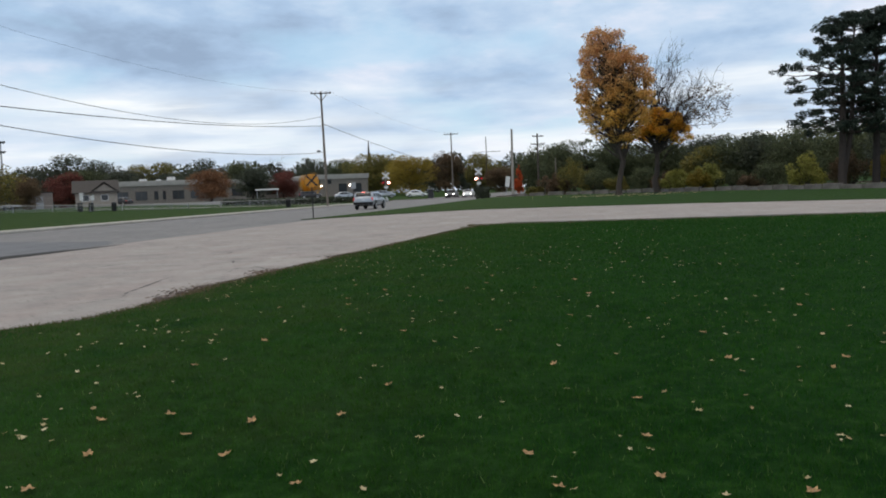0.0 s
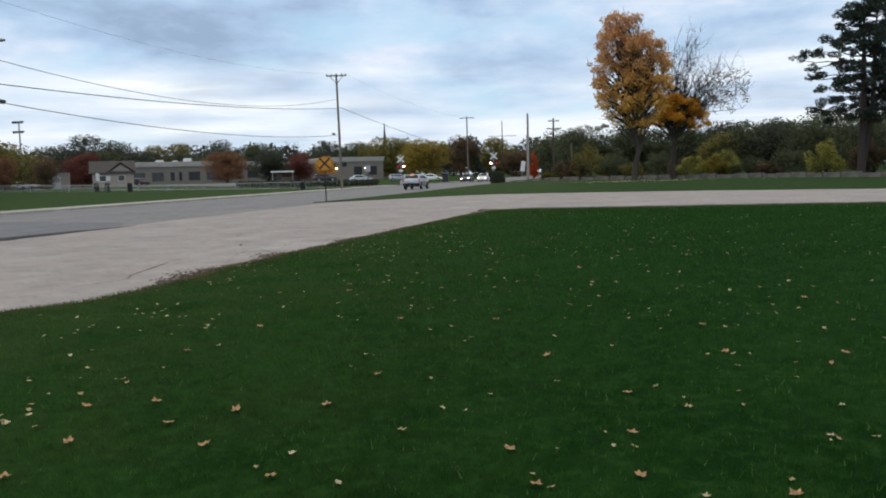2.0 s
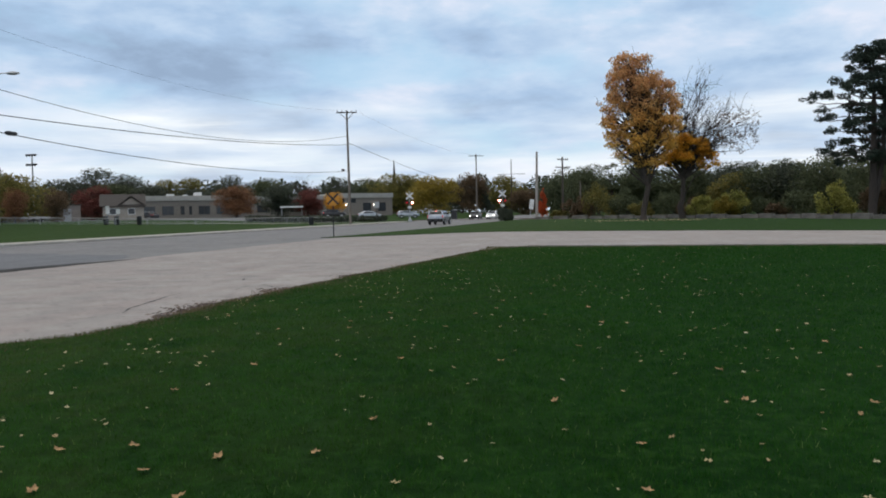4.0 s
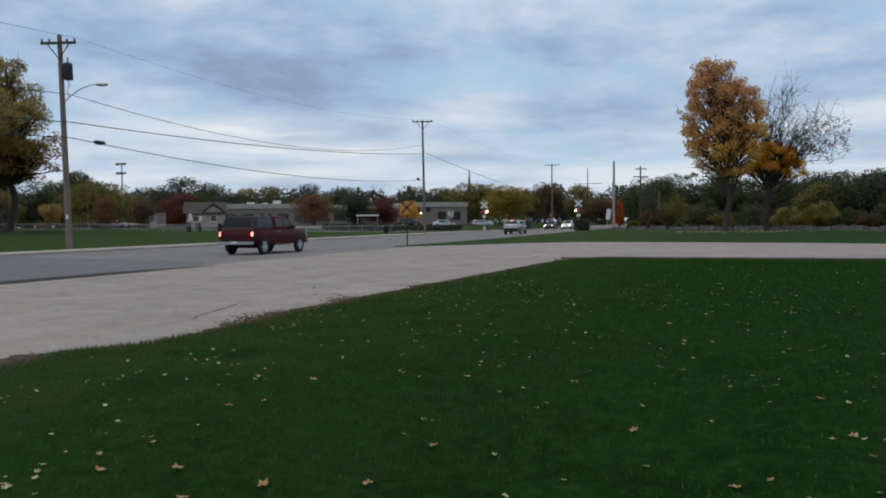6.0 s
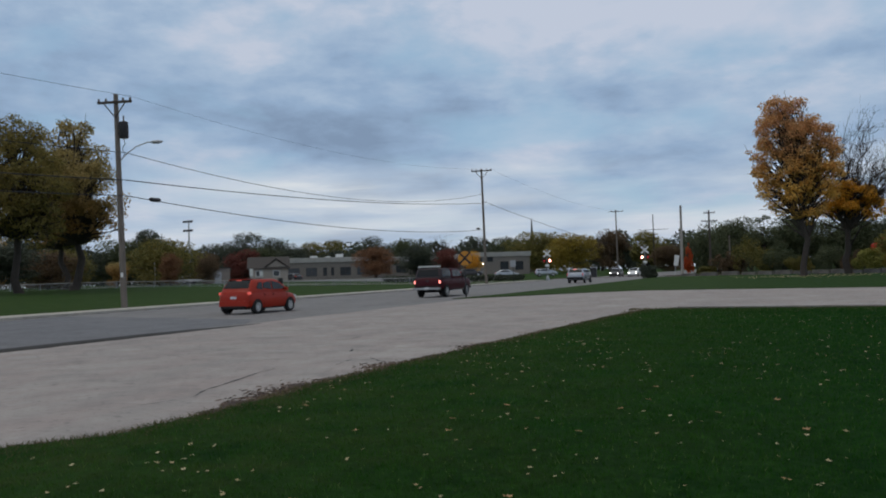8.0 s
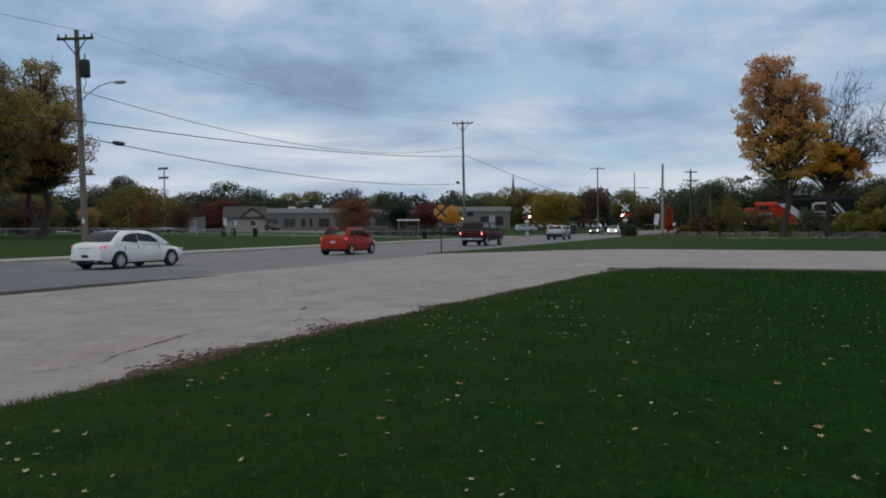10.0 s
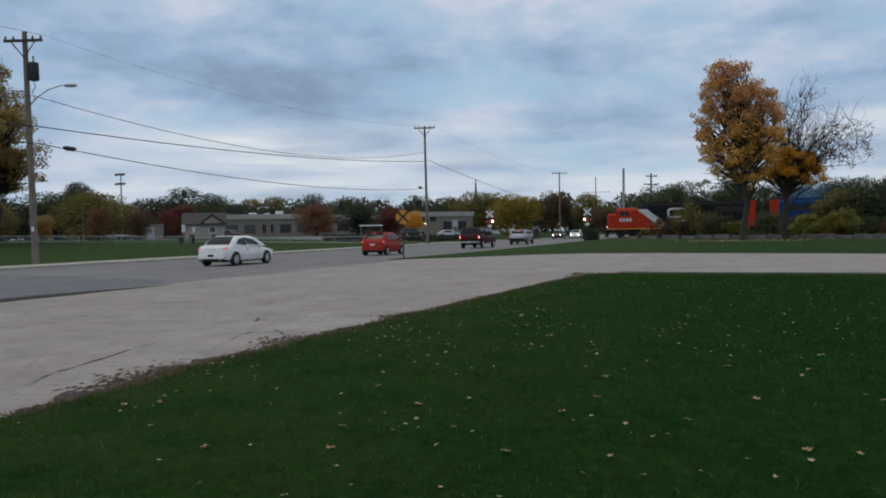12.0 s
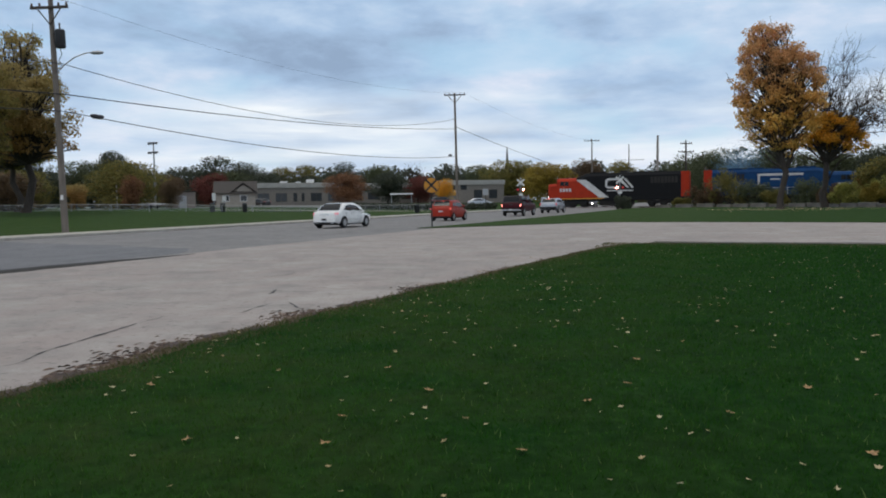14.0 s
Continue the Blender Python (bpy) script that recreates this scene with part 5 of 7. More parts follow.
def locomotive(name, label, length, scheme, m, flip=False):
    """A six-axle diesel: nose at x = 0, tail at x = length, y across, z from the rail."""
    ob = thing(name, m, label, "locomotive", "cars of the train")
    L, wheels, HW = length, [], scheme["half"]
    X = (lambda x: L - x) if flip else (lambda x: x)

    def bx(mesh, x0, x1, *r):
        a, b = X(x0), X(x1)
        return mesh.box(min(a, b), max(a, b), *r)

    side = lambda u, v, w: (X(u), -HW - 0.002 - w, v)
    cabside = lambda u, v, w: (X(u), -1.523 - w, v)
    part("underframe", bx(Mesh(), 0.4, L - 0.4, -1.5, 1.5, 0.98, 1.42), M[scheme["frame"]], ob, bevel=0.03)
    part("sill_stripe", bx(Mesh(), 0.4, 9.2, -1.518, -1.503, 1.28, 1.40), M[scheme["stripe"]], ob, "thin bright sill stripe")
    tank = [(-1.25, 0.45), (-0.95, 0.28), (0.95, 0.28), (1.25, 0.45), (1.3, 0.99), (-1.3, 0.99)]
    part("fuel_tank", Mesh().loft([[(xx, y, z) for y, z in tank] for xx in (L * 0.5 - 2.6, L * 0.5 + 2.4)]), M["grime"], ob, bevel=0.04)
    truck_frame(ob, 4.2, wheels)
    truck_frame(ob, L - 4.2, wheels)
    # short nose, wide cab, long body, blunt tail
    nose = [(-1.28, 1.42), (-1.3, 3.35), (-0.95, 3.72), (0.95, 3.72), (1.3, 3.35), (1.28, 1.42)]
    ns = part("nose", Mesh().loft([[(X(0.55), y * 0.82, 1.42 + (z - 1.42) * 0.90) for y, z in nose], [(X(0.85), y, z) for y, z in nose], [(X(2.1), y, z) for y, z in nose]]), M[scheme["nose"]], ob, smooth=35)
    part("nose_door", bx(Mesh(), 0.50, 0.60, -0.35, 0.35, 1.5, 3.1), M[scheme["nose"]], ns, bevel=0.02)
    cabp = [(-1.52, 1.42), (-1.52, 4.05), (-1.2, 4.42), (0, 4.55), (1.2, 4.42), (1.52, 4.05), (1.52, 1.42)]
    cb = part("cab", Mesh().loft([[(X(xx), y, z) for y, z in cabp] for xx in (2.0, 5.0)]), M[scheme["cab"]], ob, smooth=30)
    for x0, x1 in ((2.55, 3.15), (3.22, 3.85)):
        part("cab_window", Mesh().prism([(x0, 3.35), (x1, 3.35), (x1, 4.0), (x0, 4.0)], cabside, 0.02), M["glass"], cb)
    for s in (-0.62, 0.62):
        part("windshield", bx(Mesh(), 1.96, 2.0, s - 0.5, s + 0.5, 3.78, 4.28), M["glass"], cb)
    part("cab_door", Mesh().prism([(4.15, 1.5), (4.8, 1.5), (4.8, 3.9), (4.15, 3.9)], cabside, 0.015), M[scheme["cab"]], cb)
    for k in range(4):
        part("cab_number_bar", Mesh().prism([(2.45 + k * 0.48, 2.45), (2.80 + k * 0.48, 2.45), (2.80 + k * 0.48, 2.95), (2.45 + k * 0.48, 2.95)], cabside, 0.02), M["loco_white"], cb)
    top = 5.20
    body = lambda x, w, t: [(X(x), y, z) for y, z in ((-w, 1.42), (-w, t - 0.45), (-w + 0.32, t), (w - 0.32, t), (w, t - 0.45), (w, 1.42))]
    hd = part("long_body", Mesh().loft([body(5.0, HW, 4.5), body(6.6, HW, top - 0.04), body(L - 1.3, HW, top)]), M[scheme["hood"]], ob, smooth=20)
    for x0, x1, h in ((7.0, 9.4, 0.16), (11.6, 12.7, 0.30), (L - 8.6, L - 6.4, 0.12), (L - 5.6, L - 3.6, 0.12)):
        part("roof_housing", bx(Mesh(), x0, x1, -0.9, 0.9, top - 0.05, top + h), M[scheme["hood"]] if h < 0.3 else M["grime"], hd, bevel=0.04)
    nd = 12
    step = (L - 1.6 - 10.6) / nd
    for k in range(nd):
        x0 = 10.6 + k * step
        part("body_door", Mesh().prism([(x0 + 0.05, 1.7), (x0 + step - 0.05, 1.7), (x0 + step - 0.05, 4.55), (x0 + 0.05, 4.55)], side, 0.015), M[scheme["hood"]], hd)
    for k in range(8):
        part("grille", Mesh().prism([(L - 6.0 + k * 0.5, 3.5), (L - 5.6 + k * 0.5, 3.5), (L - 5.6 + k * 0.5, 4.45), (L - 6.0 + k * 0.5, 4.45)], lambda u, v, w: side(u, v, w + 0.016), 0.012), M["grime"], hd)
    tl = part("tail_panel", bx(Mesh(), L - 1.62, L - 0.45, -HW - 0.012, HW + 0.012, 1.42, top - 0.05), M[scheme["end"]], ob, bevel=0.05)
    part("tail_door", bx(Mesh(), L - 0.46, L - 0.42, -0.4, 0.4, 1.5, 3.6), M[scheme["end"]], tl)
    art = lambda u, v, w: side(u, v, w + 0.018)
    if scheme["slash"]:
        sl = part("slash", Mesh().prism([(5.02, 4.25), (6.5, 4.25), (10.0, 1.46), (8.55, 1.46)], art, 0.012), M["loco_white"], hd, "pale slanting stripe")
        part("slash_corner", Mesh().prism([(5.02, 1.46), (8.5, 1.46), (5.02, 4.2)], art, 0.010), M[scheme["cab"]], sl)
        # plain emblem strokes on the side
        hook = [(11.5, 4.20), (9.95, 4.20), (9.62, 3.98), (9.62, 3.18), (9.95, 2.96), (11.5, 2.96)]
        for st in (hook, [(11.7, 4.28), (12.9, 2.88)], [(12.4, 4.28), (13.6, 2.88)]):
            part("emblem_stroke", ribbon(st, 0.30, art), M["loco_white"], hd, "white painted emblem stroke")
        part("caption_bar", Mesh().prism([(9.7, 2.40), (13.6, 2.40), (13.6, 2.56), (9.7, 2.56)], art, 0.01), M["loco_white"], hd, "white bar of small lettering")
    else:
        q = lambda a, z: (L - a, z)
        for st, wd in (([q(7.8, 4.30), q(13.8, 4.30)], 0.32), ([q(7.95, 4.30), q(7.95, 2.80)], 0.32), ([q(7.8, 2.78), q(8.9, 2.78)], 0.26), ([q(9.5, 3.65), q(10.8, 3.65)], 0.20)):
            part("emblem_stroke", ribbon(st, wd, art), M["loco_white"], hd, "white painted emblem stroke")
    for s in (-1, 1):
        if HW < 1.4:
            part("walkway", bx(Mesh(), 5.0, L - 0.6, min(s * HW, s * 1.5), max(s * HW, s * 1.5), 1.42, 1.46), M["grime"], ob)
            part("handrail", Mesh().tube([(X(5.2), s * 1.45, 2.45), (X(L - 0.8), s * 1.45, 2.45)], 0.025, 6), M["loco_white"], ob)
            for k in range(10):
                xx = 5.2 + k * (L - 6.0) / 9
                part("stanchion", Mesh().tube([(X(xx), s * 1.45, 1.42), (X(xx), s * 1.45, 2.45)], 0.022, 6), M["loco_white"], ob)
        for xe in (0.3, L - 0.9):
            for z in (0.45, 0.75, 1.05):
                part("step", bx(Mesh(), xe, xe + 0.6, min(s * 1.2, s * 1.5), max(s * 1.2, s * 1.5), z, z + 0.04), M["grime"], ob)
    part("plow", Mesh().loft([[(X(0.45), y, z) for y, z in ((-1.3, 0.2), (1.3, 0.2), (1.3, 1.05), (-1.3, 1.05))], [(X(0.1), y * 0.4, z) for y, z in ((-1.3, 0.12), (1.3, 0.12), (1.3, 0.85), (-1.3, 0.85))]]), M["grime"], ob)
    part("coupler", bx(Mesh(), -0.35, 0.5, -0.15, 0.15, 0.72, 0.97), M["grime"], ob, bevel=0.03)
    part("rear_coupler", bx(Mesh(), L - 0.5, L + 0.35, -0.15, 0.15, 0.72, 0.97), M["grime"], ob, bevel=0.03)
    for s in (-0.75, 0.75):
        part("ditch_light", Mesh().disc((X(0.52), s, 1.75), (1, 0, 0), 0.11, 0.04, 12), M["head"] if scheme["lit"] else M["plate"], ob)
    part("horn", bx(Mesh(), 3.2, 3.7, -0.2, 0.2, 4.5, 4.68), M["darksteel"], cb)
    return ob, wheels


TRAIN = []
N14 = -30.45                        # where the nose stands at the end
loco, lw = locomotive("locomotive", "red, black and white diesel locomotive hauling the train", 22.2, dict(half=1.48, nose="loco_red", cab="loco_red", hood="loco_black", frame="loco_black", stripe="loco_yellow", end="loco_red", slash=True, lit=True), pose(N14, TRACK_Y, RAIL_Z))
TRAIN.append((loco, 0.0, lw))
loco2, lw2 = locomotive("locomotive", "blue diesel locomotive with white strokes and red ends", 22.4, dict(half=1.15, nose="loco_red", cab="loco_blue", hood="loco_blue", frame="loco_black", stripe="loco_white", end="loco_red", slash=False, lit=False), pose(N14 + 23.3, TRACK_Y, RAIL_Z), flip=True)
TRAIN.append((loco2, 23.3, lw2))
# thin blue exhaust drifting off the second engine: a cloud of fine flecks that travels with it
rsm = np.random.default_rng(61)
NS = 7000
sc = np.stack([rsm.normal(4.9, 1.5, NS), rsm.normal(0, 0.8, NS), 5.35 + np.abs(rsm.normal(0, 1.6, NS))], 1)
sc[:, 0] += (sc[:, 2] - 5.3) * 0.35
sa, sb = rsm.normal(size=(NS, 3)), rsm.normal(size=(NS, 3))
sa *= 0.055 / np.linalg.norm(sa, axis=1)[:, None]
sb *= 0.055 / np.linalg.norm(sb, axis=1)[:, None]
sv_ = np.stack([sc - sa, sc + sb, sc + sa], 1).reshape(-1, 3)
smoke = solid("exhaust_smoke", raw("exhaust_smoke", sv_.tolist(), np.arange(NS * 3).reshape(-1, 3).tolist(), M["smoke"]), None, "thin blue haze of diesel exhaust above the engine", "smoke", kind="stuff", m=pose(N14 + 23.3, TRACK_Y, RAIL_Z))
TRAIN.append((smoke, 23.3, []))

# ---------------------------------------------------------------- trees and shrubs


def leaf_cloud(r, centres, radii, count, size, flat=0.5):
    """Many small bent leaves about the given clump centres: arrays of corners and faces."""
    centres, radii = np.asarray(centres, float), np.asarray(radii, float)
    wts = radii.prod(axis=1) ** (2 / 3)
    idx = r.choice(len(centres), size=count, p=wts / wts.sum())
    d = r.normal(size=(count, 3))
    d /= np.linalg.norm(d, axis=1)[:, None]
    rad = r.uniform(0.25, 1.0, count) ** 0.55
    c = centres[idx] + d * rad[:, None] * radii[idx]
    n = d * 0.6 + r.normal(size=(count, 3)) * 0.8
    n[:, 2] += flat
    n /= np.linalg.norm(n, axis=1)[:, None]
    a = np.cross(n, r.normal(size=(count, 3)))
    a /= np.linalg.norm(a, axis=1)[:, None]
    b = np.cross(n, a)
    s = (size * r.uniform(0.55, 1.3, count))[:, None]
    v = np.empty((count, 5, 3))
    v[:, 0] = c - a * s
    v[:, 1] = c + b * s * 0.62 + n * s * 0.18
    v[:, 2] = c + a * s * 1.05
    v[:, 3] = c - b * s * 0.62 + n * s * 0.18
    v[:, 4] = c - n * s * 0.05
    k = (np.arange(count) * 5)[:, None]
    f = np.concatenate([k + [0, 4, 1], k + [1, 4, 2], k + [2, 4, 3], k + [3, 4, 0]])
    return v.reshape(-1, 3), f


def quads_cloud(r, centres, radii, count, size, flat=0.4):
    """Like leaf_cloud with two triangles to a leaf, for trees that stay far off."""
    v, _ = leaf_cloud(r, centres, radii, count, size, flat)
    v = v.reshape(count, 5, 3)[:, :4].reshape(-1, 3)
    k = (np.arange(count) * 4)[:, None]
    return v, np.concatenate([k + [0, 1, 2], k + [0, 2, 3]])


def crown_mesh(name, vf, material):
    v, f = vf
    me = bpy.data.meshes.new(name)
    me.vertices.add(len(v))
    me.vertices.foreach_set("co", v.astype(np.float32).ravel())
    me.loops.add(len(f) * 3)
    me.loops.foreach_set("vertex_index", f.astype(np.int32).ravel())
    me.polygons.add(len(f))
    me.polygons.foreach_set("loop_start", np.arange(len(f), dtype=np.int32) * 3)
    me.polygons.foreach_set("loop_total", np.full(len(f), 3, dtype=np.int32))
    me.update()
    me.validate()
    me.materials.append(material)
    return me


def limb(m, r, start, end, r0, r1, wander=0.12, steps=5, sides=6, arch=0.10):
    a, b = Vector(start), Vector(end)
    ln = (b - a).length
    pts, rad = [], []
    side = Vector(r.normal(size=3)) * wander * ln
    for i in range(steps + 1):
        t = i / steps
        p = a.lerp(b, t) + side * math.sin(math.pi * t) * 0.5 + Vector((0, 0, arch * ln * math.sin(math.pi * t)))
        p += Vector(r.normal(size=3)) * 0.02 * ln * (0 < i < steps)
        pts.append(p)
        rad.append(r0 + (r1 - r0) * t)
    m.tube(pts, rad, sides)
    return pts


def broadleaf(m_place, label, height, trunk_r, fork, lobes, leaf, count, size, seed, bare=0, category="tree", far=False, bark="bark", clumps=46, name="tree", group="trees", spread=(0.26, 0.42)):
    """lobes: crown ellipsoids (x, y, z, rx, ry, rz). Limbs reach into them; leaves gather in clumps round the limb ends."""
    r = np.random.default_rng(seed)
    ob = thing(name, m_place, label, category, group)
    wood = Mesh()
    top = Vector((0.05 * height * r.uniform(-1, 1) * 0.3, 0, height * 0.80))
    spine = limb(wood, r, (0, 0, -0.25), top, trunk_r, trunk_r * 0.22, 0.015, 8, 9, 0.0)
    wood.tube([(0, 0, -0.3), (0, 0, 0.5)], [trunk_r * 1.5, trunk_r * 0.98], 9)
    centres, radii = [], []
    vol = np.array([l[3] * l[4] * l[5] for l in lobes]) ** 0.7
    share = vol / vol.sum()
    for l, s in zip(lobes, share):
        for k in range(max(3, int(clumps * s))):
            d = r.normal(size=3)
            d /= np.linalg.norm(d)
            q = r.uniform(0.35, 1.0) ** 0.5
            c = Vector((l[0] + d[0] * l[3] * q, l[1] + d[1] * l[4] * q, l[2] + d[2] * l[5] * q))
            z0 = min(max(fork, c.z * 0.62 - 0.3 * math.hypot(c.x, c.y) + 0.2 * fork), height * 0.75)
            j = min(range(len(spine)), key=lambda i: abs(spine[i].z - z0))
            base = spine[j]
            pts = limb(wood, r, base, c, trunk_r * r.uniform(0.16, 0.36), 0.02 + 0.01 * r.random(), 0.14, 5, 5)
            if not far:
                for q2 in range(3 + bare * 3):
                    e = pts[r.integers(2, 6)]
                    tip = e + Vector(r.normal(size=3)) * (0.55 + 0.75 * bare) + Vector((0, 0, 0.2 + 0.3 * bare))
                    limb(wood, r, e, tip, 0.028, 0.008, 0.1, 3, 4)
            sz = min(l[3], l[4], l[5])
            centres.append(tuple(c))
            g = r.uniform(0.55, 0.80) if far else r.uniform(*spread)
            radii.append((sz * g * 1.25, sz * g * 1.25, sz * g * 0.85))
    part("trunk", wood, M[bark], ob, smooth=50)
    if count:
        part("crown", crown_mesh("crown", (quads_cloud if far else leaf_cloud)(r, centres, radii, count, size), M[leaf]), None, ob)
    return ob


# the tall orange maple on the verge
broadleaf(pose(2.6, 94.5, 0), "tall maple tree in orange autumn leaf", 19.4, 0.36, 4.6,
          [(-1.9, 0, 18.1, 1.4, 1.5, 1.2), (-0.1, 0, 18.3, 1.1, 1.2, 1.0), (-2.4, 0, 16.6, 1.4, 1.5, 1.3), (0.2, 0, 16.5, 1.6, 1.6, 1.3), (-2.4, 0, 14.9, 1.6, 1.6, 1.3), (0.5, 0, 14.8, 1.9, 1.9, 1.4), (2.5, 0, 14.9, 1.0, 1.1, 1.1), (-3.2, 0, 13.2, 1.4, 1.4, 1.1), (-4.8, 0, 13.1, 0.6, 0.7, 0.7), (0.0, 0, 13.0, 2.1, 2.0, 1.4), (3.0, 0, 13.2, 1.2, 1.3, 1.4),
           (-2.7, 0, 11.2, 1.6, 1.6, 1.2), (0.3, 0, 11.0, 2.2, 2.1, 1.4), (3.0, 0, 11.2, 1.3, 1.4, 1.3), (-2.9, 0, 9.3, 1.5, 1.5, 1.1), (-0.4, 0, 9.0, 2.0, 1.9, 1.3), (2.2, 0, 9.1, 1.5, 1.5, 1.2), (-1.8, 0, 7.5, 1.3, 1.3, 0.9), (0.6, 0, 7.2, 1.7, 1.6, 1.0), (0.3, 0, 6.1, 1.2, 1.2, 0.7)],
          "l_orange", 31000, 0.125, 11, clumps=330, spread=(0.40, 0.64))
# its half bare neighbour
bare_tree = broadleaf(pose(7.4, 102, 0), "half bare tree with golden leaves on its lower limbs", 15.0, 0.38, 3.6,
                      [(-1.2, 0, 8.6, 1.9, 1.8, 1.3), (1.0, 0, 9.3, 1.9, 1.8, 1.1), (2.9, 0, 8.7, 1.7, 1.6, 1.2), (-0.4, 0, 7.2, 2.4, 2.0, 1.0), (2.6, 0.2, 7.1, 2.2, 1.8, 1.0), (-2.6, 0, 7.2, 1.0, 1.1, 0.9), (0.6, 0, 10.3, 1.0, 1.0, 0.6)], "l_gold", 11000, 0.125, 12, clumps=90, spread=(0.36, 0.6))
twigs = Mesh()
rr = np.random.default_rng(5)
for k in range(40):
    hgt = rr.uniform(11.0, 16.9)
    up_ = k < 20
    e = Vector((rr.uniform(-1.4, 3.2), rr.uniform(-1.5, 1.5), hgt)) if up_ else Vector((rr.uniform(3.0, 9.2), rr.uniform(-2, 2), rr.uniform(7.5, 13.2)))
    pts = limb(twigs, rr, (0.1, 0, rr.uniform(3.8, 8.0)), e, rr.uniform(0.06, 0.11), 0.012, 0.05, 7, 5, 0.05)
    for q in range(15):
        s0 = pts[rr.integers(2, 8)]
        p2 = limb(twigs, rr, s0, s0 + Vector(rr.normal(size=3)) * 0.9 + Vector((0.35, 0, 1.0)), 0.028, 0.008, 0.06, 3, 4, 0.03)
        for q2 in range(3):
            limb(twigs, rr, p2[2], p2[2] + Vector(rr.normal(size=3)) * 0.6 + Vector((0.1, 0, 0.4)), 0.014, 0.006, 0.1, 2, 3)
part("bare_limb", twigs, M["bark"], bare_tree, "leafless grey limbs and twigs", smooth=50)
tufts_c = [tuple(Vector((rr.uniform(3.5, 8.6), rr.uniform(-1.5, 1.5), rr.uniform(8.0, 12.6)))) for k in range(46)]
part("last_leaves", crown_mesh("last_leaves", leaf_cloud(rr, tufts_c, [(0.6, 0.6, 0.5)] * len(tufts_c), 1100, 0.10), M["l_brown"]), None, bare_tree, "few withered leaves")


def pine(m_place, height, seed, label, spread=4.6, twin=False):
    """A tall pine: whorls of level boughs that carry flat pads of needles, with sky between."""
    r = np.random.default_rng(seed)
    ob = thing("pine_tree", m_place, label, "pine tree", "pines")
    wood = Mesh()
    wood.tube([(0, 0, -0.3), (0, 0, 0.6), (0.1, 0, height * 0.5), (0.0, 0, height)], [0.55, 0.38, 0.26, 0.05], 9)
    cs, rs = [], []
    if twin:                         # a second stem from low down
        wood.tube([(0.1, 0, 1.2), (0.9, 0.2, height * 0.35), (1.1, 0.2, height * 0.7), (1.2, 0.2, height * 0.97)], [0.3, 0.24, 0.18, 0.05], 8)
    z = 5.4
    while z < height - 0.2:
        t = (z - 5.4) / (height - 5.4)
        reach = spread * min(1.0, 1.25 * (1.04 - t) ** 0.55) * r.uniform(0.70, 1.05)
        for k in range(r.integers(7, 10)):
            a = r.uniform(0, 2 * math.pi)
            q = reach * r.uniform(0.45, 1.05)
            stem_x = 1.1 if twin and k % 2 else 0.0
            end = Vector((stem_x * 0.5 + math.cos(a) * q, math.sin(a) * q, z + r.uniform(-0.45, 0.55) + 0.06 * q))
            pts = limb(wood, r, (stem_x, 0, z - 0.2), end, 0.085, 0.025, 0.04, 5, 5, 0.03)
            for s in range(5):
                p = pts[min(5, 2 + s)] + Vector((r.normal() * 0.35, r.normal() * 0.35, r.normal() * 0.18))
                cs.append((p.x, p.y, p.z + 0.12))
                w = r.uniform(0.28, 0.55)
                rs.append((w, w, w * r.uniform(0.40, 0.7)))
            cs.append((end.x, end.y, end.z + 0.15))
            g = r.uniform(0.40, 0.68)
            rs.append((g, g, g * 0.75))
        z += r.uniform(0.70, 1.05)
    part("trunk", wood, M["pine_bark"], ob, smooth=50)
    part("crown", crown_mesh("crown", leaf_cloud(r, cs, rs, 38000, 0.095, 0.4), M["l_pine"]), None, ob)
    return ob


pine(pose(23.2, 81.6, 0), 16.3, 21, "tall dark green twin-stemmed pine with layered boughs", 6.2, True)
pine(pose(26.8, 83.6, 0), 16.9, 22, "tall dark green pine with layered boughs", 5.2)

# big maples behind the far sidewalk
for (x, y, hh, lf, sd, lab) in ((-67.0, 63.7, 17.2, "l_ochre", 31, "large maple turning yellow and brown on the far lawn"), (-64.2, 54.7, 16.6, "l_gilt", 32, "large maple with olive yellow leaves on the far lawn"), (-78.0, 72.5, 16.5, "l_olive", 33, "large leafy maple on the far lawn"),
                                (-66.5, 46.0, 16.0, "l_ochre", 34, "large maple turning yellow and brown on the far lawn")):
    big_maple = broadleaf(pose(x, y, 0.98), lab, hh, 0.38, 4.4, [(0, 0, 14.6, 2.2, 2.2, 2.0), (0, 0, 12.2, 3.4, 3.4, 2.4), (-2.0, 0.5, 9.6, 3.2, 3.2, 2.5), (2.2, -0.5, 9.4, 3.2, 3.2, 2.5), (0, 0, 6.9, 4.2, 4.2, 2.0), (-2.6, 0, 5.9, 2.4, 2.4, 1.2), (2.8, 0, 5.9, 2.4, 2.4, 1.2)], lf, 24000, 0.13, sd, clumps=300, spread=(0.22, 0.40))
    big_maple.scale = (1.15, 1.15, 1.08) if sd == 31 else (1, 1, 1)


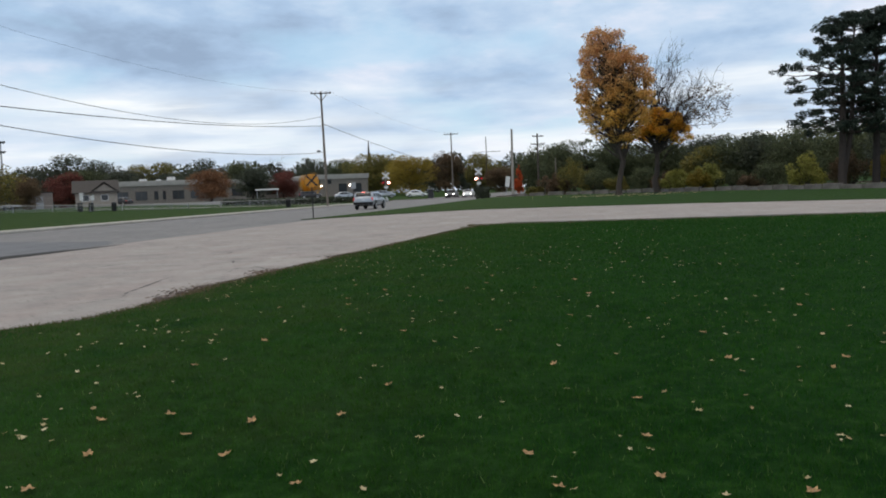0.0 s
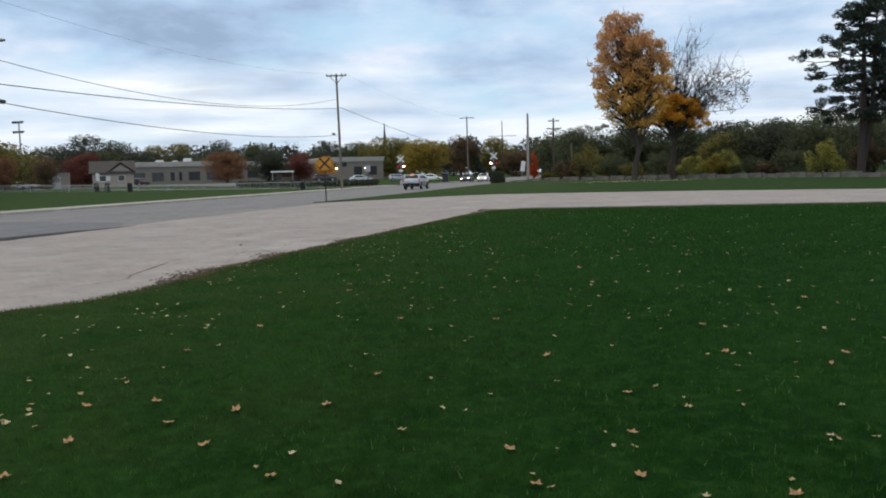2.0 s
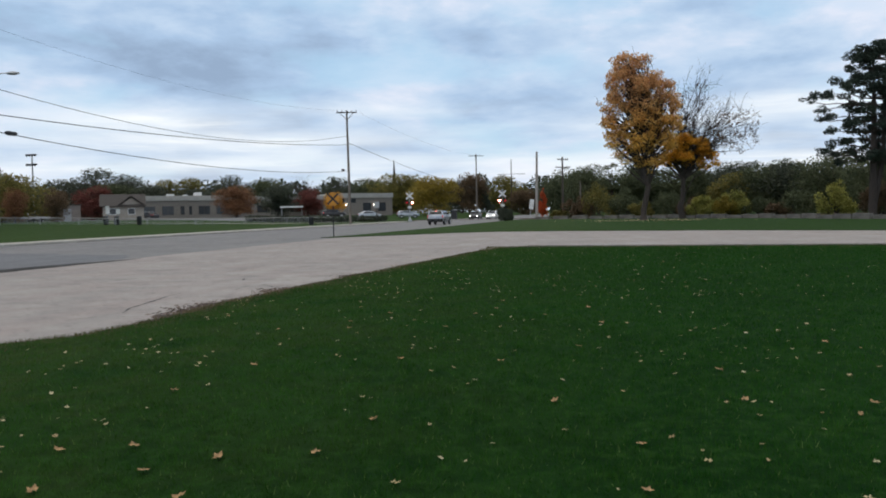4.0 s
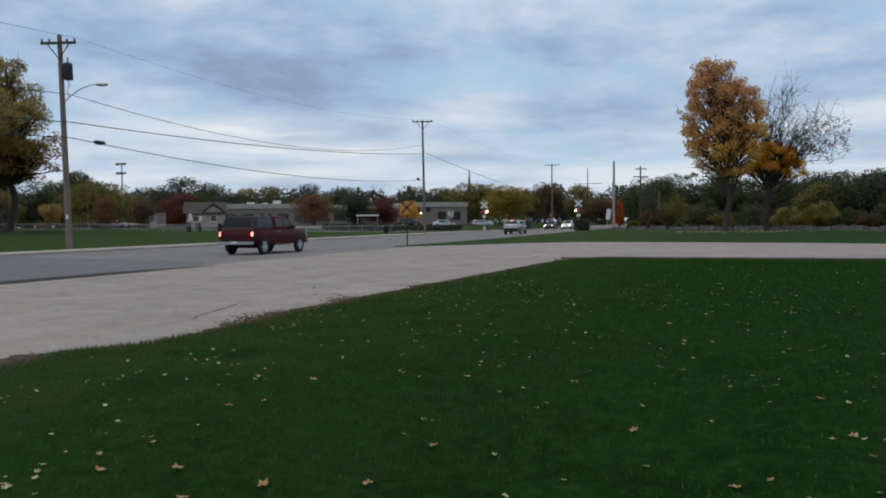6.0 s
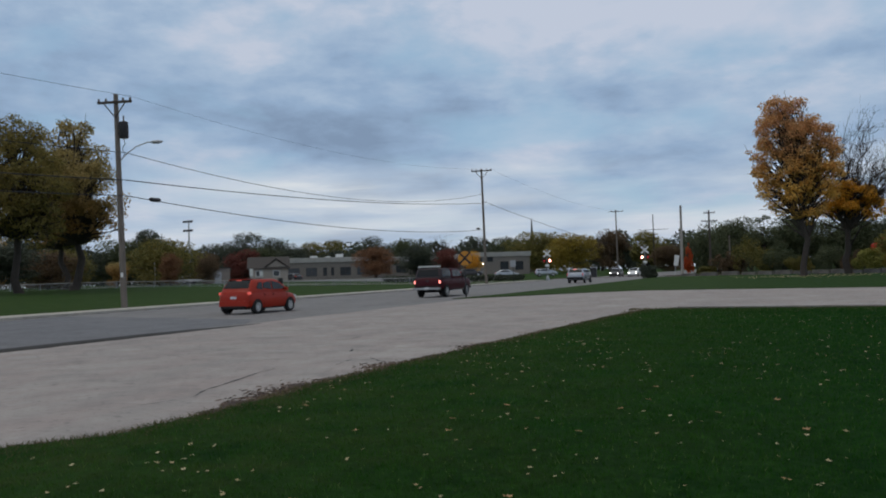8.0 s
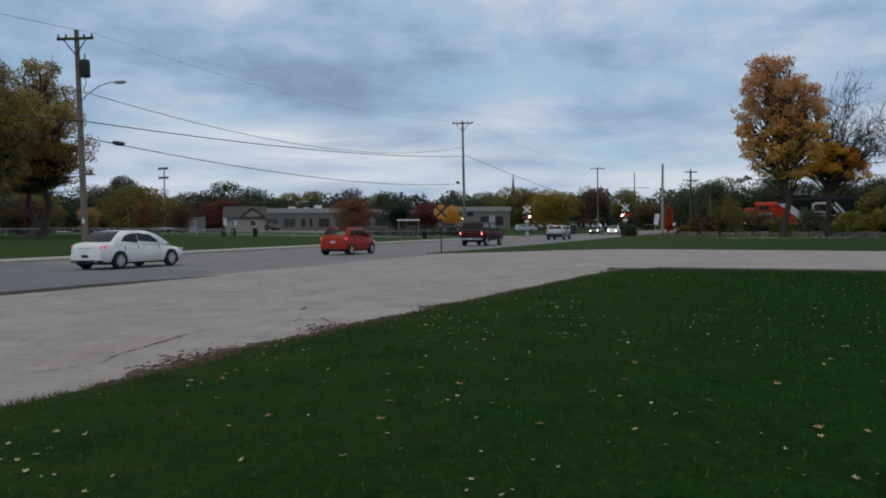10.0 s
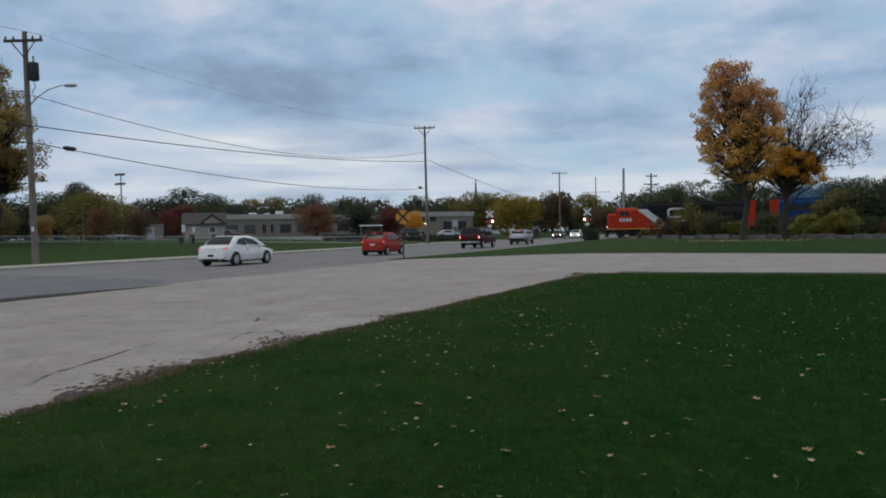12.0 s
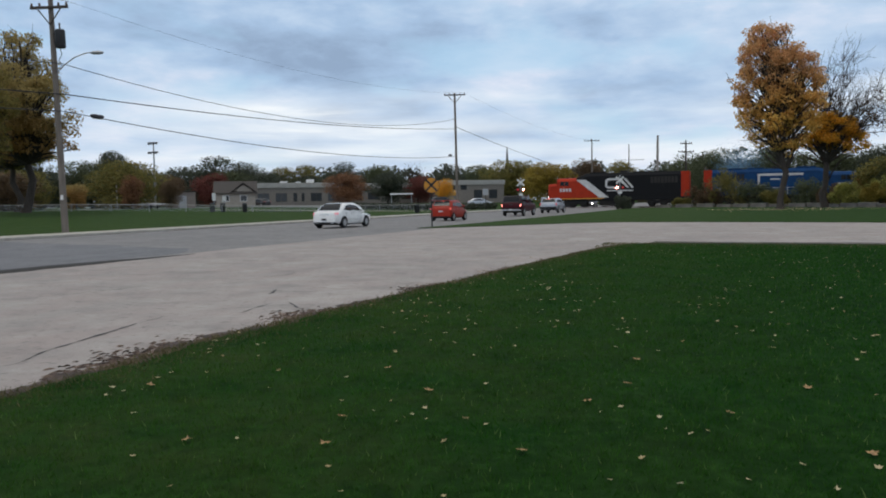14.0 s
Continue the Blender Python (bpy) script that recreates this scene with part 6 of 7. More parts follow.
def shrub(x, y, z, w, h, leaf, seed, label, count=4600, size=0.10, name="shrub", group="shrubs"):
    r = np.random.default_rng(seed)
    ob = thing(name, pose(x, y, z), label, "shrub", group)
    stems, cs, rs = Mesh(), [], []
    for k in range(26):
        a, q = r.uniform(0, 2 * math.pi), r.uniform(0, 1) ** 0.6
        e = Vector((math.cos(a) * q * w, math.sin(a) * q * w * 0.8, h * r.uniform(0.3, 1.0) * (1 - 0.35 * q)))
        limb(stems, r, (e.x * 0.2, e.y * 0.2, -0.05), e, 0.035, 0.008, 0.12, 4, 4)
        cs.append(tuple(e))
        g = r.uniform(0.22, 0.36)
        rs.append((w * g, w * g, h * g * 0.75))
    part("stem", stems, M["bark"], ob)
    part("foliage", crown_mesh("foliage", quads_cloud(r, cs, rs, count, size), M[leaf]), None, ob)
    return ob


for i, (x, y, w, h, lf, lab) in enumerate((
        (10.4, 108.6, 1.9, 2.9, "l_lime", "yellow-green shrub beside the railway"), (14.2, 106.0, 2.1, 3.3, "l_lime", "yellow-green shrub beside the railway"), (12.6, 104.6, 1.5, 2.4, "l_yellow", "low yellow shrub behind the wall"), (16.6, 104.5, 2.0, 2.6, "l_green", "dark green shrub behind the wall"),
        (20.0, 99.0, 2.4, 3.2, "l_green", "dark green shrub behind the wall"), (23.0, 93.5, 2.0, 3.7, "l_lime", "yellow-green shrub beside the railway"), (26.2, 90.0, 2.2, 3.4, "l_brown", "brown autumn shrub behind the wall"), (28.5, 84.5, 1.9, 3.7, "l_yellow", "yellowing shrub behind the wall"),
        (31.5, 80.0, 2.4, 3.4, "l_brown", "brown autumn shrub behind the wall"), (-3.2, 120.6, 2.6, 5.4, "l_olive", "tall olive green shrub beside the railway"), (0.2, 119.3, 2.2, 3.4, "l_green", "low dark green shrub beside the railway"), (3.0, 117.4, 2.0, 2.4, "l_olive", "low olive shrub beside the railway"),
        (6.6, 114.6, 2.3, 3.6, "l_green", "dark green shrub beside the railway"), (9.4, 111.6, 2.0, 2.9, "l_brown", "brown autumn shrub beside the railway"), (-6.3, 121.4, 2.2, 3.3, "l_brown", "low brown shrub beside the railway"), (-9.2, 122.0, 1.4, 1.4, "l_olive", "low olive shrub beside the railway"),
        (-15.9, 112.0, 1.15, 1.95, "l_dark", "dark round clipped bush beside the crossing"), (35.0, 74.0, 2.6, 4.0, "l_green", "dark green shrub behind the wall"), (18.6, 101.5, 1.6, 2.0, "l_brown", "brown autumn shrub behind the wall"))):
    shrub(x, y, 0, w, h, lf, 50 + i, lab)

# dark trees behind the pines and along the railway
for i, (x, y, hh, sp, lf) in enumerate(((22.5, 119, 7.4, 3.6, "l_dark"), (26.5, 113, 7.6, 3.6, "l_green"), (30.5, 104, 7.2, 3.6, "l_green"), (33.5, 95, 7.0, 3.6, "l_dark"), (19.0, 121, 6.8, 3.0, "l_green"), (37.5, 88, 9.5, 4.0, "l_dark"), (16.0, 122, 6.2, 2.6, "l_olive"), (42, 80, 10, 4.2, "l_dark"))):
    broadleaf(pose(x, y, 0), "dense dark green tree beside the railway", hh, 0.22, 1.2, [(0, 0, hh * 0.62, sp, sp, hh * 0.34), (0.6, -0.4, hh * 0.34, sp * 1.05, sp, hh * 0.26), (-1.2, 0.3, hh * 0.45, sp * 0.8, sp * 0.8, hh * 0.3)], lf, 9000, 0.16, 70 + i, far=True, clumps=60, group="trees along the railway")

# the far tree line: prototypes, then copies at their own sizes
PROTO = {}


def far_tree(kind, leaf, x, y, top, half, z=1.0, label=""):
    """A copy of a prototype tree, 10 m high and 8 m wide, scaled to the given height and half width."""
    key = (kind, leaf)
    if key not in PROTO:
        sd = 200 + len(PROTO) * 3
        if kind == "round":
            lobes = [(0, 0, 6.6, 2.9, 2.9, 2.9), (-2.0, 0.3, 4.8, 2.2, 2.2, 2.2), (2.0, -0.2, 5.0, 2.2, 2.2, 2.3), (0.3, 0, 2.6, 3.4, 3.2, 1.9), (0.8, 0.4, 8.2, 1.7, 1.7, 1.5)]
        elif kind == "cone":
            lobes = [(0, 0, 2.4, 3.4, 3.4, 1.5), (0, 0, 4.6, 2.5, 2.5, 1.5), (0, 0, 6.6, 1.6, 1.6, 1.4), (0, 0, 8.6, 0.8, 0.8, 1.4)]
        elif kind == "wide":
            lobes = [(-1.8, 0, 5.4, 2.6, 2.6, 2.6), (1.8, 0, 5.8, 2.6, 2.6, 2.7), (0, 0, 7.4, 2.4, 2.4, 2.2), (0, 0, 2.6, 3.9, 3.6, 2.2)]
        else:
            lobes = [(0, 0, 7.0, 2.6, 2.6, 2.6), (-1.8, 0, 6.0, 2.0, 2.0, 2.0), (1.8, 0, 6.0, 2.0, 2.0, 2.0)]
        PROTO[key] = broadleaf(pose(x, y, z), label, 10, 0.26, 1.6, lobes, leaf, 0 if kind == "bare" else 13000, 0.155, sd, bare=1 if kind == "bare" else 0, far=kind != "bare", clumps=44, group="far tree line")
        ob = PROTO[key]
    else:
        ob = copy_thing(PROTO[key], pose(x, y, z))
        tagged(ob, label)
    q = (int(abs(x * 7 + y * 3)) % 360)
    ob.matrix_basis = pose(x, y, z, 0, 0, q)
    ob.scale = (half / 4.0, half / 4.0, (top - z) / 10.0)
    return ob


FAR = [("round", "l_dark", -153.8, 169.7, 15.8, 5.0), ("wide", "l_olive", -98.4, 111.9, 9.4, 6.2), ("round", "l_ochre", -86.1, 89.3, 4.6, 1.6), ("round", "l_brown", -102.1, 128.4, 6.9, 2.8), ("wide", "l_dark", -140.7, 193.2, 14.6, 9.6), ("wide", "l_dark", -133.0, 197.4, 12.6, 8.2),
       ("round", "l_red", -114.3, 156.8, 8.7, 4.0), ("round", "l_olive", -155.5, 255.4, 14.4, 6.4), ("cone", "l_dark", -150.2, 235.1, 12.6, 2.6), ("round", "l_olive", -148.6, 259.5, 15.1, 5.4), ("wide", "l_dark", -127.7, 248.1, 14.7, 8.0), ("round", "l_green", -122.3, 260.9, 13.6, 7.4),
       ("round", "l_rust", -76.8, 150.5, 7.2, 4.2), ("round", "l_dark", -75.3, 167.9, 8.2, 4.2), ("round", "l_red", -76.0, 187.0, 7.8, 3.6), ("round", "l_gold", -61.3, 166.1, 6.0, 2.2), ("bare", "l_brown", -118.1, 285.6, 15.5, 6.6), ("wide", "l_dark", -101.7, 281.2, 14.2, 8.6), ("round", "l_green", -84.7, 265.9, 12.9, 6.0),
       ("wide", "l_olive", -70.0, 249.4, 14.4, 10.0), ("wide", "l_yellow", -49.2, 208.3, 11.5, 7.0), ("round", "l_brown", -43.0, 227.0, 11.8, 4.8), ("cone", "l_dark", -38.5, 228.0, 10.4, 2.2), ("round", "l_olive", -40.0, 276.0, 13.4, 7.2), ("cone", "l_flame", -13.2, 136.6, 5.6, 0.9), ("wide", "l_green", -10.4, 165.0, 9.9, 5.4), ("round", "l_green", -6.3, 151.0, 9.1, 4.2),
       ("cone", "l_green", -1.8, 146.1, 9.4, 4.4), ("round", "l_green", 3.7, 159.2, 9.8, 5.0), ("wide", "l_green", 9.9, 159.0, 9.6, 5.4), ("wide", "l_green", 16.0, 160.0, 9.3, 5.4), ("round", "l_dark", 20.8, 148.3, 9.2, 4.6), ("wide", "l_green", 26.9, 147.8, 9.4, 4.8), ("round", "l_brown", -30.5, 262.0, 8.0, 6.0),
       ("wide", "l_green", -92.0, 300.0, 14.0, 10.0), ("round", "l_green", -112.0, 130.5, 7.6, 3.4), ("wide", "l_dark", -178.0, 205.0, 13.5, 9.0), ("wide", "l_olive", -165.0, 150.0, 11.0, 8.0), ("wide", "l_dark", -172.0, 118.0, 12.0, 9.0), ("round", "l_olive", -140.0, 98.0, 10.5, 7.0), ("wide", "l_dark", -128.0, 116.0, 8.5, 5.6),
       ("round", "l_ochre", -112.0, 84.0, 10.0, 6.5), ("wide", "l_olive", -122.0, 66.0, 11.0, 8.0), ("round", "l_dark", -60.0, 300.0, 13.0, 8.0), ("round", "l_olive", -10.0, 210.0, 9.0, 7.0), ("wide", "l_dark", 4.0, 190.0, 9.0, 8.0), ("wide", "l_dark", 36.0, 150.0, 10.0, 6.0), ("wide", "l_green", 46.0, 135.0, 11.0, 7.0), ("wide", "l_dark", 54.0, 118.0, 11.0, 7.0), ("round", "l_dark", 60.0, 98.0, 12.0, 7.0),
       ("wide", "l_dark", -166.9, 154.0, 12.4, 9.0), ("round", "l_dark", -175.0, 146.0, 13.9, 9.0), ("round", "l_green", -157.5, 166.0, 12.6, 8.0), ("wide", "l_dark", -150.5, 171.0, 12.8, 8.0), ("wide", "l_dark", -141.0, 178.5, 11.2, 8.0), ("round", "l_green", -131.6, 186.0, 9.9, 7.0), ("wide", "l_dark", -122.0, 193.0, 9.8, 7.0), ("wide", "l_dark", -182.0, 134.0, 13.0, 10.0), ("wide", "l_green", -190.0, 120.0, 13.0, 10.0), ("round", "l_dark", -113.0, 200.0, 9.0, 7.0),
       ("round", "l_rust", -83.5, 97.0, 5.6, 1.7), ("round", "l_brown", -79.5, 100.6, 5.0, 1.5),
       ("wide", "l_olive", -96.0, 69.0, 7.2, 5.5), ("round", "l_dark", -100.0, 80.0, 7.5, 5.5), ("wide", "l_green", -92.0, 58.0, 7.0, 5.5), ("round", "l_brown", -108.0, 97.0, 7.0, 5.0), ("wide", "l_dark", -102.0, 52.0, 9.0, 7.0), ("round", "l_olive", -118.0, 108.0, 8.0, 6.0)]
FAR_WORDS = {"l_dark": "dark green", "l_olive": "olive green", "l_gold": "golden yellow", "l_brown": "brown autumn", "l_flame": "flame red autumn", "l_red": "deep red autumn", "l_green": "green", "l_rust": "rust orange autumn", "l_yellow": "yellow autumn", "l_ochre": "ochre autumn"}
KIND_WORDS = {"round": "tree with a rounded crown", "wide": "broad spreading tree", "cone": "conical tree", "bare": "bare leafless tree"}
for kd, lf, x, y, tp, hf in FAR:
    far_tree(kd, lf, x, y, tp, hf, 1.0 if x < -40 else 0.0, ("" if kd == "bare" else FAR_WORDS[lf] + " ") + KIND_WORDS[kd] + " in the tree line")
# unbroken woods on the horizon
rw = np.random.default_rng(77)
wc, wr = [], []
for k in range(520):
    a = rw.uniform(-0.95, 0.75)
    d = rw.uniform(360, 460)
    hgt = 14.5 + 4.5 * noise.noise(Vector((a * 9, 2, 0))) + rw.uniform(-1.5, 2.5)
    wc.append((math.sin(a) * d, math.cos(a) * d, hgt * rw.uniform(0.3, 0.85)))
    g = rw.uniform(4, 8)
    wr.append((g, g, hgt * 0.35))
woods = new("woods", crown_mesh("woods", quads_cloud(rw, wc, wr, 56000, 1.1), M["l_dark"]))
tagged(woods, "distant dark woods along the horizon", "woods", kind="stuff")

# ---------------------------------------------------------------- far buildings
school = thing("school_building", pose(-108.5, 164.0, 1.0, 0, 0, 38), "long low grey brick school with a pale roof edge", "building", "far buildings")


def wing(x0, x1, y0, y1, h, storeys_windows, door=None):
    part("wall", Mesh().box(x0, x1, y0, y1, -0.1, h - 1.15), M["brick"], school)
    part("roof_edge", Mesh().box(x0 - 0.25, x1 + 0.25, y0 - 0.25, y1 + 0.25, h - 1.15, h), M["fascia"], school, "pale roof edge", bevel=0.03)
    for wx, ww, z0, z1 in storeys_windows:
        win = part("window", Mesh().box(wx, wx + ww, y0 - 0.05, y0 + 0.1, z0, z1), M["shingle"], school)
        n = max(1, int(ww / 1.3))
        for k in range(n):
            part("pane", Mesh().box(wx + 0.07 + k * ww / n, wx + (k + 1) * ww / n - 0.07, y0 - 0.07, y0 - 0.04, z0 + 0.08, z1 - 0.08), M["pane"], win)


wing(0, 22, 0, 14, 5.4, [(1.5 + k * 4.1, 2.6, 1.0, 3.0) for k in range(5)])
wing(22.3, 46, 3, 16, 5.2, [(24 + k * 4.2, 2.6, 1.2, 3.0) for k in range(5)])
wing(46.3, 62, -2, 14, 5.6, [(47.5, 1.6, 3.2, 4.4), (50.5, 1.6, 3.2, 4.4), (54, 2.2, 1.0, 3.2), (58, 2.2, 1.0, 3.2)])
part("pilaster", Mesh().box(10.6, 11.6, -0.15, 0.1, 0, 4.85), M["brick"], school)
for x0, x1, h in ((7.4, 9.0, 0.55), (11.2, 12.2, 0.4), (13.8, 15.4, 0.9)):
    part("roof_unit", Mesh().box(x0, x1, 5, 7.5, 5.38, 5.4 + h), M["white"], school, "pale rooftop air unit", bevel=0.05)
for lx in (49.3, 56.9):
    part("wall_lamp", Mesh().box(lx, lx + 0.3, -2.2, -2.0, 2.6, 2.9), M["lamp_lit"], school, "lit wall lamp")

house = thing("house", pose(-86.6, 121.0, 1.05, 0, 0, 34), "small beige house with a dark gabled roof", "house", "far buildings")
part("wall", Mesh().box(0, 6.6, 0, 7, -0.1, 2.6), M["siding"], house)
part("gable", Mesh().loft([[(2.6, yy, 2.5), (6.6, yy, 2.5), (4.6, yy, 3.9)] for yy in (-0.05, 0.25)]), M["siding"], house)
part("roof", Mesh().loft([[(-0.5, -0.5, 2.5), (-0.5, 3.5, 4.6), (-0.5, 7.5, 2.5), (-0.5, 7.5, 2.35), (-0.5, 3.5, 4.45), (-0.5, -0.5, 2.35)], [(7.0, -0.5, 2.5), (7.0, 3.5, 4.6), (7.0, 7.5, 2.5), (7.0, 7.5, 2.35), (7.0, 3.5, 4.45), (7.0, -0.5, 2.35)]]), M["shingle"], house)
part("gable_roof", Mesh().loft([[(2.2, yy, 2.35), (4.6, yy, 4.15), (7.0, yy, 2.35), (7.0, yy, 2.5), (4.6, yy, 4.3), (2.2, yy, 2.5)] for yy in (-0.45, 3.4)]), M["shingle"], house)
for wx in (1.0, 4.0):
    wn_ = part("window", Mesh().box(wx, wx + 1.2, -0.1, 0.05, 1.0, 2.1), M["white"], house)
    part("pane", Mesh().box(wx + 0.1, wx + 1.1, -0.12, -0.09, 1.1, 2.0), M["pane"], wn_)
shed = thing("shed", pose(-92.4, 116.6, 1.05, 0, 0, 36), "low grey shed with a flat roof", "shed", "far buildings")
part("wall", Mesh().box(0, 3.8, 0, 4, -0.1, 2.7), M["brick"], shed)
part("roof", Mesh().box(-0.2, 4.0, -0.2, 4.2, 2.7, 2.85), M["shingle"], shed)
part("door", Mesh().box(1.2, 2.4, -0.04, 0.02, 0, 2.1), M["galv"], shed)
spire = thing("church_spire", pose(-110.5, 383.5, 1.0, 0, 0, 20), "slender dark church spire above the trees", "church", "far buildings")
part("tower", Mesh().box(-2.2, 2.2, -2.2, 2.2, 0, 15), M["brick"], spire)
part("steeple", Mesh().loft([[(-1.3, -1.3, 15), (1.3, -1.3, 15), (1.3, 1.3, 15), (-1.3, 1.3, 15)], [(-0.5, -0.5, 20), (0.5, -0.5, 20), (0.5, 0.5, 20), (-0.5, 0.5, 20)], [(-0.15, -0.15, 26.3), (0.15, -0.15, 26.3), (0.15, 0.15, 26.3), (-0.15, 0.15, 26.3)]]), M["shingle"], spire)
canopy = thing("canopy", pose(-69.0, 160.5, 1.0, 0, 0, 22), "low white flat canopy on thin posts", "canopy")
part("roof", Mesh().box(-2.4, 2.4, -1.5, 1.5, 2.0, 2.3), M["white"], canopy, bevel=0.04)
for cx in (-2.1, 2.1):
    for cy in (-1.2, 1.2):
        part("post", Mesh().tube([(cx, cy, -0.1), (cx, cy, 2.0)], 0.06, 8), M["galv"], canopy)

# parking area and path on the far side
lotv, lotf = [], []
for j in range(9):
    for i in range(15):
        u, w = i / 14, j / 8
        xx = (-112 + 70 * u) * (1 - w) + (-130 + 80 * u) * w
        yy = (96 + 18 * u) * (1 - w) + (140 + 24 * u) * w
        lotv.append((xx, yy, ground_z(xx, yy) + 0.02))
for j in range(8):
    for i in range(14):
        lotf.append((j * 15 + i, j * 15 + i + 1, (j + 1) * 15 + i + 1, (j + 1) * 15 + i))
tagged(new("car_park", raw("car_park", lotv, lotf, M["asphalt"])), "grey asphalt car park beyond the far lawn", "car park", kind="structure")
pv, pf = [], []
for i in range(30):
    u = i / 29
    xx, yy = -62 + 27 * u, 86 + 24 * u ** 1.2
    pv += [(xx, yy, ground_z(xx, yy) + 0.03), (xx - 0.8, yy + 1.6, ground_z(xx - 0.8, yy + 1.6) + 0.03)]
pf = [(2 * i, 2 * i + 2, 2 * i + 3, 2 * i + 1) for i in range(29)]
tagged(new("path", raw("path", pv, pf, M["sidewalk"])), "pale concrete path across the far lawn", "path", kind="structure")

rail_fence = thing("rail_fence", pose(0, 0, 0), "low grey chain-link fence with a pale top rail", "fence")
fl = [(-92, 58), (-75, 66.5), (-65, 73), (-56, 80.3), (-51.5, 85.7), (-45.7, 109), (-39, 118)]
fence_pts = rough_edge(fl, 3.0, 0.0)
woven = Mesh()
for (x0, y0), (x1, y1) in zip(fence_pts, fence_pts[1:]):
    part("post", Mesh().tube([(x0, y0, ground_z(x0, y0) - 0.1), (x0, y0, ground_z(x0, y0) + 0.75)], 0.045, 6), M["galv"], rail_fence)
    g0, g1 = ground_z(x0, y0), ground_z(x1, y1)
    part("rail", Mesh().tube([(x0, y0, g0 + 0.74), (x1, y1, g1 + 0.74)], 0.045, 6), M["fascia"], rail_fence)
    for k in range(34):
        for ta, tb in ((k / 34, (k + 4) / 34), ((k + 4) / 34, k / 34)):
            tb, ta = min(1, tb), min(1, ta)
            a, b = Vector((x0 + (x1 - x0) * ta, y0 + (y1 - y0) * ta, g0 + (g1 - g0) * ta + 0.03)), Vector((x0 + (x1 - x0) * tb, y0 + (y1 - y0) * tb, g0 + (g1 - g0) * tb + 0.72))
            woven.add([a + Vector((0, 0, -0.008)), b + Vector((0, 0, -0.008)), b + Vector((0, 0, 0.008)), a + Vector((0, 0, 0.008))], [(0, 1, 2, 3)])
tagged(part("woven_wire", raw("woven_wire", woven.v, woven.f, M["galv"]), None, rail_fence, "grey woven chain-link wire"), kind="stuff")

for i, (sp, pt, x, y, a, lab) in enumerate(((SEDAN, "pearl", -98.0, 118.5, 60, "white parked car in the car park"), (SUV, "dark_car", -58.0, 150, -60, "dark parked car in the car park"), (SEDAN, "silver", -50.0, 148, -70, "grey parked car in the car park"), (SUV, "silver", -45.0, 158, -70, "grey parked car in the car park"), (SEDAN, "dark_car", -84.0, 133, 70, "dark parked car in the car park"), (SEDAN, "pearl", -41.0, 170, -80, "white parked car in the car park"))):
    s = oncoming(sp, pt, "plate")
    vehicle("parked_car", lab, s, pose(x, y, ground_z(x, y) + 0.02, 0, 0, a), "parked cars")

# pale posts, a low trailer and a board screen on the far lawn
for x, y, h in ((-112.4, 101.5, 4.4), (-108.5, 100.2, 3.0), (-97.0, 108.8, 4.2), (-95.2, 110.4, 2.9)):
    solid("post", Mesh().tube([(0, 0, -0.2), (0, 0, h * 0.96), (0, 0, h)], [0.11, 0.10, 0.05], 8), M["fascia"], "tall pale post on the far lawn", "post", "pale posts", smooth=40, m=pose(x, y, ground_z(x, y)))
trailer = thing("trailer", pose(-93.0, 113.0, ground_z(-93, 113), 0, 0, 38), "low white flatbed trailer parked on the grass", "trailer")
part("bed", Mesh().loft([[(-2.6, -0.8, zz), (2.4, -0.8, zz), (3.0, 0, zz), (2.4, 0.8, zz), (-2.6, 0.8, zz)] for zz in (0.55, 0.85)]), M["white"], trailer, bevel=0.03)
for sx in (-0.6, 0.5):
    for sy in (-0.8, 0.8):
        part("wheel", Mesh().tube([(sx, sy - 0.09, 0.3), (sx, sy + 0.09, 0.3)], 0.3, 14), M["rubber"], trailer)

hedge_line = rough_edge([(-52, 106), (-44, 112), (-36.6, 120.5)], 1.1, 0.0)
hedge = thing("hedge", pose(0, 0, 0), "low dark green clipped hedge along the far lawn", "hedge")
hr = np.random.default_rng(41)
hst = Mesh()
for x, y in hedge_line:
    limb(hst, hr, (x, y, ground_z(x, y) - 0.05), (x + 0.1, y, ground_z(x, y) + 0.8), 0.04, 0.02, 0.1, 3, 4)
tagged(part("stem", hst, M["bark"], hedge), kind="stuff")
part("foliage", crown_mesh("foliage", quads_cloud(hr, [(x, y, ground_z(x, y) + 0.5) for x, y in hedge_line], [(0.85, 0.75, 0.5)] * len(hedge_line), 6000, 0.13), M["l_dark"]), None, hedge)

# ---------------------------------------------------------------- fallen leaves and grass


def leaf_shape(r, size):
    """One curled, five-pointed fallen leaf."""
    n = 10
    pts = [(0, 0, 0.3 * size)]
    for k in range(n):
        a = 2 * math.pi * k / n + r.uniform(-0.12, 0.12)
        q = size * ((1.0 if k % 2 == 0 else 0.68) + r.uniform(-0.12, 0.12))
        pts.append((math.cos(a) * q, math.sin(a) * q * 0.85, size * (0.10 + 0.5 * r.random() * (k % 2 == 0))))
    return pts, [(0, 1 + k, 1 + (k + 1) % n) for k in range(n)]


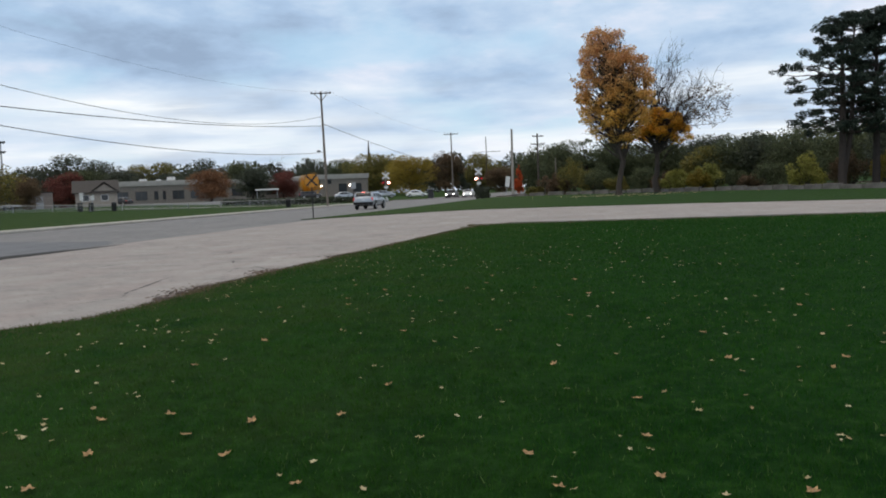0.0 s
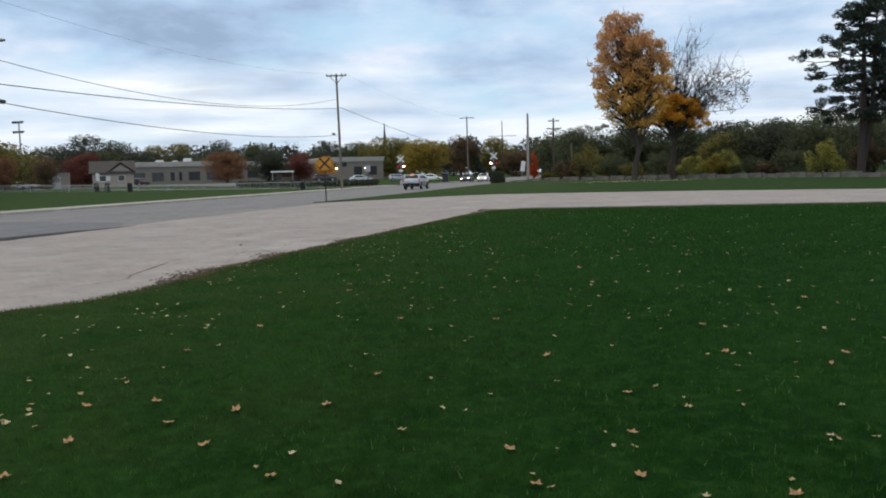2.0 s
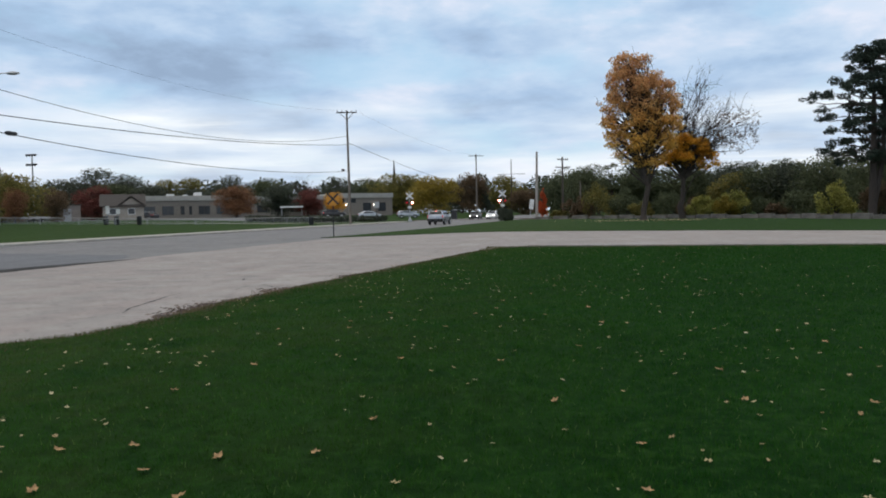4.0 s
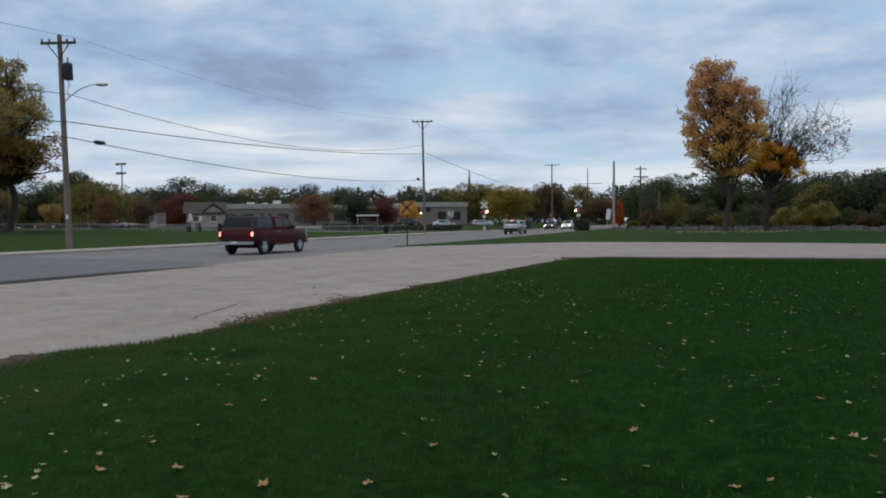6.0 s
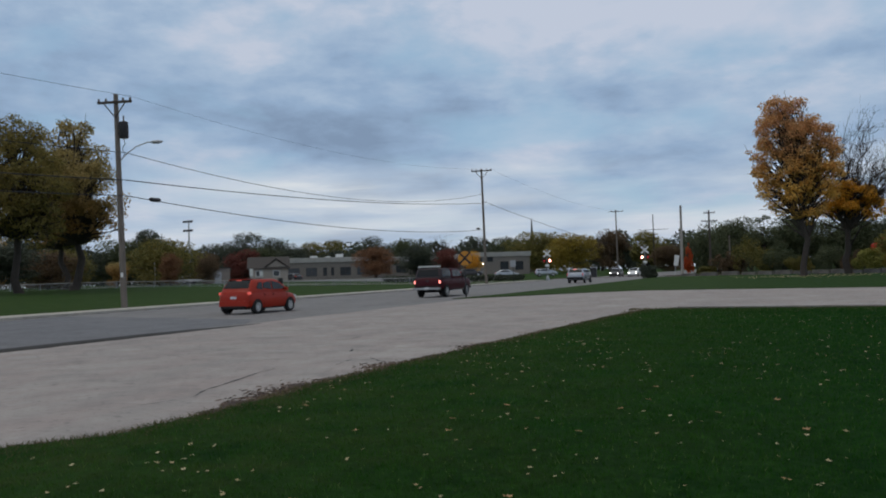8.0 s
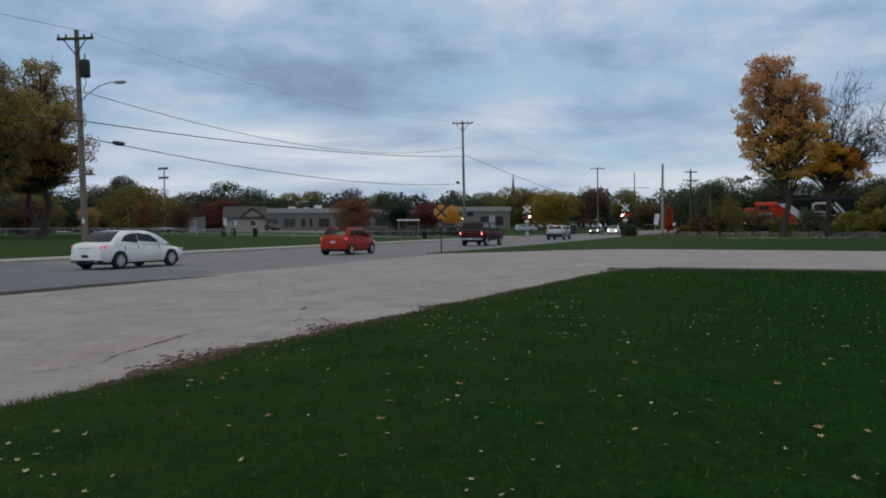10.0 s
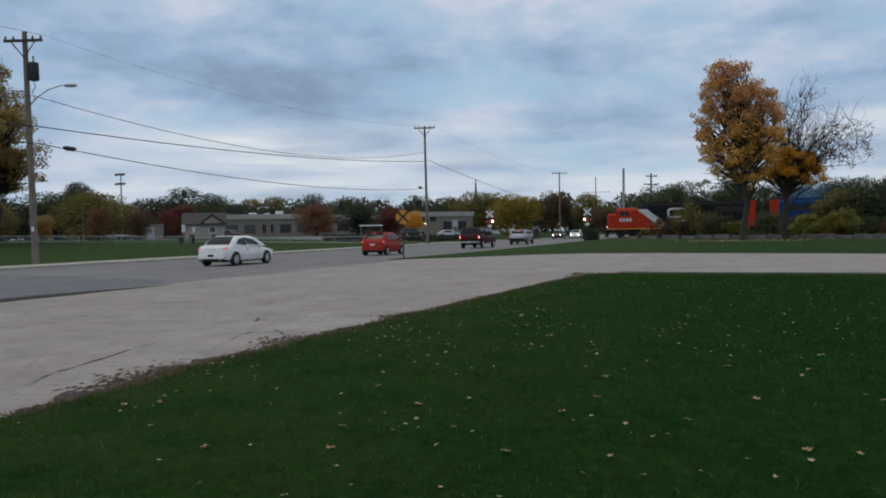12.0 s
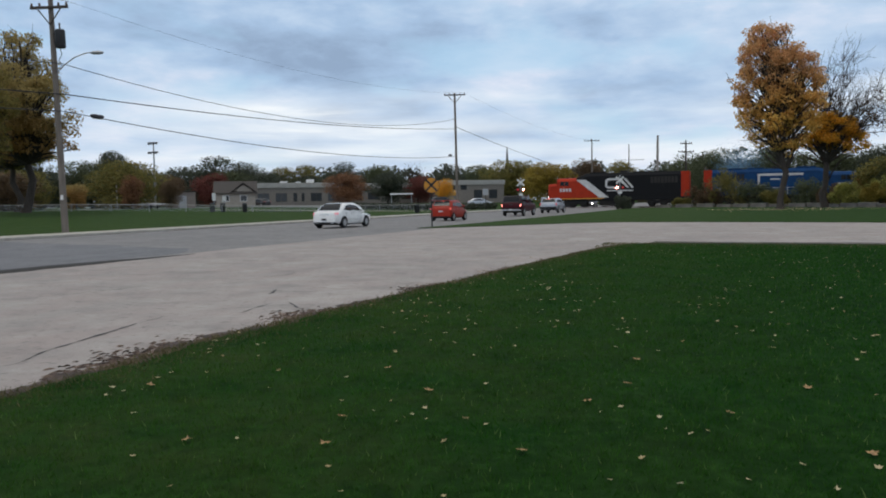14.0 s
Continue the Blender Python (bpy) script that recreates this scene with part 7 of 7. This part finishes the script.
rl_ = np.random.default_rng(9)
shapes = []
for k in range(8):
    me = raw("fallen_leaf", *leaf_shape(rl_, 0.038), M["fallen_brown"])
    shapes.append(me)
SPOTS = [(-3.38, 7.26), (-3.93, 12.45), (-3.09, 9.52), (-1.15, 10.45), (-0.35, 8.83), (-1.42, 7.66), (-1.28, 8.87), (-2.73, 8.01), (-4.63, 8.41), (-2.55, 7.45), (-2.46, 8.86), (-1.10, 9.49), (0.39, 8.18), (0.16, 9.73),
         (-2.24, 1.75), (-0.90, 1.41), (-2.21, 1.23), (-2.20, 2.56), (-1.45, 1.80), (-1.86, 2.13), (-1.06, 2.6), (-2.65, 5.1), (-2.8, 4.0), (-1.38, 5.56), (-0.43, 5.54), (0.35, 1.47), (0.81, 1.64), (0.17, 1.93), (0.78, 2.26), (0.77, 3.05), (-0.95, 3.37),
         (0.18, 4.06), (1.44, 5.36), (1.50, 4.28), (2.34, 4.3), (2.61, 6.95), (1.45, 1.51), (0.22, 6.42), (-1.58, 2.43), (-2.60, 2.41)]
for i, (x, y) in enumerate(SPOTS):
    part_ob = tagged(new("fallen_leaf", shapes[i % 8]), "curled dry brown leaf lying on the grass", "leaf", "fallen leaves on the lawn")
    part_ob.matrix_basis = pose(x, y, 0.045, rl_.uniform(-15, 15), rl_.uniform(-15, 15), rl_.uniform(0, 360))
lv, lf_ = [], []
drifts = [(rl_.uniform(-5.3, 4.5), 1.5 + 16 * rl_.random()) for k in range(60)]
for k in range(1900):
    y = -5.0 + 33.5 * rl_.random() ** 1.25
    x = rl_.uniform(-5.4, 14) if rl_.random() < 0.6 else rl_.uniform(-5.6, 3)
    if k % 9 == 0:
        x, y = drifts[k // 9 % 60]
        x, y = x + rl_.normal() * 0.16, y + rl_.normal() * 0.22
    elif noise.noise(Vector((x * 0.35, y * 0.35, 3))) < rl_.uniform(-0.5, 0.3):
        continue
    sz = rl_.uniform(0.011, 0.028)
    pts, fs = leaf_shape(rl_, sz)
    mm = pose(x, y, 0.042, rl_.uniform(-20, 20), rl_.uniform(-20, 20), rl_.uniform(0, 360))
    b0 = len(lv)
    lv += [tuple(mm @ Vector(p)) for p in pts]
    lf_ += [tuple(i + b0 for i in f) for f in fs]
tagged(new("leaf_litter", raw("leaf_litter", lv, lf_, M["fallen"])), "scattered small dry leaves on the lawn", "leaf litter", kind="stuff")

uv, uf = [], []
ru_ = np.random.default_rng(88)
for k in range(420):
    x, y = 3.6 + ru_.normal() * 4.5, 94.0 + ru_.normal() * 5.0
    pts, fs = leaf_shape(ru_, ru_.uniform(0.05, 0.10))
    mm = pose(x, y, 0.045, ru_.uniform(-20, 20), ru_.uniform(-20, 20), ru_.uniform(0, 360))
    b0 = len(uv)
    uv += [tuple(mm @ Vector(p)) for p in pts]
    uf += [tuple(i + b0 for i in f) for f in fs]
tagged(new("leaf_litter", raw("leaf_litter", uv, uf, M["fallen"])), "fallen leaves spread on the verge under the maple", "leaf litter", kind="stuff")

NB = 620000
rg = np.random.default_rng(15)
gy = -5.5 + 35 * rg.random(NB) ** 1.35
gx = rg.normal(size=NB) * (2.6 + np.abs(gy) * 0.45) + 0.4 - 0.06 * gy
edge_y = np.array([p[1] for p in near_edge[:13]])
edge_x = np.array([p[0] for p in near_edge[:13]])
keep = (gx > np.interp(gy, edge_y, edge_x) + 0.02) & (gy < 28.3 - 0.03 * gx)
gx, gy = gx[keep], gy[keep]
n_b = len(gx)
ang = rg.uniform(0, 2 * math.pi, n_b)
clumpy = 0.75 + 0.5 * (np.sin(gx * 9.1 + 2.0 * np.sin(gy * 3.3)) * np.sin(gy * 7.7 + 1.7 * np.sin(gx * 4.1)) > 0.1)
hb = rg.uniform(0.016, 0.040, n_b) * clumpy * (1 + 0.01 * np.maximum(gy, 0))
wb_ = rg.uniform(0.0016, 0.0036, n_b) * (1 + 0.09 * np.maximum(gy, 0))
lean_a, lean_d = rg.uniform(0, 2 * math.pi, n_b), rg.uniform(0.2, 0.9, n_b) * hb
bv = np.empty((n_b, 3, 3))
bv[:, 0] = np.stack([gx - np.cos(ang) * wb_, gy - np.sin(ang) * wb_, np.full(n_b, 0.024)], 1)
bv[:, 1] = np.stack([gx + np.cos(ang) * wb_, gy + np.sin(ang) * wb_, np.full(n_b, 0.024)], 1)
bv[:, 2] = np.stack([gx + np.cos(lean_a) * lean_d, gy + np.sin(lean_a) * lean_d, 0.028 + hb], 1)
tagged(new("grass_blades", crown_mesh("grass_blades", (bv.reshape(-1, 3), np.arange(n_b * 3).reshape(-1, 3)), M["blade"])), "short blades of lawn grass", "grass", kind="stuff")
# dry, thin grass along the worn edge
ND = 26000
dy = 1.0 + 27.2 * rg.random(ND) ** 1.3
dx = np.interp(dy, edge_y, edge_x) + np.abs(rg.normal(size=ND)) * 0.30 - 0.16
far_strip = np.arange(ND) > ND * 0.62
ex = rg.uniform(-4.6, 16, ND)
dx = np.where(far_strip, ex, dx)
dy = np.where(far_strip, 29.25 - 0.105 * np.maximum(ex, -3.5) - np.abs(rg.normal(size=ND)) * 1.1, dy)
da, hd_, wd_ = rg.uniform(0, 2 * math.pi, ND), rg.uniform(0.012, 0.05, ND), rg.uniform(0.002, 0.004, ND) * (1 + 0.09 * dy)
la, ld = rg.uniform(0, 2 * math.pi, ND), rg.uniform(0.5, 1.6, ND) * hd_
dv = np.empty((ND, 3, 3))
dv[:, 0] = np.stack([dx - np.cos(da) * wd_, dy - np.sin(da) * wd_, np.full(ND, 0.010)], 1)
dv[:, 1] = np.stack([dx + np.cos(da) * wd_, dy + np.sin(da) * wd_, np.full(ND, 0.010)], 1)
dv[:, 2] = np.stack([dx + np.cos(la) * ld, dy + np.sin(la) * ld, 0.022 + hd_], 1)
tagged(new("dry_grass", crown_mesh("dry_grass", (dv.reshape(-1, 3), np.arange(ND * 3).reshape(-1, 3)), M["straw"])), "dry straw-coloured grass along the worn lawn edge", "grass", kind="stuff")


# ---------------------------------------------------------------- everything that moves


def motions():
    for ob, lane, run, wheels in RUNS:
        times = [k * 0.25 for k in range(57)]
        walk(ob, [(t, pose(lane, glide(run, min(t, 14.0)), 0)) for t in times])
        for w, r in wheels:
            x, y, z = w.matrix_basis.translation
            walk(w, [(k / 30, pose(x, y, z, -math.degrees(glide(run, k / 30) / r))) for k in range(421)])
    speed = 7.05
    for ob, offset, wheels in TRAIN:
        walk(ob, [(t, pose(N14 + offset + speed * (14.0 - t), TRACK_Y, RAIL_Z)) for t in (0.0, 3.5, 7.0, 10.5, 14.0)])
        for w, _ in wheels:
            x, y, z = w.matrix_basis.translation
            walk(w, [(k / 10, pose(x, y, z, 0, -math.degrees(speed * k / 10 / z), 0)) for k in range(141)])


motions()
